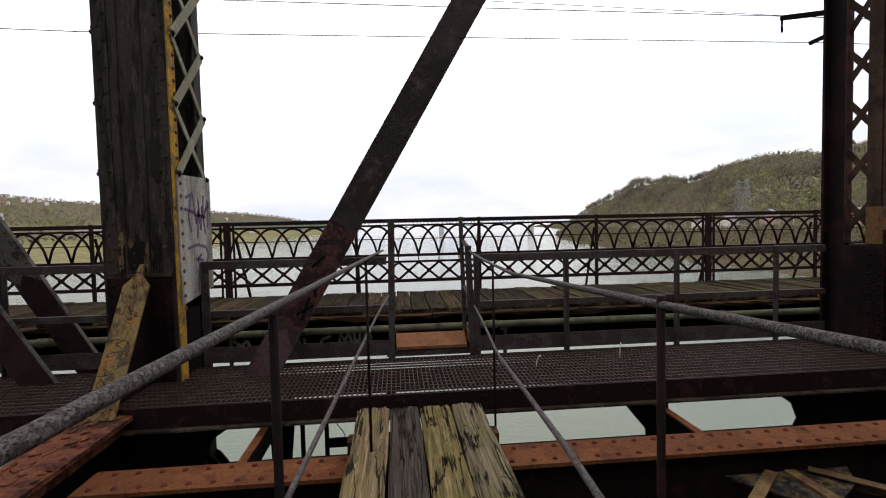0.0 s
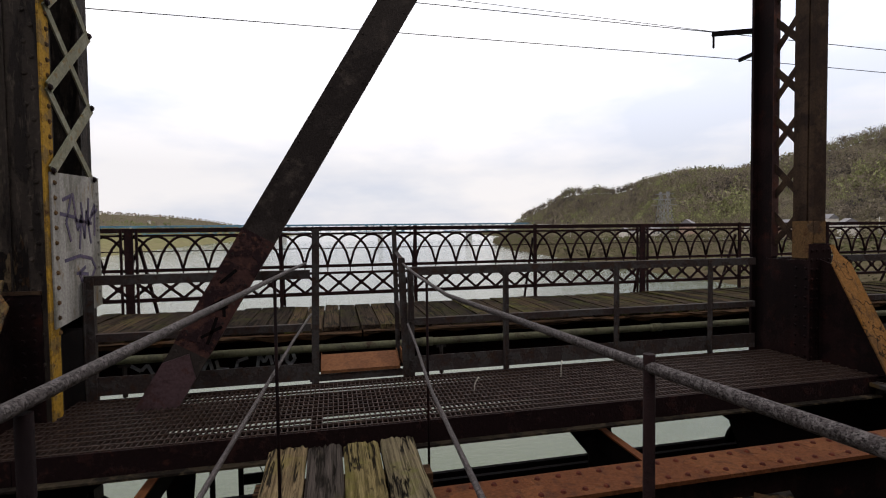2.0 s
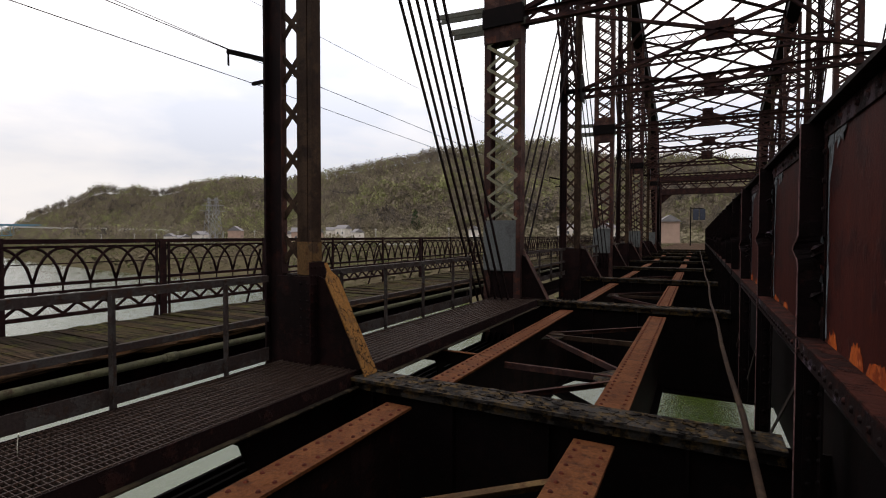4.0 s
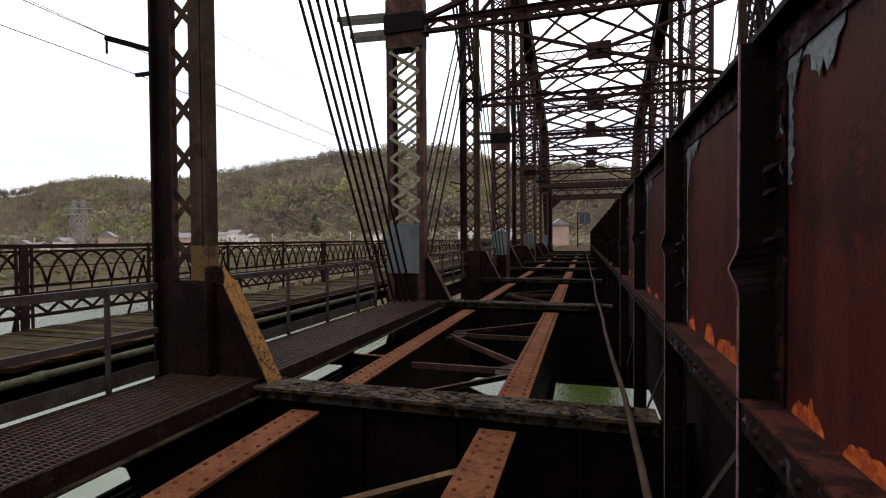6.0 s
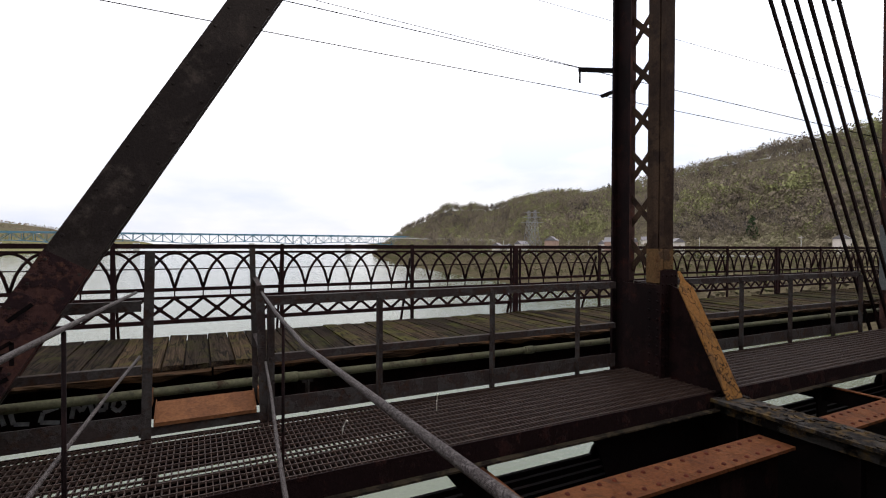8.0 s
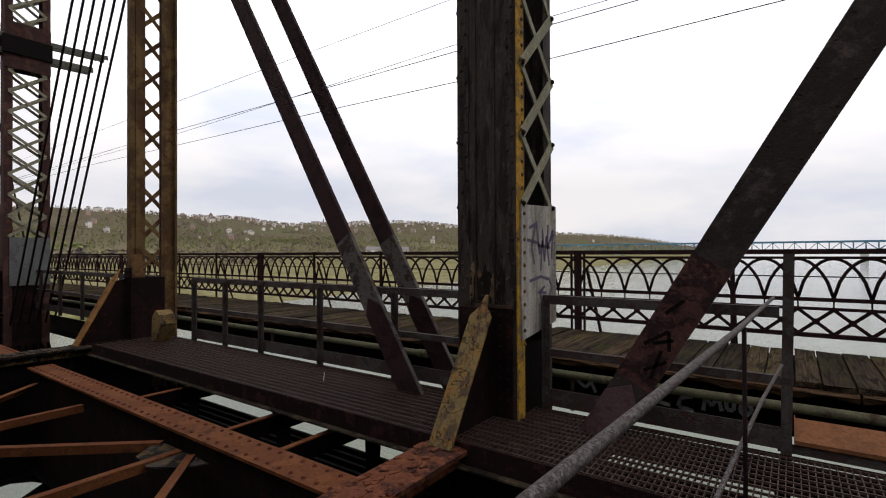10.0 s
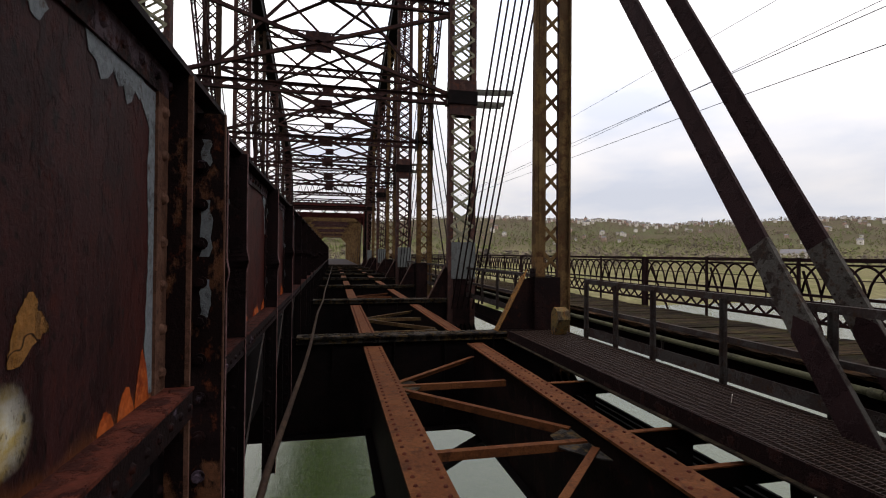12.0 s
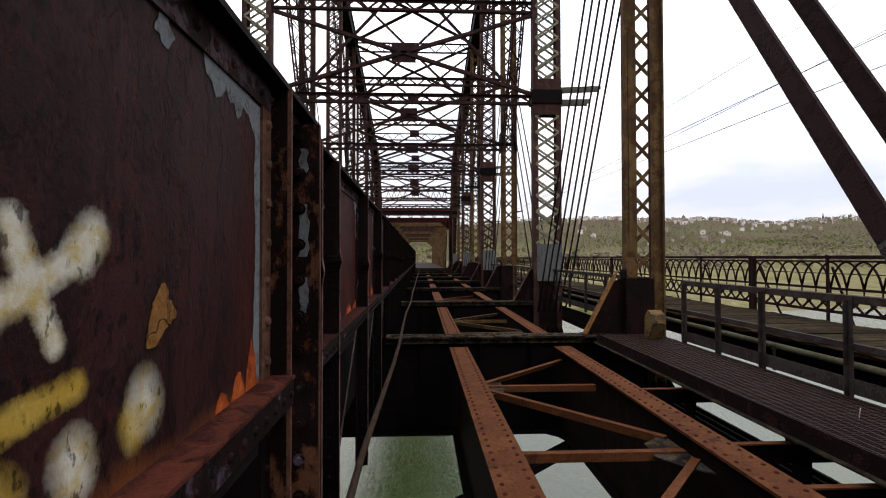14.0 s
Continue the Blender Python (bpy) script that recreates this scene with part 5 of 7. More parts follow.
# ---------------------------------------------------------------- truss diagonals
def flat_diagonal(p, q, w, th, label, mat=M_DIAG):
    """Two flats riveted back to back, with a plate at the foot."""
    p, q = Vector(p), Vector(q)
    d = q - p
    side = d.cross(Vector((0, 1, 0))).normalized()
    t = thing("truss_diagonal", p, label, "diagonal", "truss diagonals")
    part("flat_bar", bar(B(), p, q, w, th, (0, 1, 0)), mat, t)
    for e in (-1, 1):
        bm = rivets(B(), [p + d * k + side * e * w * 0.37 - Vector((0, th / 2, 0)) for k in [0.02 + 0.014 * i for i in range(46)]], (0, -1, 0), 0.012)
        part("rivet", bm, mat, t, kind="stuff")
    e = 0.052 if mat is M_DIAG else 0.1
    out = [p + side * w * 0.5, p + d * e + side * w * 0.5, p + d * (e + 0.012), p + d * e - side * w * 0.5, p - side * w * 0.5]
    part("end_plate", plate(B(), [v - Vector((0, th / 2 + 0.001, 0)) for v in out], (0, -0.012, 0)), M_FOOT if mat is M_DIAG else mat, t, "bare grey end plate" if mat is M_DIAG else "")
    if mat is M_DIAG:
        coat = part("flaking_paint", bar(B(), p + d * 0.066, p + d * 0.150, w + 0.004, th + 0.004, (0, 1, 0)), M_MOTTLE, t, "brown and blue-grey mottled flaking paint")
        if p.y < 5:
            face = Vector((0, -th / 2 - 0.004, 0))
            for a, b in (((0.074, -0.3), (0.092, -0.15)), ((0.076, -0.05), (0.088, -0.4)), ((0.090, 0.3), (0.104, -0.05)), ((0.104, -0.05), (0.094, -0.32)), ((0.093, 0.12), (0.101, -0.26)), ((0.112, 0.25), (0.124, 0.05))):
                u, v = p + d * a[0] + side * w * a[1] + face, p + d * b[0] + side * w * b[1] + face
                part("spray_line", bar(B(), u, v, 0.024, 0.002, (0, 1, 0)), M_BLACK, coat, "black spray paint line")
    if mat is M_DIAG_GREY:
        part("flaking_paint", bar(B(), p + d * 0.02, p + d * 0.172, w + 0.005, th + 0.005, (0, 1, 0)), M_DIAG_PALE, t, "pale grey paint flaking off the lower length")
    return t


for s in (-1, 1):
    for y in (4.76, 5.40):
        flat_diagonal(((-0.01 if y < 5 else -0.075) if s > 0 else -1.51, y, -0.15), ((5.98 if y < 5 else 5.91) if s > 0 else (-7.87 if y < 5 else -7.6), y, 10.1), 0.262 if s > 0 else 0.236, 0.04, "grey peeling flat steel diagonal rising from the post foot" if s < 0 else "dark rust-speckled flat steel diagonal rising from the post foot", M_DIAG_GREY if s < 0 else M_DIAG)


def eyebar_pack(n0, n1, z0, z1, y, count, gap=0.14, fan=0.0, width=0.055, shift=0.0):
    a, b = px(n0), px(n1)
    t = thing("eyebar_diagonal", (a, y, z0), "fan of thin dark eyebar rods rising from a post foot", "diagonal", "eyebar diagonals")
    for k in range(count):
        o = (k - (count - 1) / 2)
        part("eyebar", bar(B(), (a + o * 0.03 + shift, y + o * gap, z0), (b + o * fan + shift, y + o * gap, z1), width, 0.03, (0, 1, 0)), M_STEEL, t)


for y in (YL, YR):
    for s in (-1, 1):
        eyebar_pack(2 * s, 1 * s, -0.2, 10.9, y + 0.05, 6, 0.16, shift=-0.45 * s)
        eyebar_pack(2 * s, 3 * s, 0.0, 9.8, y, 4, 0.2)
        for m in (4, 6):
            eyebar_pack(m * s, (m - 1) * s, -0.2, 9.5, y, 4, 0.16)
            eyebar_pack(m * s, (m + 1) * s, -0.2, 8.5, y, 2, 0.3)


def laced_diagonal(p, q, y, w=0.5, d=0.4):
    """A light laced strut in a truss plane."""
    t = thing("laced_strut", (p[0], y, p[1]), "dark laced strut in the plane of the truss", "strut", "laced struts")
    a, b = Vector((p[0], y, p[1])), Vector((q[0], y, q[1]))
    dirn = (b - a).normalized()
    side = dirn.cross(Vector((0, 1, 0)))
    for s in (-1, 1):
        for e in (-1, 1):
            off = side * s * w / 2 + Vector((0, e * d / 2, 0))
            part("corner_angle", bar(B(), a + off, b + off, 0.06, 0.06, (0, 1, 0)), M_TRUSS, t)
    bm = B()
    m = int((b - a).length / 0.5)
    for k in range(m):
        u, v = a + (b - a) * (k / m), a + (b - a) * ((k + 1) / m)
        for e in (-1, 1):
            for s in (-1, 1):
                bar(bm, u + side * s * w / 2 + Vector((0, e * d / 2, 0)), v - side * s * w / 2 + Vector((0, e * d / 2, 0)), 0.045, 0.01, (0, 1, 0))
            s = 1 if k % 2 else -1
            bar(bm, u + side * e * w / 2 + Vector((0, s * d / 2, 0)), v + side * e * w / 2 - Vector((0, s * d / 2, 0)), 0.04, 0.01, side)
    part("lacing", bm, M_TRUSS, t, kind="stuff")


for y in (YL, YR):
    for s in (-1, 1):
        for m in (3, 5, 7):
            zm = 6.6
            laced_diagonal((px(s * (m - 1)), chord_z(m - 1) - 1), (px(s * m), zm), y)
            t = thing("truss_joint", (px(s * m), y, zm), "black riveted gusset joint at mid height of a post", "gusset", "mid-height joints")
            for e in (-1, 1):
                part("gusset_plate", plate(B(), [(px(s * m) + u, y + e * 0.33, zm + v) for u, v in ((-0.42, 0.2), (-0.2, 0.5), (0.2, 0.5), (0.42, 0.2), (0.36, -0.4), (-0.36, -0.4))], (0, e * 0.02, 0)), M_BLACK, t)
            part("pin", rod(B(), (px(s * m), y - 0.42, zm), (px(s * m), y + 0.42, zm), 0.09, 10), M_BLACK, t)


# ---------------------------------------------------------------- overhead: chords, struts, sway frames
def top_chord(n, y):
    a, b = (px(n), chord_z(n)), (px(n + 1), chord_z(n + 1))
    t = thing("top_chord", (a[0], y, a[1]), "dark riveted box top chord of the truss", "chord", "top chords")
    part("chord_box", bar(B(), (a[0], y, a[1]), (b[0], y, b[1]), 0.7, 0.62), M_BLACK, t)
    part("cover_plate", bar(B(), (a[0], y, a[1] + 0.34), (b[0], y, b[1] + 0.34), 0.86, 0.03), M_STEEL, t)


for y in (YL, YR):
    for n in range(-8, 8):
        top_chord(n, y)
    for s in (-1, 1):
        t = thing("end_post", (px(9 * s), y, 0), "inclined dark box end post of the truss", "truss post", "end posts")
        part("post_box", bar(B(), (px(9 * s), y, -0.6), (px(8 * s), y, chord_z(8)), 0.7, 0.62, (1, 0, 0)), M_BLACK, t)
        part("cover_plate", bar(B(), (px(9 * s) + s * 0.3, y, -0.4), (px(8 * s) + s * 0.3, y, chord_z(8) + 0.2), 0.86, 0.03, (1, 0, 0)), M_STEEL, t)


def lattice_strut(x, z, depth, ya, yb, mat=M_TRUSS, name="cross_strut", zig=0.38):
    t = thing(name, (x, (ya + yb) / 2, z), "dark lattice cross strut over the bridge", "strut", "cross struts")
    for k, zz in (("top_angle", z + depth / 2), ("bottom_angle", z - depth / 2)):
        bm = bar(B(), (x, ya, zz), (x, yb, zz), 0.14, 0.016)
        bar(bm, (x, ya, zz - 0.05 if zz > z else zz + 0.05), (x, yb, zz - 0.05 if zz > z else zz + 0.05), 0.016, 0.09)
        part(k, bm, mat, t)
    bm = B()
    m = max(4, int(abs(yb - ya) / zig))
    for i in range(m):
        u, v = ya + (yb - ya) * i / m, ya + (yb - ya) * (i + 1) / m
        e = depth / 2 - 0.03
        if i % 2:
            e = -e
        bar(bm, (x, u, z - e), (x, v, z + e), 0.065, 0.012, (1, 0, 0))
    part("lacing", bm, mat, t, kind="stuff")
    return t


def sway_frame(n):
    x, zt = px(n), chord_z(n)
    ymid = (YL + YR) / 2
    lattice_strut(x, 6.45, 0.30, YL - 0.4, YR + 0.4)
    if zt > 13:
        lattice_strut(x, 9.4, 0.36, YL - 0.3, YR + 0.3)
    lattice_strut(x, zt - 0.3, 0.7, YL - 0.3, YR + 0.3, zig=0.6)
    t = thing("sway_bracing", (x, ymid, 6.6), "crossed sway bracing with a riveted centre plate", "bracing", "sway frames")
    hi = 9.2 if zt > 13 else zt - 0.7
    zc = (6.6 + hi) / 2
    for s in (-1, 1):
        part("diagonal", bar(B(), (x, ymid - s * 4.2, 6.6), (x, ymid + s * 4.2, hi), 0.13, 0.10), M_TRUSS, t)
    part("centre_plate", box(B(), x - 0.02, x + 0.02, ymid - 0.38, ymid + 0.38, zc - 0.3, zc + 0.3), M_TRUSS, t)
    if hi < zt - 2.5:
        for s in (-1, 1):
            part("diagonal", bar(B(), (x, ymid - s * 4.2, 9.6), (x, ymid + s * 4.2, zt - 0.7), 0.13, 0.10), M_TRUSS, t)
        zc = (9.6 + zt - 0.7) / 2
        part("centre_plate", box(B(), x - 0.02, x + 0.02, ymid - 0.38, ymid + 0.38, zc - 0.3, zc + 0.3), M_TRUSS, t)


for n in list(range(-8, -1)) + list(range(2, 9)):
    sway_frame(n)


def top_laterals(n):
    a, b = px(n), px(n + 1)
    za, zb = chord_z(n), chord_z(n + 1)
    t = thing("top_bracing", ((a + b) / 2, 0.35, za), "crossed lattice bracing between the top chords", "bracing", "top bracing")
    for s in (-1, 1):
        part("diagonal", bar(B(), (a, YL if s > 0 else YR, za), (b, YR if s > 0 else YL, zb), 0.28, 0.05), M_TRUSS, t)


for n in list(range(-8, -3)) + list(range(3, 8)):
    top_laterals(n)


def portal(s):
    x = px(9 * s)
    ymid = (YL + YR) / 2
    t = thing("bridge_portal", (x, ymid, 0), "red-brown portal frame at the end of the truss", "portal", "portals")
    m = M_TRUSS if s > 0 else M_PORTAL
    for y in (YL - 0.1, YR + 0.1):
        part("leg", box(B(), x - 0.25, x + 0.25, y - 0.3, y + 0.3, -1, 7.6), m, t)
    part("beam", box(B(), x - 0.2, x + 0.2, YR, YL, 5.9, 6.5), m, t)
    part("top_beam", box(B(), x - 0.2, x + 0.2, YR, YL, 7.3, 7.7), m, t)
    bm = B()
    for i in range(12):
        u, v = YR + (YL - YR) * i / 12, YR + (YL - YR) * (i + 1) / 12
        bar(bm, (x, u, 6.5 if i % 2 else 7.3), (x, v, 7.3 if i % 2 else 6.5), 0.1, 0.1)
    part("lattice", bm, m, t)
    for y, e in ((YL - 0.35, -1), (YR + 0.35, 1)):
        part("corner_brace", plate(B(), [(x - 0.04, y, 5.9), (x - 0.04, y + e * 1.1, 5.9), (x - 0.04, y, 4.9)], (0.08, 0, 0)), m, t)


portal(1)
portal(-1)
# dark cross girder and braced bulkhead above the far portal
t = thing("portal_girder", (px(-9) + 1.2, (YL + YR) / 2, 7.0), "dark braced cross girder above the far portal", "girder")
part("web_plate", box(B(), px(-9) + 1.1, px(-9) + 1.3, YR + 0.2, YL - 0.2, 6.75, 7.25), M_BLACK, t)
for zz in (6.68, 8.0):
    part("flange", box(B(), px(-9) + 0.9, px(-9) + 1.5, YR + 0.2, YL - 0.2, zz, zz + 0.07), M_TRUSS, t)
for k in range(8):
    ya, yb = YR + 0.4 + (YL - YR - 0.8) * k / 8, YR + 0.4 + (YL - YR - 0.8) * (k + 1) / 8
    part("brace", bar(B(), (px(-9) + 1.2, ya, 7.25 if k % 2 else 8.0), (px(-9) + 1.2, yb, 8.0 if k % 2 else 7.25), 0.14, 0.1), M_TRUSS, t)
lattice_strut(px(-9) + 0.4, 9.3, 1.1, YL - 0.6, YR + 0.6, zig=0.35)
# the lower approach span beyond the far portal
for k in range(11):
    x = px(-9) - 6 - 7 * k
    t = thing("approach_portal", (x, 0.3, 0), "rusty frame of the low approach span", "portal frame", "approach portals")
    for y in (YL - 0.6, YR + 0.6):
        part("leg", box(B(), x - 0.2, x + 0.2, y - 0.2, y + 0.2, -1, 6.6), M_STEEL3, t)
    part("beam", box(B(), x - 0.15, x + 0.15, YR + 0.6, YL - 0.6, 5.8, 6.4), M_TRUSS if k % 3 else M_STEEL3, t)
    for y, e in ((YL - 0.8, -1), (YR + 0.8, 1)):
        part("corner_brace", plate(B(), [(x - 0.04, y, 5.8), (x - 0.04, y + e * 1.5, 5.8), (x - 0.04, y, 4.4)], (0.08, 0, 0)), M_STEEL3, t)
    for y in (YL - 0.6, YR + 0.6):
        part("side_diagonal", bar(B(), (x + 0.2, y, -0.6), (x + 6.8, y, 6.2), 0.25, 0.08, (0, 1, 0)), M_TRUSS, t)
bm = box(B(), px(-9) - 84, px(-9) - 0.2, YR, YL + 0.3, -0.9, -0.1)
solo("approach_floor", bm, M_STEEL, (px(-9) - 30, 0.3, -0.9), "dark floor of the approach span", "floor", kind="structure")
bm = box(B(), px(9) + 0.2, px(9) + 60, YR, YL + 0.3, -0.9, -0.1)
solo("approach_floor", bm, M_FASCIA, (px(9) + 30, 0.3, -0.9), "dark road floor beyond the end of the bridge", "floor", kind="structure")

# ---------------------------------------------------------------- catwalk with grating
M_EDGE = weathered("brown_edge_channel", (0.0060, 0.0042, 0.0036), (0.0150, 0.0095, 0.0070), (0.0260, 0.0150, 0.0095), 0.58, 0.66, 6.0, 0.75, bump=0.9)
M_LIP = weathered("mottled_lip", (0.0300, 0.0220, 0.0140), (0.0110, 0.0080, 0.0060), (0.0620, 0.0460, 0.0270), 0.50, 0.60, 5.0, 0.8, bump=0.6, warm=False)
GY0, GY1, GZ = 3.965, 5.025, 0.123


def grating(xa, xb, supports=(), shut=(), carried=True):
    t = thing("catwalk_grating", ((xa + xb) / 2, (GY0 + GY1) / 2, GZ - 0.1), "rusty open steel grating walkway on an edge channel", "walkway", "catwalk gratings")
    part("edge_channel", box(B(), xa, xb, GY0 - 0.012, GY0, GZ - 0.135, GZ + 0.012), M_EDGE, t)
    part("edge_lip", box(B(), xa, xb, GY0 - 0.068, GY0 - 0.013, GZ - 0.148, GZ - 0.134), M_LIP, t, "tan and brown mottled lower lip of the channel")
    part("back_angle", box(B(), xa, xb, GY1 - 0.012, GY1, GZ - 0.03, GZ), M_STEEL, t)
    verts, faces = [], []

    def add(x0, x1, y0, y1, z0, z1):
        k = len(verts)
        verts.extend((x, y, GZ + z) for z in (z0, z1) for x, y in ((x0, y0), (x1, y0), (x1, y1), (x0, y1)))
        faces.extend(tuple(k + i for i in f) for f in ((4, 5, 6, 7), (0, 1, 5, 4), (1, 2, 6, 5), (2, 3, 7, 6), (3, 0, 4, 7)))
    for x in steps(xa + 0.02, xb - 0.02, 0.0365):
        add(x - 0.003, x + 0.003, GY0 + 0.002, GY1 - 0.014, -0.026, 0.0)
    for y in steps(GY0 + 0.046, GY1 - 0.046, 0.078):
        add(xa, xb, y - 0.0055, y + 0.0055, -0.011, 0.004)
    me = bpy.data.meshes.new("grating_mesh")
    me.from_pydata([(x - BASE[t].x, y - BASE[t].y, z - BASE[t].z) for x, y, z in verts], [], faces)
    me.materials.append(M_GRATE)
    g = new("grating_mesh", me)
    g.parent = t
    tagged(g, kind="stuff")
    # black strips added right below the grating to block the bright water
    if carried:
        part("closing_strip", box(B(), xa, xb, GY0 + 0.012, GY0 + 0.155, GZ - 0.114, GZ - 0.031), M_BLACK, t)
        part("closing_strip", box(B(), xa, xb, GY0 + 0.41, GY1 - 0.055, GZ - 0.114, GZ - 0.031), M_BLACK, t)
    # plates added to shut the remaining bright slot along these lengths
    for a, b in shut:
        part("closing_plate", box(B(), a, b, GY0 + 0.156, GY0 + 0.409, GZ - 0.092, GZ - 0.031), M_BLACK, t)
    for x, left, right, deep in supports:
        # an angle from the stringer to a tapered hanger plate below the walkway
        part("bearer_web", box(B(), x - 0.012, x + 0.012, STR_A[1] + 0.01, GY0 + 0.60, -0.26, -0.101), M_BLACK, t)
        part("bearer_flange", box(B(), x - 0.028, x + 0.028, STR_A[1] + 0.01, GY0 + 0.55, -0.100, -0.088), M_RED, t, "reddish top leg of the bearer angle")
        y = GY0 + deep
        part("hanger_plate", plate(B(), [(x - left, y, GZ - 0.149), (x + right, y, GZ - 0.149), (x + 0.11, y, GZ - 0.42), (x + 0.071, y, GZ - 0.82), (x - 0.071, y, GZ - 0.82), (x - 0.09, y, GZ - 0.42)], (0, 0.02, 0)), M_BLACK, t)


def end_gusset(x, before, after):
    """The chamfered plates under the walkway where it meets a floor beam."""
    t = thing("walkway_gusset", (x, GY0 + 0.2, -0.5), "black chamfered plate carrying the walkway at a floor beam", "gusset", "walkway gussets")
    y = GY0 + 0.15
    for s, reach in ((-1, before), (1, after)):
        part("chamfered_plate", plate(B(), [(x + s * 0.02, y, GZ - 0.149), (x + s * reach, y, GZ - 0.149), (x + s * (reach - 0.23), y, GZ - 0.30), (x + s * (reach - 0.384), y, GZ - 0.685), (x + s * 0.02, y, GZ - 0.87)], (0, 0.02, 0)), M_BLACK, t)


end_gusset(px(-1), 0.6, 2.0)
end_gusset(px(0), 0.50, 0.87)
end_gusset(px(1), 1.62, 0.85)
end_gusset(px(2), 1.69, 0.7)


grating(px(-1) + 0.25, px(0) - 0.34, [(-1.98, 0.20, 0.16, 0.56), (-2.75, 0.20, 0.11, 0.11), (-4.44, 0.18, 0.18, 0.11)], [(-6.36, -0.88)])
grating(px(0) - 0.335, px(0) + 0.335, (), [(px(0) - 0.18, px(0) + 0.33)])
grating(px(0) + 0.34, px(1) - 0.2, [(0.34, 0.11, 0.12, 0.56), (3.385, 0.31, 0.09, 0.11)], carried=False)
grating(px(1) - 0.195, px(1) + 0.195, (), [(px(1) - 0.19, px(1) + 0.19)])
grating(px(1) + 0.2, px(2) - 0.4, [(7.99, 0.27, 0.27, 0.11)], [(6.2, 11.3)])

# ---------------------------------------------------------------- catwalk handrail
HY = 5.05
M_STRAW = plain("straw", (0.55, 0.51, 0.43))


def handrail(xa, xb, posts, group="catwalk handrails"):
    t = thing("catwalk_handrail", ((xa + xb) / 2, HY, GZ), "weathered steel angle handrail with posts and a toe plate", "handrail", group)
    bm = box(B(), xa, xb, HY - 0.006, HY + 0.006, 1.014, 1.078)
    box(bm, xa, xb, HY - 0.006, HY + 0.060, 1.078, 1.087)
    part("top_rail", bm, M_RAIL, t)
    bm = box(B(), xa, xb, HY - 0.005, HY + 0.005, 0.571, 0.630)
    box(bm, xa, xb, HY + 0.005, HY + 0.045, 0.621, 0.630)
    part("mid_rail", bm, M_RAIL, t)
    part("toe_plate", box(B(), xa, xb, HY - 0.004, HY + 0.004, 0.146, 0.292), M_RAIL, t)
    for x in posts:
        bm = box(B(), x - 0.028, x + 0.028, HY - 0.018, HY - 0.008, GZ - 0.04, 1.074)
        box(bm, x - 0.028, x - 0.020, HY - 0.065, HY - 0.018, GZ - 0.04, 1.04)
        rivets(bm, [(x, HY - 0.018, z) for z in (0.196, 0.25, 0.60, 1.04)], (0, -1, 0), 0.012)
        part("post", bm, M_RAIL, t)


handrail(-0.44, 1.244, [-0.40])
handrail(2.076, 5.76, [2.103, 2.99, 4.132, 5.202])
handrail(6.10, 11.14, [6.984, 8.008, 9.132, 10.274, 11.097])
handrail(-6.37, -1.04, [-6.223, -5.355, -4.487, -3.298, -2.11, -1.105])
handrail(px(-8), px(-1) - 0.3, [px(-1) - 0.8 - 1.3 * k for k in range(30)])
handrail(12.9, px(8), [13.4 + 1.3 * k for k in range(30)])


def gate():
    t = thing("catwalk_gate", (1.65, HY, GZ), "narrow rusty gate posts framing a way up to the sidewalk", "gate")
    bm = bar(B(), (1.272, HY - 0.02, GZ - 0.04), (1.299, HY - 0.02, 1.439), 0.062, 0.012, (0, 1, 0))
    bar(bm, (1.262, HY + 0.01, GZ - 0.04), (1.285, HY + 0.01, 1.439), 0.012, 0.055, (0, 1, 0))
    part("post", bm, M_RAIL, t)
    bm = bar(B(), (2.058, HY - 0.02, GZ - 0.04), (2.021, HY - 0.02, 1.174), 0.062, 0.012, (0, 1, 0))
    bar(bm, (2.021, HY + 0.274, 0.214), (1.994, HY + 0.256, 1.457), 0.042, 0.012, (0, 1, 0))
    part("post", bm, M_RAIL, t)
    for z in (0.69, 1.147):
        part("return_bar", bar(B(), (2.03, HY - 0.03, z), (2.012, HY + 0.29, z + 0.073), 0.038, 0.012), M_RAIL, t)
    part("toe_bar", box(B(), 1.226, 2.103, HY + 0.020, HY + 0.031, GZ, 0.183), M_RAIL, t)
    for x in (1.272, 2.039):
        part("side_angle", bar(B(), (x, HY, 0.269), (x, HY + 0.594, 0.269), 0.012, 0.11), M_STEP, t)


gate()
bm = plate(B(), [(1.317, HY, 0.192), (2.003, HY, 0.192), (2.003, HY, 0.219), (1.317, HY, 0.219)], (0, 0.010, 0))
plate(bm, [(1.317, HY + 0.011, 0.209), (2.003, HY + 0.011, 0.209), (2.003, 5.30, 0.290), (1.317, 5.30, 0.290)], (0, -0.002, 0.010))
for x in (1.317, 1.997):
    plate(bm, [(x, HY + 0.011, 0.219), (x, 5.30, 0.302), (x, 5.30, 0.318), (x, HY + 0.011, 0.236)], (0.006, 0, 0))
solo("step_plate", bm, M_STEP, (1.66, 5.15, 0.18), "rust-orange steel step plate between catwalk and sidewalk", "step")


# ---------------------------------------------------------------- sidewalk, pipe and fascia
DY0, DY1, DZ = 5.72, 7.22, 0.47


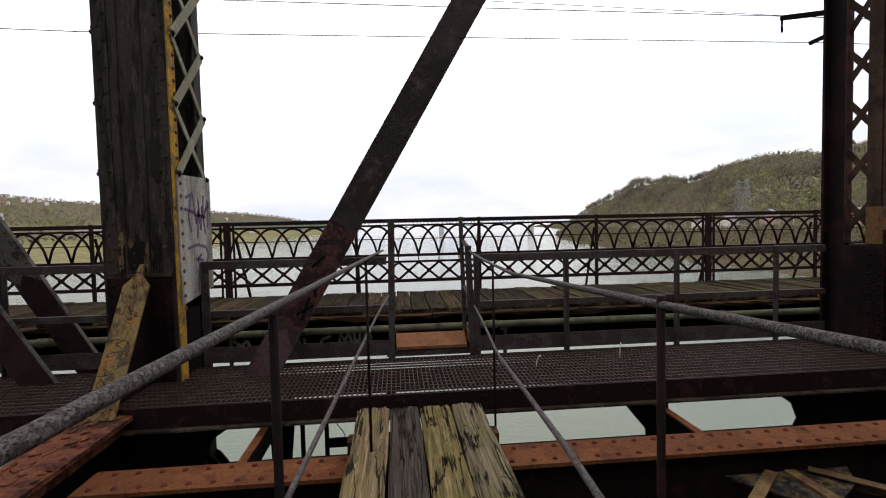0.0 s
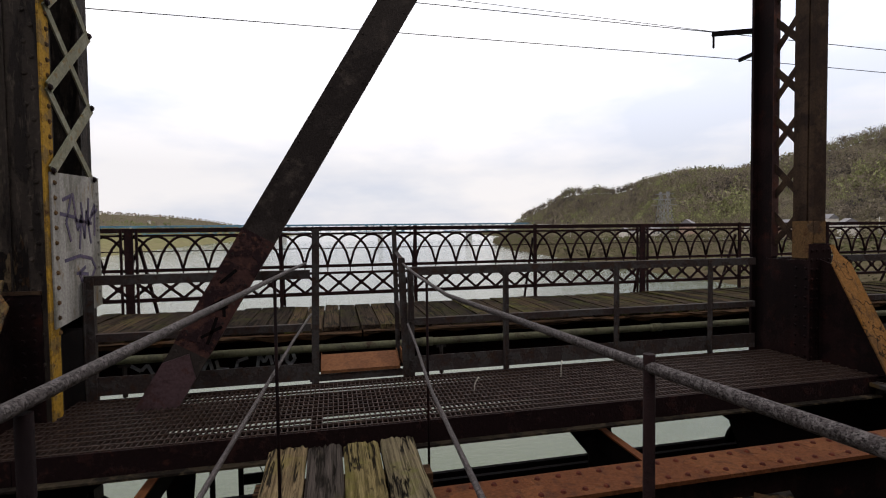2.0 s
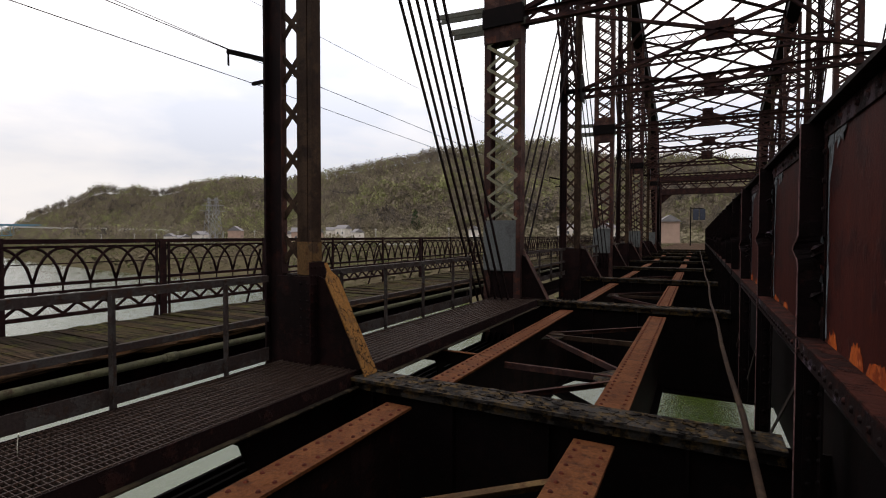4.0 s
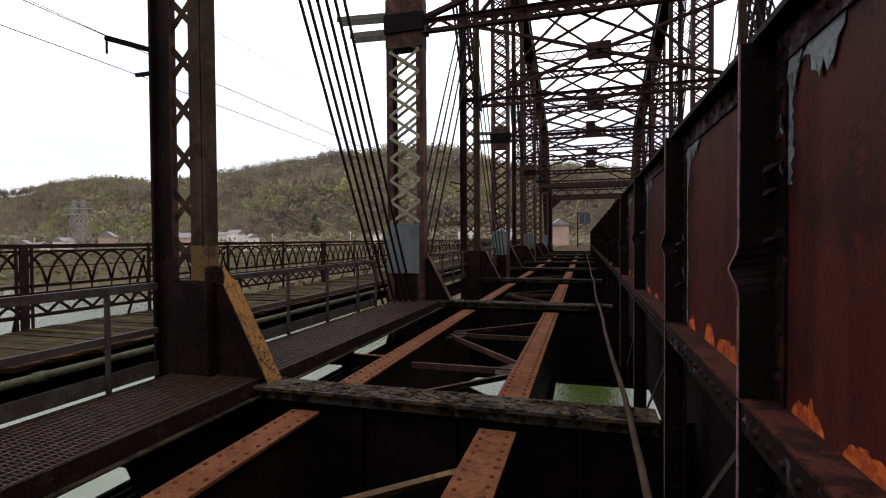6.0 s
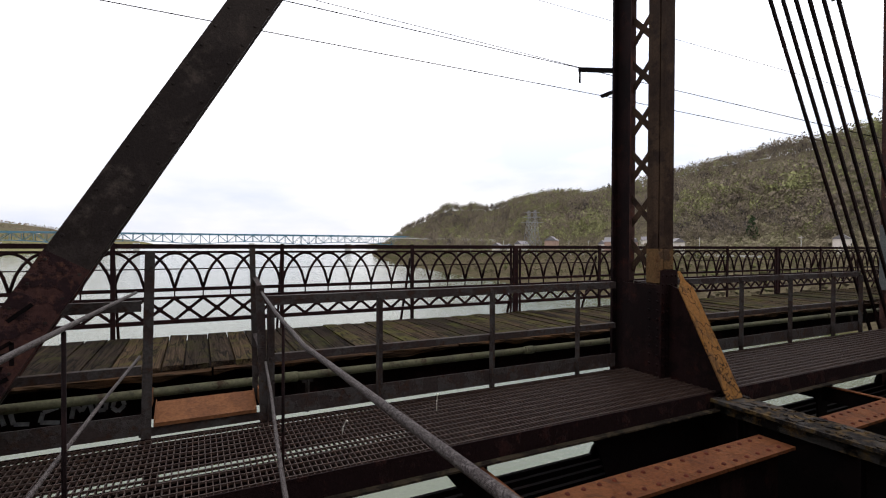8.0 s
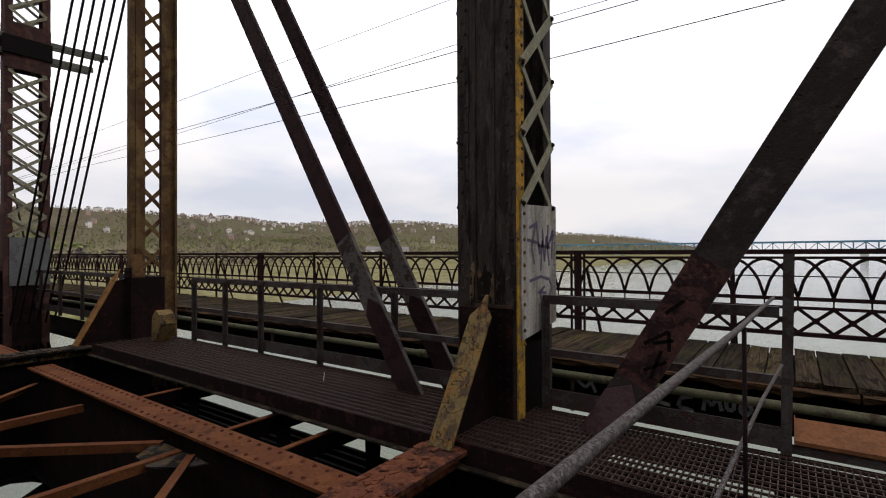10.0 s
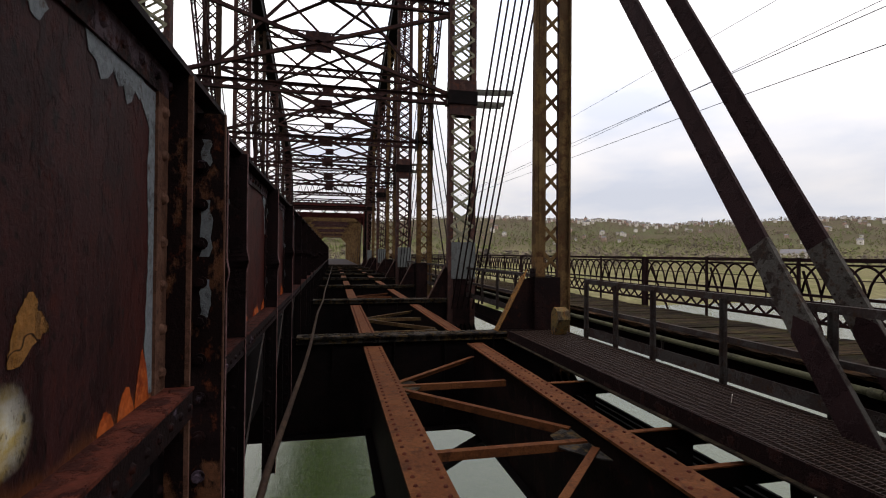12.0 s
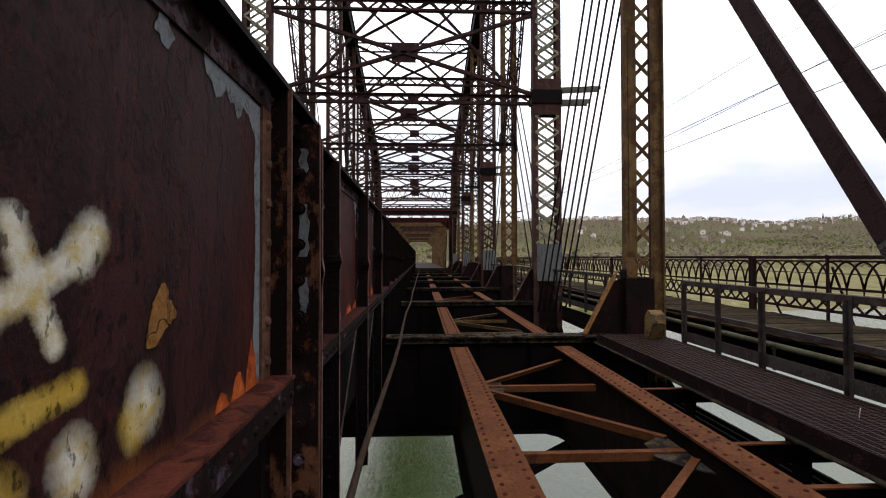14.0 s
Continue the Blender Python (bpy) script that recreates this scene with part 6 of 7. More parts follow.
def utility_pipe():
    t = thing("utility_pipe", (0, 5.62, 0.2), "green-grey utility pipe slung under the sidewalk edge", "pipe")
    part("pipe", rod(B(), (px(-9), 5.62, 0.285), (px(9), 5.62, 0.285), 0.037, 16), M_PIPE, t)
    for x in (-8, -2.2, 2.35, 5.0, 11.4, 17.4):
        part("coupling", rod(B(), (x - 0.06, 5.62, 0.285), (x + 0.06, 5.62, 0.285), 0.046, 16), M_PIPE, t)
    for x in (-5.1, -0.4, 2.5, 7.3, 12.2):
        bm = bar(B(), (x, 5.62, 0.240), (x, 5.62, -0.05), 0.03, 0.03)
        bar(bm, (x - 0.05, 5.62, 0.240), (x + 0.05, 5.62, 0.240), 0.02, 0.04)
        part("saddle", bm, M_RAIL, t)


utility_pipe()
for y0, y1, z0, z1 in ((6.16, 6.19, -0.10, 0.30), (6.80, 6.83, -0.15, 0.30), (5.96, 5.99, -0.52, -0.27), (5.58, 5.62, -0.62, -0.45)):
    solo("sidewalk_stringer", box(B(), px(-9), px(9), y0, y1, z0, z1), M_STEEL, (0, y0, z0), "dark steel stringer below the sidewalk", "beam", "sidewalk stringers", kind="structure")
# unseen layer added to stop light from below showing through the board gaps
solo("light_blocker", box(B(), px(-9), px(9), 5.80, 7.18, 0.385, 0.412), M_STEEL, (0, 6.5, 0.385), "dark layer added right under the sidewalk boards to block light", "floor", kind="structure")
for a, b in ((px(-9), -0.35), (1.18, 1.29), (3.65, px(9))):
    solo("stringer_splice", box(B(), a, b, 5.961, 5.989, -0.66, -0.521), M_STEEL, ((a + b) / 2, 5.975, -0.66), "dark plate hanging below the sidewalk stringer", "plate", "stringer splices")

scribble = thing("spray_scribble", (0.5, 6.157, 0.0), "pale spray scribble on the dark stringer below the sidewalk", "graffiti")
tags = (((-0.55, 0.10), (-0.46, 0.04), (-0.40, 0.10), (-0.35, 0.0)), ((0.06, 0.11), (0.11, 0.0), (0.17, 0.12), (0.20, 0.01)), ((0.24, 0.10), (0.26, 0.01), (0.36, 0.0)), ((0.55, 0.11), (0.45, 0.08), (0.43, 0.0), (0.56, -0.02)),
        ((0.64, 0.0), (0.66, 0.13), (0.71, 0.05), (0.76, 0.14), (0.79, 0.02)), ((0.82, 0.14), (0.83, 0.04), (0.88, 0.04), (0.89, 0.14)), ((0.95, 0.13), (0.93, 0.05), (0.97, 0.01), (1.02, 0.06), (1.0, 0.13)))
for (xa, za), (xb, zb) in [pair for tag in tags for pair in zip(tag, tag[1:])]:
    part("stroke", bar(B(), (xa, 6.157, za), (xb, 6.157, zb), 0.034, 0.002, (0, 1, 0)), M_SPRAY_W, scribble)


def rotten_ledger():
    """A timber along the boards' ends, eaten away along its lower edge."""
    t = thing("sidewalk_fascia", (0, DY0, DZ - 0.19), "rotten brown timber ledger along the sidewalk edge", "timber", kind="structure")
    for i, a in enumerate(steps(px(-9), px(9) - 2.4, 2.4)):
        n = 26 if abs(a) < 16 else 6
        bm = B()
        rows = []
        for k in range(n + 1):
            x = a + 0.008 + 2.384 * k / n
            rot = 0.07 * noise.noise((x * 1.3, 2, 0)) + 0.06 * noise.noise((x * 5.0, 7, 0))
            out = 0.035 * noise.noise((x * 3.0, 0, 5)) + 0.015 * noise.noise((x * 11.0, 0, 5))
            rows.append([bm.verts.new(v) for v in ((x, DY0 + 0.03, DZ - 0.05), (x, DY0 - 0.06 + out, DZ - 0.05), (x, DY0 - 0.07 - out, DZ - 0.065), (x, DY0 - 0.045 + out, DZ - 0.100 - rot * 0.6), (x, DY0 + 0.03, DZ - 0.105 - rot * 0.4))])
        for p, q in zip(rows, rows[1:]):
            for k in range(5):
                bm.faces.new((p[k], p[(k + 1) % 5], q[(k + 1) % 5], q[k]))
        bm.faces.new(rows[0])
        bm.faces.new(rows[-1][::-1])
        bmesh.ops.recalc_face_normals(bm, faces=bm.faces)
        part("ledger_timber", bm, M_FASCIA, t)


rotten_ledger()


# ---------------------------------------------------------------- ornamental railing
RY = 7.34
RZ0, RZ1 = 0.50, 1.47


def arc_points(x0, x1, z0, z1, n=8):
    return [(x0 + (x1 - x0) * i / n, RY, z0 + (z1 - z0) * (1 - abs(2 * i / n - 1) ** 2.0) ** 0.72) for i in range(n + 1)]


def iron_railing(xa, xb, wide):
    """One bay: its post, rails, interlaced arches above and crosses with rosettes below."""
    L = xb - xa
    t = thing("iron_railing", ((xa + xb) / 2, RY, RZ0), "dark iron sidewalk railing of interlaced arches over crosses", "railing", "sidewalk railing")
    for nm, z, h, d in (("top_rail", 1.455, 0.052, 0.075), ("upper_rail", 1.392, 0.026, 0.034), ("arch_rail", 1.20, 0.012, 0.012), ("middle_rail", 0.968, 0.038, 0.046), ("lower_rail", 0.876, 0.030, 0.034), ("bottom_rail", 0.606, 0.044, 0.05)):
        part(nm, box(B(), xa, xb, RY - d / 2, RY + d / 2, z - h / 2, z + h / 2), M_ORNAMENT, t)
    m = 6
    w = L / m
    for i in range(-1, m):
        pts = [p for p in arc_points(xa + i * w, xa + (i + 2) * w, 0.98, 1.38, 12) if xa - 1e-6 <= p[0] <= xb + 1e-6]
        part("arch", tube(B(), pts, 0.0165, 5), M_ORNAMENT, t)
    for i in range(m):
        xc = xa + (i + 0.5) * w
        for s in (-1, 1):
            part("cross_bar", bar(B(), (xc - s * w / 2, RY + s * 0.007, 0.622), (xc + s * w / 2, RY + s * 0.007, 0.868), 0.033, 0.014, (0, 1, 0)), M_ORNAMENT, t)
        part("rosette", rod(B(), (xc, RY - 0.02, 0.745), (xc, RY + 0.02, 0.745), 0.032, 8), M_ORNAMENT, t)
        part("foot_pin", box(B(), xc + w / 2 - 0.007, xc + w / 2 + 0.007, RY - 0.007, RY + 0.007, 0.882, 0.958), M_ORNAMENT, t)
    x = xa
    if wide:
        for e in (-0.085, 0.0, 0.085):
            part("post", box(B(), x + e - (0.045 if e == 0 else 0.012), x + e + (0.045 if e == 0 else 0.012), RY - 0.06, RY - 0.035, 0.28, 1.45), M_ORNAMENT, t)
        part("brace", bar(B(), (x + 0.09, RY + 0.03, 1.25), (x + 0.16, RY + 0.45, 0.25), 0.03, 0.03), M_ORNAMENT, t)
    else:
        part("post", box(B(), x - 0.022, x + 0.022, RY - 0.06, RY - 0.035, 0.28, 1.49), M_ORNAMENT, t)
        part("brace", bar(B(), (x, RY + 0.03, 1.3), (x, RY + 0.42, 0.25), 0.026, 0.026), M_ORNAMENT, t)
    return t


RP, RX = 1.735, 2.52
plain_bay = iron_railing(RX, RX + RP, False)
wide_bay = iron_railing(RX - 2 * RP, RX - RP, True)
for k in range(-34, 34):
    if k not in (0, -2):
        copy_thing(wide_bay if k % 4 == 2 else plain_bay, pose(RX + RP * (k + 0.5), RY, RZ0))


# ---------------------------------------------------------------- plank way and its tube rails
def plank_way():
    t = thing("plank_bridge", (1.5, 2.0, 0.0), "four weathered mossy planks laid from the fence to the catwalk", "plank walkway")
    rng = random.Random(5)
    xs = 1.03
    for k, w in enumerate((0.235, 0.215, 0.225, 0.23)):
        y1 = 3.90 + rng.uniform(-0.02, 0.03)
        bm = B()
        n, m = 90, 16
        rows = []
        rag = [0.035 * noise.noise((i * 0.9, k * 7.3, 8)) + rng.uniform(-0.008, 0.008) for i in range(m + 1)]
        for j in range(n + 1):
            y = y1 * j / n
            dz = 0.008 * noise.noise((k * 3.1, y * 1.3, 0))
            row = []
            for i in range(m + 1):
                u = i / m
                split = noise.noise((u * 4.2 + k * 9.0, y * 0.62, 2.0))
                worn = -0.016 * max(0.0, 1.0 - abs(split) * 16) - 0.004 * abs(noise.noise((u * 14 + k * 5, y * 2.0, 4.0)))
                edge = min(u, 1 - u)
                if edge < 0.07:
                    worn -= 0.014 * (1 - edge / 0.07) + 0.012 * max(0.0, noise.noise((k * 2.7 + (4 if u > 0.5 else 0), y * 3.0, 6.0)))
                side = 0.010 * noise.noise((k + (3 if u > 0.5 else 0), y * 1.9, 1.0)) if edge < 0.07 else 0.0
                row.append(bm.verts.new((xs + 0.005 + (w - 0.010) * u + side, y + (rag[i] if j == n else 0), 0.066 + dz + worn)))
            rows.append(row)
        for a, b in zip(rows, rows[1:]):
            for i in range(m):
                bm.faces.new((a[i], a[i + 1], b[i + 1], b[i]))
        low = [bm.verts.new((v.co.x, v.co.y, 0.01)) for v in rows[-1]]
        for i in range(m):
            bm.faces.new((rows[-1][i], rows[-1][i + 1], low[i + 1], low[i]))
        for side, order in ((0, 1), (m, -1)):
            dn = [bm.verts.new((r[side].co.x, r[side].co.y, 0.01)) for r in rows]
            for j in range(n):
                q = (rows[j][side], rows[j + 1][side], dn[j + 1], dn[j])
                bm.faces.new(q if order > 0 else q[::-1])
        bmesh.ops.recalc_face_normals(bm, faces=bm.faces)
        part("plank", bm, M_PLANKS[k], t, ("tan grained plank with a long crack", "dark grey cracked plank", "mossy yellow-green rotten plank", "bleached grey plank with cracks")[k])
        xs += w
    for y in (0.6, 2.3, 3.55):
        part("bearer", box(B(), 1.0, 1.98, y - 0.06, y + 0.06, -0.08, 0.008), M_FASCIA, t)


plank_way()


def tube_rail(pts, low, posts, label):
    t = thing("tube_handrail", (pts[0][0], 2.5, 0.0), label, "handrail", "plank way handrails")
    part("top_tube", tube(B(), pts, 0.0100, 12), M_TUBE, t)
    part("lower_tube", tube(B(), low, 0.0085, 10), M_TUBE, t)
    for (x, y, z), z0, r in posts:
        part("post", rod(B(), (x, y, z0), (x, y, z), r, 10), M_STEEL, t)


tube_rail([(2.034, 5.04, 1.122), (1.995, 4.0, 1.103), (1.965, 3.0, 1.100), (1.962, 1.5, 1.168), (1.955, 0.2, 1.236)],
          [(2.035, 4.78, 0.635), (1.972, 4.0, 0.648), (1.886, 3.1, 0.663), (1.868, 2.9, 0.675), (1.733, 1.5, 0.836), (1.645, 0.6, 0.905)],
          [((1.962, 1.5, 1.190), -0.5, 0.0100), ((1.984, 3.63, 1.098), -0.4, 0.0080)], "speckled steel tube handrail sloping beside the plank way")
tube_rail([(1.213, 5.04, 1.149), (1.187, 4.0, 1.172), (1.160, 3.0, 1.190), (1.089, 1.5, 1.202), (1.028, 0.2, 1.211)],
          [(1.259, 4.78, 0.754), (1.190, 4.0, 0.725), (1.130, 3.0, 0.705), (1.053, 1.5, 0.695), (1.008, 0.6, 0.696)],
          [((1.087, 1.45, 1.190), -0.5, 0.0100), ((1.167, 3.24, 1.175), -0.4, 0.0080)], "speckled steel tube handrail on the other side of the planks")


# ---------------------------------------------------------------- plate fence
FY = 0.17
FZ0, FZ1 = 0.90, 2.24


def fence_bay(xa, xb, z1, seed):
    """One panel of the plate fence with its flanges, stiffener and the open legs below."""
    rng = random.Random(seed)
    t = thing("plate_fence_bay", ((xa + xb) / 2, FY, -0.6), "rusted red-brown riveted plate fence panel with flaking paint", "fence", "plate fence")
    near = xa < 9 and xb > -7
    part("panel", box(B(), xa, xb, FY - 0.012, FY, FZ0, z1 - 0.01), M_PLATE, t)
    bm = box(B(), xa, xb, FY - 0.09, FY + 0.09, z1 - 0.012, z1 + 0.012)
    leg = box(B(), xa, xb, FY + 0.001, FY + 0.013, z1 - 0.115, z1 - 0.0125)
    if near:
        rivets(leg, [(x, FY + 0.013, z1 - 0.062) for x in steps(xa + 0.08, xb - 0.08, 0.155)], (0, 1, 0), 0.024, 8)
    part("flange_angle", leg, M_GREYPEEL if near else M_STEEL, t, "peeling grey angle below the flange")
    if near:
        rivets(bm, [(x, FY + 0.05, z1 + 0.012) for x in steps(xa + 0.08, xb - 0.08, 0.155)], (0, 0, 1), 0.02, 8)
    part("top_flange", bm, M_STEEL, t, "dark riveted top flange")
    bm = box(B(), xa, xb, FY - 0.02, FY + 0.125, FZ0 - 0.012, FZ0)
    part("ledge", bm, M_LEDGE_DARK, t, "dark scaling ledge along the foot of the panel")
    bm = box(B(), xa, xb, FY + 0.112, FY + 0.123, FZ0 - 0.12, FZ0 - 0.013)
    if near:
        rivets(bm, [(x, FY + 0.123, FZ0 - 0.07) for x in steps(xa + 0.06, xb - 0.06, 0.12)], (0, 1, 0), 0.018, 8)
    part("bottom_angle", bm, M_FLAKEBLACK if near else M_BLACK, t, "black and blue-grey flaking bottom angle")
    # stiffener at the far end of the bay: an outstanding plate with a worn edge and a riveted angle on each side
    xs = xb
    plate_y = FY + 0.128
    # below the ledge the stiffener goes black: shade put into its colour
    leg = part("leg", box(B(), xs - 0.007, xs + 0.007, FY + 0.001, plate_y, -0.9, FZ0 - 0.014), M_BLACK, t, "leg plate below the ledge, blackened for shade")
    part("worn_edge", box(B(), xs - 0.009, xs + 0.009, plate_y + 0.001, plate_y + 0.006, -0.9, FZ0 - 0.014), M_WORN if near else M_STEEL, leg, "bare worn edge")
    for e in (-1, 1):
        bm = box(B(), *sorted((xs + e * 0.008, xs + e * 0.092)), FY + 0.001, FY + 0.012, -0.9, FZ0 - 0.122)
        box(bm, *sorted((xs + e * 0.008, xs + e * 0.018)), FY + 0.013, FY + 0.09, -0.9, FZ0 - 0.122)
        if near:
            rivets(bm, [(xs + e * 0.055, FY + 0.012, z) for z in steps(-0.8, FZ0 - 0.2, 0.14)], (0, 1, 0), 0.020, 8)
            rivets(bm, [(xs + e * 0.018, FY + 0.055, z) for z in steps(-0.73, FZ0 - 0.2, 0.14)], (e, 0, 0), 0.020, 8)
        part("leg_angle", bm, M_BLACK, t, "riveted angle of the leg, blackened for shade")
    # sheet added behind the open legs so the gaps look deeply shaded
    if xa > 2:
        part("shade_sheet", box(B(), xa, xb, FY - 0.34, FY - 0.325, -1.0, FZ0 - 0.2), M_BLACK, t, "black sheet added as shade behind the legs")
    bent = rng.uniform(1.36, 1.5)

    def bulge(z):
        return 0.045 * math.exp(-((z - bent) / 0.05) ** 2)
    bm, edge = B(), B()
    rows, erows = [], []
    for z in steps(FZ0 + 0.002, z1 - 0.014, 0.03):
        k = bulge(z)
        rows.append([bm.verts.new(v) for v in ((xs - 0.006, FY + 0.001, z), (xs + 0.006, FY + 0.001, z), (xs + 0.006 + k, plate_y + 0.5 * k, z), (xs - 0.006 + k, plate_y + 0.5 * k, z))])
        erows.append([edge.verts.new(v) for v in ((xs - 0.008 + k, plate_y + 0.001 + 0.5 * k, z), (xs + 0.008 + k, plate_y + 0.001 + 0.5 * k, z), (xs + 0.008 + k, plate_y + 0.006 + 0.5 * k, z), (xs - 0.008 + k, plate_y + 0.006 + 0.5 * k, z))])
    for mesh, lines in ((bm, rows), (edge, erows)):
        for a, b in zip(lines, lines[1:]):
            for i in range(4):
                mesh.faces.new((a[i], a[(i + 1) % 4], b[(i + 1) % 4], b[i]))
    stiff = part("stiffener", bm, M_STIFF, t, "dark brown outstanding stiffener with a bent edge")
    part("worn_edge", edge, M_WORN if near else M_STEEL, stiff, "bare worn edge")
    for e in (-1, 1):
        bm = box(B(), *sorted((xs + e * 0.008, xs + e * 0.088)), FY + 0.001, FY + 0.012, FZ0 + 0.002, z1 - 0.117)
        if near:
            rivets(bm, [(xs + e * 0.052, FY + 0.012, z) for z in steps(FZ0 + 0.10, z1 - 0.2, 0.16)], (0, 1, 0), 0.023, 8)
        part("stiffener_angle", bm, M_SCALE if near else M_STEEL, t, "grey and black scaling riveted angle")
    if near:
        for k in range(3):
            # curls of thick paint standing off the angle
            z = rng.uniform(FZ0 + 0.2, z1 - 0.35)
            e = rng.uniform(0.03, 0.055)
            pts = [(xs - 0.09, FY + 0.014, z - e), (xs - 0.06, FY + 0.05, z - 0.6 * e), (xs - 0.10, FY + 0.085, z + 0.1 * e), (xs - 0.07, FY + 0.07, z + 0.7 * e), (xs - 0.09, FY + 0.016, z + e)]
            part("paint_curl", plate(B(), pts, (-0.003, 0, 0)), M_STIFF if k else M_FLAKEBLACK, t, "curl of thick old paint")
    part("leg_brace", bar(B(), (xa + 0.12, FY + 0.03, FZ0 - 0.14), (xb - 0.12, FY + 0.03, -0.55), 0.034, 0.010, (0, 1, 0)), M_RAIL, t, "thin grey diagonal brace between the legs")
    if near:
        rough_flake(t, rng, xa, xb, z1)


def blob(cx, cz, rx, rz, rng, n=18, jag=0.3, y=FY + 0.0012):
    pts = []
    for i in range(n):
        a = 2 * math.pi * i / n
        k = 1 + rng.uniform(-jag, jag)
        pts.append((cx + rx * k * math.cos(a), y, cz + rz * k * math.sin(a)))
    return pts


def rough_flake(t, rng, xa, xb, z1):
    """Thin flakes of old paint left along the edges of the panel, and orange rust at its foot."""
    L = xb - xa
    for k in range(2):
        # ragged strip beside the stiffener
        pts, m = [], 22
        zl, zh = (FZ0 + 0.02 if rng.random() < 0.3 else z1 - rng.uniform(0.35, 0.75)), z1 - 0.13
        for i in range(m + 1):
            pts.append((xb - 0.09 if k == 0 else xa + 0.09, FY + 0.0015, zl + (zh - zl) * i / m))
        for i in range(m, -1, -1):
            wob = 0.012 + 0.075 * abs(noise.noise((xa * 7 + k * 5, i * 0.33, 1.0))) + rng.uniform(0, 0.014) + (0.10 * max(0, i - m + 5) / 5)
            pts.append((xb - 0.09 - wob if k == 0 else xa + 0.09 + wob, FY + 0.0015, zl + (zh - zl) * i / m))
        part("paint_flake", plate(B(), pts, (0, 0.0012, 0)), M_GREYPAINT, t, "ragged remains of pale grey paint")
    # sheets of paint hanging below the top flange and curling off the stiffener
    for k, (u, wd) in enumerate(((0.10, 0.10), (0.80, 0.12), (0.93, 0.08))):
        cx = xa + L * u
        m = 9
        up = [(cx - wd + 2 * wd * i / m, FY + 0.0018, z1 - 0.112) for i in range(m + 1)]
        dn = [(cx - wd + 2 * wd * i / m, FY + 0.0018 + 0.010 * rng.random(), z1 - 0.15 - rng.uniform(0.01, 0.12) * (1 - abs(2 * i / m - 1) ** 2)) for i in range(m, -1, -1)]
        part("paint_flake", plate(B(), up + dn, (0, 0.0015, 0)), M_GREYPAINT, t, "sheet of blue-grey paint peeling off")
    for k in range(5):
        z = rng.uniform(FZ0 + 0.15, z1 - 0.25)
        e = rng.uniform(0.03, 0.07)
        s0 = rng.choice((-1, 1))
        part("paint_flake", plate(B(), [(xs_e, FY + yy, z + zz) for xs_e, yy, zz in ((xb + s0 * 0.05, 0.014, -e), (xb + s0 * 0.09, 0.016, -e * 0.4), (xb + s0 * 0.12, 0.040, 0.0), (xb + s0 * 0.10, 0.030, e * 0.9), (xb + s0 * 0.05, 0.014, e))], (0, 0.0015, 0)), M_GREYPAINT, t, "curled flake of blue-grey paint")
    for k in range(4):
        c = xa + L * (0.12 + 0.25 * k) + rng.uniform(-0.1, 0.1)
        w = rng.uniform(0.08, 0.2)
        pts = [(c - w, FY + 0.0018, FZ0 + 0.003)]
        m = 26
        tall = rng.uniform(0.06, 0.16)
        for i in range(m + 1):
            u = i / m
            pts.append((c - w + 2 * w * u, FY + 0.0018, FZ0 + 0.012 + tall * (1 - (2 * u - 1) ** 4) * (0.55 + 0.9 * abs(noise.noise((c * 9 + u * 5, 0, k)))) * rng.uniform(0.85, 1.1)))
        pts.append((c + w, FY + 0.0018, FZ0 + 0.003))
        part("rust_bloom", plate(B(), pts, (0, 0.0012, 0)), M_ORANGE, t, "bright orange rust bloom")


def fence_line():
    edges_r = [2.10, 3.88, 5.64, 7.95, 10.3, 12.6, 14.9, 17.1, 19.3]
    for a, b in zip(edges_r, edges_r[1:]):
        fence_bay(a, b, 2.24, int(a * 10))
    for k in range(17):
        fence_bay(19.3 + 2.22 * k, 19.3 + 2.22 * (k + 1), 2.24, k)
    xs = [-1.80, -2.45] + [-4.4 - 1.95 * k for k in range(28)]
    for k, (b, a) in enumerate(zip(xs, xs[1:])):
        fence_bay(a, b, 2.20, 100 + k)


fence_line()


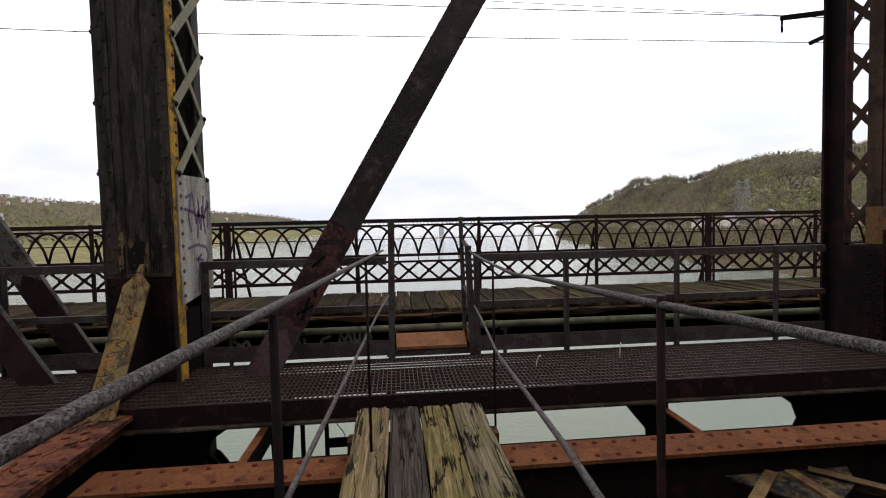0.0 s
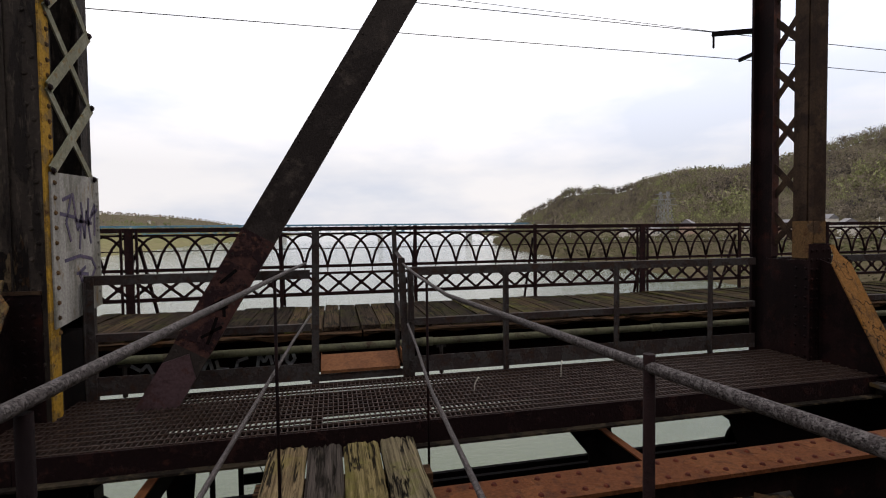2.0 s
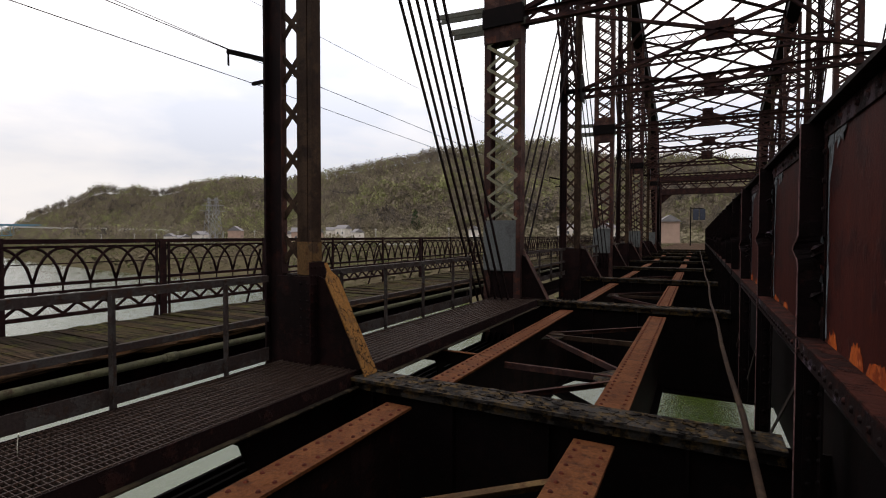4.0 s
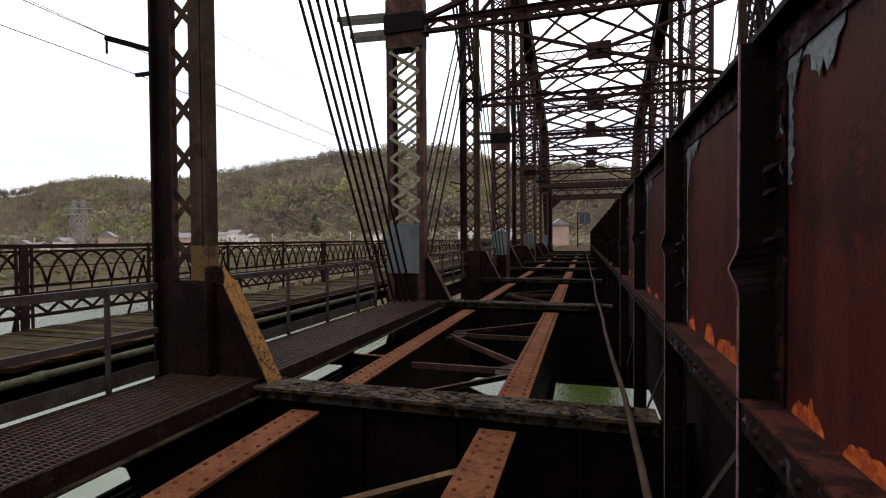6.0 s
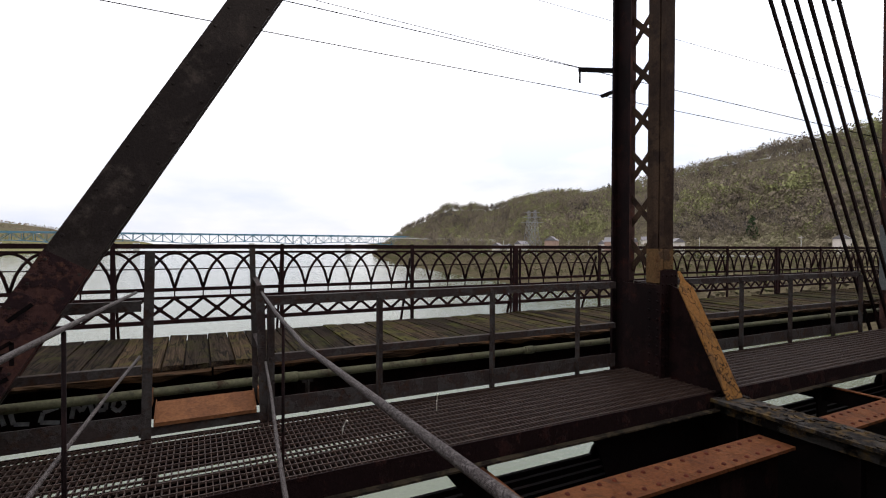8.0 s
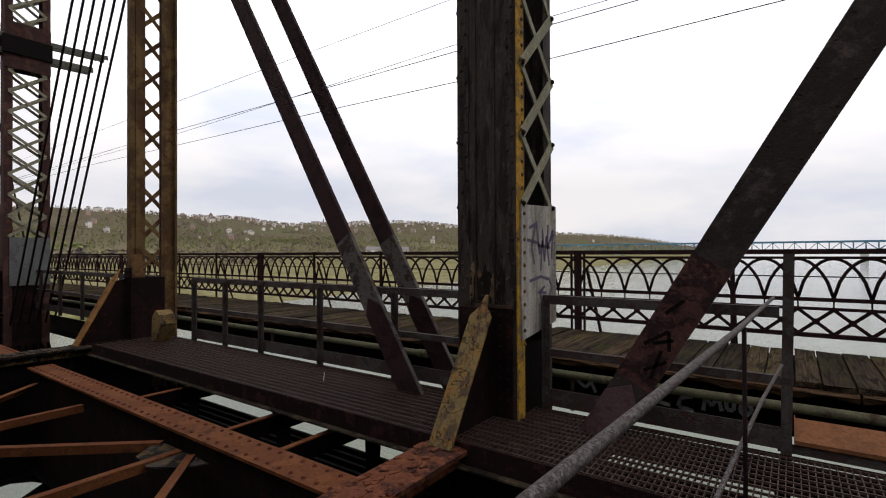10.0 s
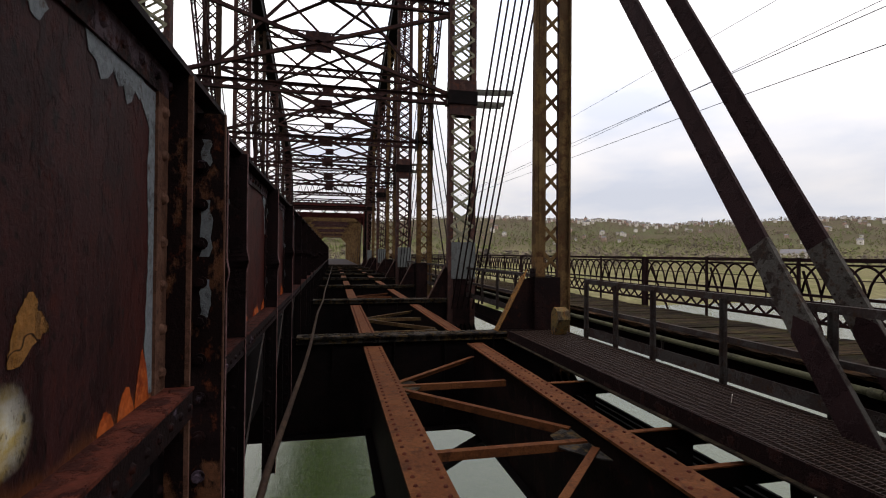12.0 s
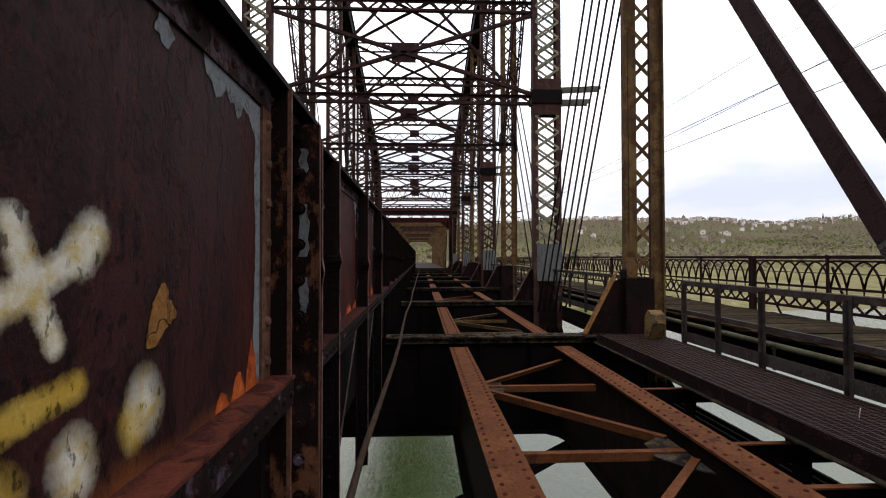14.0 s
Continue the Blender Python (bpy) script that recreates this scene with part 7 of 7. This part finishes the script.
def near_fence():
    """The tall end panel beside the planks, with spray marks on it."""
    xa, xb, z1 = -1.74, 0.66, 2.29
    t = thing("plate_fence_end", ((xa + xb) / 2, FY, -0.6), "dark rusted end panel with white and yellow spray marks", "fence", "plate fence")
    part("panel", box(B(), xa, xb, FY - 0.012, FY, FZ0, z1 - 0.01), M_SPRAYED, t)
    bm = box(B(), xa - 0.10, xb, FY - 0.09, FY + 0.10, z1 - 0.012, z1 + 0.014)
    leg = box(B(), xa, xb, FY + 0.001, FY + 0.013, z1 - 0.13, z1 - 0.0125)
    rivets(leg, [(x, FY + 0.013, z1 - 0.07) for x in steps(xa + 0.1, xb - 0.08, 0.155)], (0, 1, 0), 0.026, 10)
    part("flange_angle", leg, M_GREYPEEL, t, "peeling grey angle below the flange")
    rivets(bm, [(x, FY + 0.05, z1 + 0.014) for x in steps(xa + 0.1, xb - 0.08, 0.155)], (0, 0, 1), 0.022, 10)
    part("top_flange", bm, M_STEEL, t, "dark riveted top flange")
    part("ledge", box(B(), -1.17, xb, FY - 0.02, FY + 0.13, FZ0 - 0.014, FZ0), M_LEDGE, t, "rusty flaking ledge")
    bm = box(B(), -1.15, xb, FY + 0.117, FY + 0.128, FZ0 - 0.13, FZ0 - 0.015)
    rivets(bm, [(x, FY + 0.128, FZ0 - 0.075) for x in steps(-1.1, xb - 0.06, 0.12)], (0, 1, 0), 0.019, 10)
    part("bottom_angle", bm, M_FLAKEBLACK, t, "black and blue-grey flaking bottom angle")
    # the end post: a riveted angle on the panel, its leg facing out, then a bolted plate
    st = part("stiffener_angle", box(B(), -1.158, -1.034, FY + 0.001, FY + 0.014, FZ0 + 0.002, z1 - 0.131), M_TAN, t, "tan painted riveted angle")
    for z in steps(FZ0 + 0.08, z1 - 0.2, 0.185):
        part("rivet", rivets(B(), [(-1.105, FY + 0.014, z)], (0, 1, 0), 0.027, 10), M_TAN, st)
    st = part("stiffener", box(B(), -1.172, -1.159, FY + 0.001, FY + 0.092, -0.9, z1 - 0.014), M_PEEL, t, "ochre and black peeling outstanding leg")
    part("edge_bar", box(B(), -1.176, -1.157, FY + 0.0925, FY + 0.112, -0.9, z1 - 0.014), M_TAN, st, "pale worn edge of the leg")
    # lower length of the angle, its shade under the ledge put into the colour
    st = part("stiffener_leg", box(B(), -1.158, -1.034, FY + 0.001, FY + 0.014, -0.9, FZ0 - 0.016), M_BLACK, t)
    for z in steps(-0.8, FZ0 - 0.1, 0.16):
        part("rivet", rivets(B(), [(-1.105, FY + 0.014, z)], (0, 1, 0), 0.024, 10), M_STEEL, st)
    st = part("stiffener", box(B(), -1.612, -1.600, FY + 0.001, FY + 0.152, -0.9, z1 - 0.06), M_PEEL, t, "ochre and black peeling bolted plate")
    part("edge_bar", box(B(), -1.615, -1.597, FY + 0.1525, FY + 0.160, -0.9, z1 - 0.06), M_TAN, st, "pale worn edge of the plate")
    for k, z in enumerate(steps(-0.7, z1 - 0.14, 0.21)):
        part("bolt", rod(rod(B(), (-1.600, FY + 0.045, z), (-1.590, FY + 0.045, z), 0.034, 10), (-1.590, FY + 0.045, z), (-1.560, FY + 0.045, z), 0.021, 6), M_FLAKEBLACK if k % 2 else M_STEEL, st)
    for z, h in ((1.25, 0.10), (1.62, 0.15), (2.02, 0.07)):
        pts = [(-1.5985, FY + 0.035 + 0.035 * abs(noise.noise((z, i * 0.7, 2))) + (0.0 if i < 7 else 0.045), z - h + 2 * h * (i if i < 7 else 13 - i) / 6) for i in range(14)]
        part("paint_flake", plate(B(), pts, (-0.0010, 0, 0)), M_GREYPAINT, st, "flake of pale grey paint")
    box_x = -1.66
    bm = box(B(), box_x - 0.075, box_x + 0.04, FY + 0.001, FY + 0.012, -0.9, z1 - 0.131)
    rivets(bm, [(box_x - 0.02, FY + 0.012, z) for z in steps(-0.8, z1 - 0.2, 0.16)], (0, 1, 0), 0.022, 10)
    part("stiffener_angle", bm, M_SCALE, t, "black scaling riveted angle")
    rng = random.Random(12)
    # ragged pale strip beside the first stiffener, and under the flange
    pts = [(-1.032, FY + 0.0015, FZ0 + 0.02), (-1.032, FY + 0.0015, z1 - 0.14)]
    for i in range(30, -1, -1):
        z = FZ0 + 0.02 + (z1 - 0.16 - FZ0) * i / 30
        pts.append((-0.965 + 0.03 * noise.noise((z * 3, 0, 0)) + rng.uniform(-0.006, 0.006) + (0.16 * (i - 26) / 4 if i > 26 else 0), FY + 0.0015, z))
    part("paint_flake", plate(B(), pts, (0, 0.0012, 0)), M_GREYPAINT, t, "ragged strip of pale grey paint")
    jag = [(-0.45, 0.0), (-0.47, 0.06), (-0.52, 0.075), (-0.55, 0.12), (-0.60, 0.10), (-0.64, 0.06), (-0.68, 0.10), (-0.72, 0.085), (-0.75, 0.14), (-0.79, 0.12), (-0.82, 0.07), (-0.86, 0.09), (-0.90, 0.06), (-0.90, 0.0)]
    part("paint_flake", plate(B(), [(u, FY + 0.0016, z1 - 0.131 - v) for u, v in jag], (0, 0.0014, 0)), M_GREYPAINT, t, "jagged sheet of pale grey paint below the flange")
    for cx, cz, rx, rz in ((-0.20, z1 - 0.17, 0.05, 0.05),):
        part("paint_flake", plate(B(), blob(cx, cz, rx, rz, rng, 16, 0.35, FY + 0.0015), (0, 0.0012, 0)), M_GREYPAINT, t, "flake of pale grey paint")
    for cx, w, h in ((-0.93, 0.07, 0.20), (-0.78, 0.07, 0.10), (-0.62, 0.06, 0.06)):
        pts = [(cx - w, FY + 0.0018, FZ0 + 0.002)] + [(cx - w + 2 * w * i / 10, FY + 0.0018, FZ0 + 0.012 + h * (1 - (i / 5 - 1) ** 2) * rng.uniform(0.8, 1.1)) for i in range(11)] + [(cx + w, FY + 0.0018, FZ0 + 0.002)]
        part("rust_bloom", plate(B(), pts, (0, 0.0012, 0)), M_ORANGE, t, "bright orange rust bloom")
    rough_edge = random.Random(31)
    core = [(-0.010, 0.080), (-0.03, 0.055), (-0.04, 0.025), (-0.075, 0.0), (-0.085, -0.03), (-0.05, -0.045), (-0.02, -0.06), (0.03, -0.095), (0.075, -0.10), (0.07, -0.05), (0.06, -0.01), (0.045, 0.02), (0.03, 0.040), (0.015, 0.065)]
    pts = []
    for (a, b), (c, d) in zip(core, core[1:] + core[:1]):
        for u in (0.0, 0.33, 0.66):
            pts.append((-0.198 + a + (c - a) * u + rough_edge.uniform(-0.006, 0.006), FY + 0.0018, 1.318 + b + (d - b) * u + rough_edge.uniform(-0.006, 0.006)))
    part("rust_bloom", plate(B(), pts, (0, 0.0012, 0)), M_KNEE, t, "small patch of bare ochre primer")


near_fence()


# conduit tube lying on the floor beams beside the fence
bm = tube(B(), [(x, 0.53 + 0.06 * noise.noise((x * 0.25, 0, 0)) + 0.004 * abs(x), ZBEAM + 0.035 + 0.01 * noise.noise((x * 0.4, 3, 0))) for x in steps(px(-8), px(8), 1.4)], 0.024, 10)
solo("conduit", bm, M_BROWN, (0, 0.53, ZBEAM), "long rusty conduit tube lying across the floor beams", "pipe")


# a fallen piece of fascia leaning on the post beside the walkway
bm = plate(B(), [(-6.70, 4.60, 0.128), (-6.56, 4.60, 0.128), (-6.40, 4.60, 0.40), (-6.44, 4.60, 0.54), (-6.58, 4.60, 0.60), (-6.68, 4.60, 0.50)], (0, 0.22, 0))
solo("bent_plate", bm, M_KNEE_GREY, (-6.6, 4.7, 0.128), "bent yellowish steel plate standing against the post foot", "plate")

t = thing("pipe_hanger", (0.42, 5.6, -1.4), "thin black hanger frame below the sidewalk edge", "hanger")
for x in (0.30, 0.55):
    part("upright", box(B(), x - 0.022, x + 0.022, 5.60, 5.625, -1.40, -0.451), M_BLACK, t)
part("crossbar", box(B(), 0.56, 0.92, 5.626, 5.65, -0.98, -0.88), M_BLACK, t)
part("wire", tube(B(), [(0.62, 5.61, -0.62), (0.66, 5.61, -0.72), (0.72, 5.61, -0.80), (0.76, 5.61, -0.90)], 0.005, 5), M_BLACK, t)

# dry stalks caught in the grating
for k, (x, y, h, lean) in enumerate(((2.52, 4.50, 0.11, 0.03), (3.37, 4.69, 0.14, 0.0), (-2.7, 4.55, 0.09, 0.04))):
    bm = tube(B(), [(x, y, GZ - 0.02), (x + lean * 0.3, y, GZ + h * 0.5), (x + lean, y - 0.02, GZ + h), (x + lean * 1.3, y - 0.03, GZ + h * 0.95)], 0.0036, 5)
    solo("dry_stalk", bm, M_STRAW, (x, y, GZ), "pale dry plant stalk caught in the grating", "plant stalk", "dry stalks")


# ---------------------------------------------------------------- wires on brackets
def wires():
    for n in (1, 3, 5, 7, -3, -5, -7):
        x = px(n)
        t = thing("wire_bracket", (x - 0.07, 5.27, 3.53), "small dark steel wire bracket on a truss post", "bracket", "wire brackets")
        part("arm", bar(B(), (x - 0.04, 5.26, 3.53), (x - 0.30, 5.58, 3.60), 0.045, 0.045), M_BLACK, t)
        part("insulator", rod(B(), (x - 0.29, 5.57, 3.44), (x - 0.29, 5.57, 3.62), 0.011, 8), M_BLACK, t)
        part("nub", bar(B(), (x - 0.04, 5.26, 3.29), (x - 0.08, 5.43, 3.27), 0.035, 0.035), M_BLACK, t)
    low = [(-60, 3.75), (-11.7, 3.49), (-7.6, 3.41), (-3.8, 3.345), (-1.5, 3.285), (px(1), 3.28), (40, 2.87)]
    top = [(-60, 3.85), (-7.8, 3.76), (-1.7, 3.69), (2.0, 3.65), (px(1), 3.62), (40, 3.22)]
    mate = [(-60, 3.86), (-7.8, 3.70), (-4.0, 3.74), (-1.7, 3.78), (2.0, 3.74), (px(1), 3.63), (40, 3.20)]
    high = [(-60, 4.46), (60, 4.46)]
    for heights, y, r in ((low, 5.43, 0.0042), (top, 5.58, 0.0046), (mate, 5.60, 0.0034), (high, 5.85, 0.0034)):
        pts = [(x, y, lerp_table(heights, x)) for x in steps(px(-7), px(7), 0.45)]
        solo("overhead_wire", tube(B(), pts, r, 5), M_BLACK, (0, y, heights[4][1] if len(heights) > 4 else heights[0][1]), "thin dark overhead wire along the truss", "wire", "overhead wires")


wires()


# ---------------------------------------------------------------- sidewalk boards
def boards():
    verts, faces = [], []
    floor_ob = thing("sidewalk_floor", (0, (DY0 + DY1) / 2, DZ - 0.045), "grey weathered mossy sidewalk boards with gaps", "floor", kind="structure")
    rng = random.Random(9)
    me = {}
    for w in (0.17, 0.185, 0.20):
        for v in range(3):
            bm = box(B(), -w / 2 + 0.007, w / 2 - 0.007, -0.75, 0.75, 0, 0.045)
            for vert in bm.verts:
                vert.co.x += rng.uniform(-0.004, 0.004)
                vert.co.y += rng.uniform(-0.03, 0.03)
                if vert.co.z > 0.02:
                    vert.co.z += rng.uniform(-0.007, 0.004)
            for moss in (False, True):
                m = bpy.data.meshes.new("board")
                bm.to_mesh(m)
                m.materials.append(M_DECK_MOSS if moss else M_DECK)
                me[(w, v, moss)] = m
            bm.free()
    x = px(-9)
    far = B()
    while x < px(9):
        w = rng.choice((0.17, 0.185, 0.20))
        x += w
        if -16 < x - w / 2 < 26:
            ob = new("board", me[(w, rng.randrange(3), x > 2.6 and rng.random() < 0.5)])
            ob.parent = floor_ob
            ob.location = (x - w / 2, rng.uniform(-0.03, 0.03), rng.uniform(-0.008, 0.006))
        else:
            box(far, x - w + 0.005, x - 0.005, DY0 + rng.uniform(-0.02, 0.02), DY1, DZ - 0.045, DZ + rng.uniform(-0.005, 0.005))
    ob = part("far_boards", far, M_DECK, floor_ob, kind="stuff")


boards()
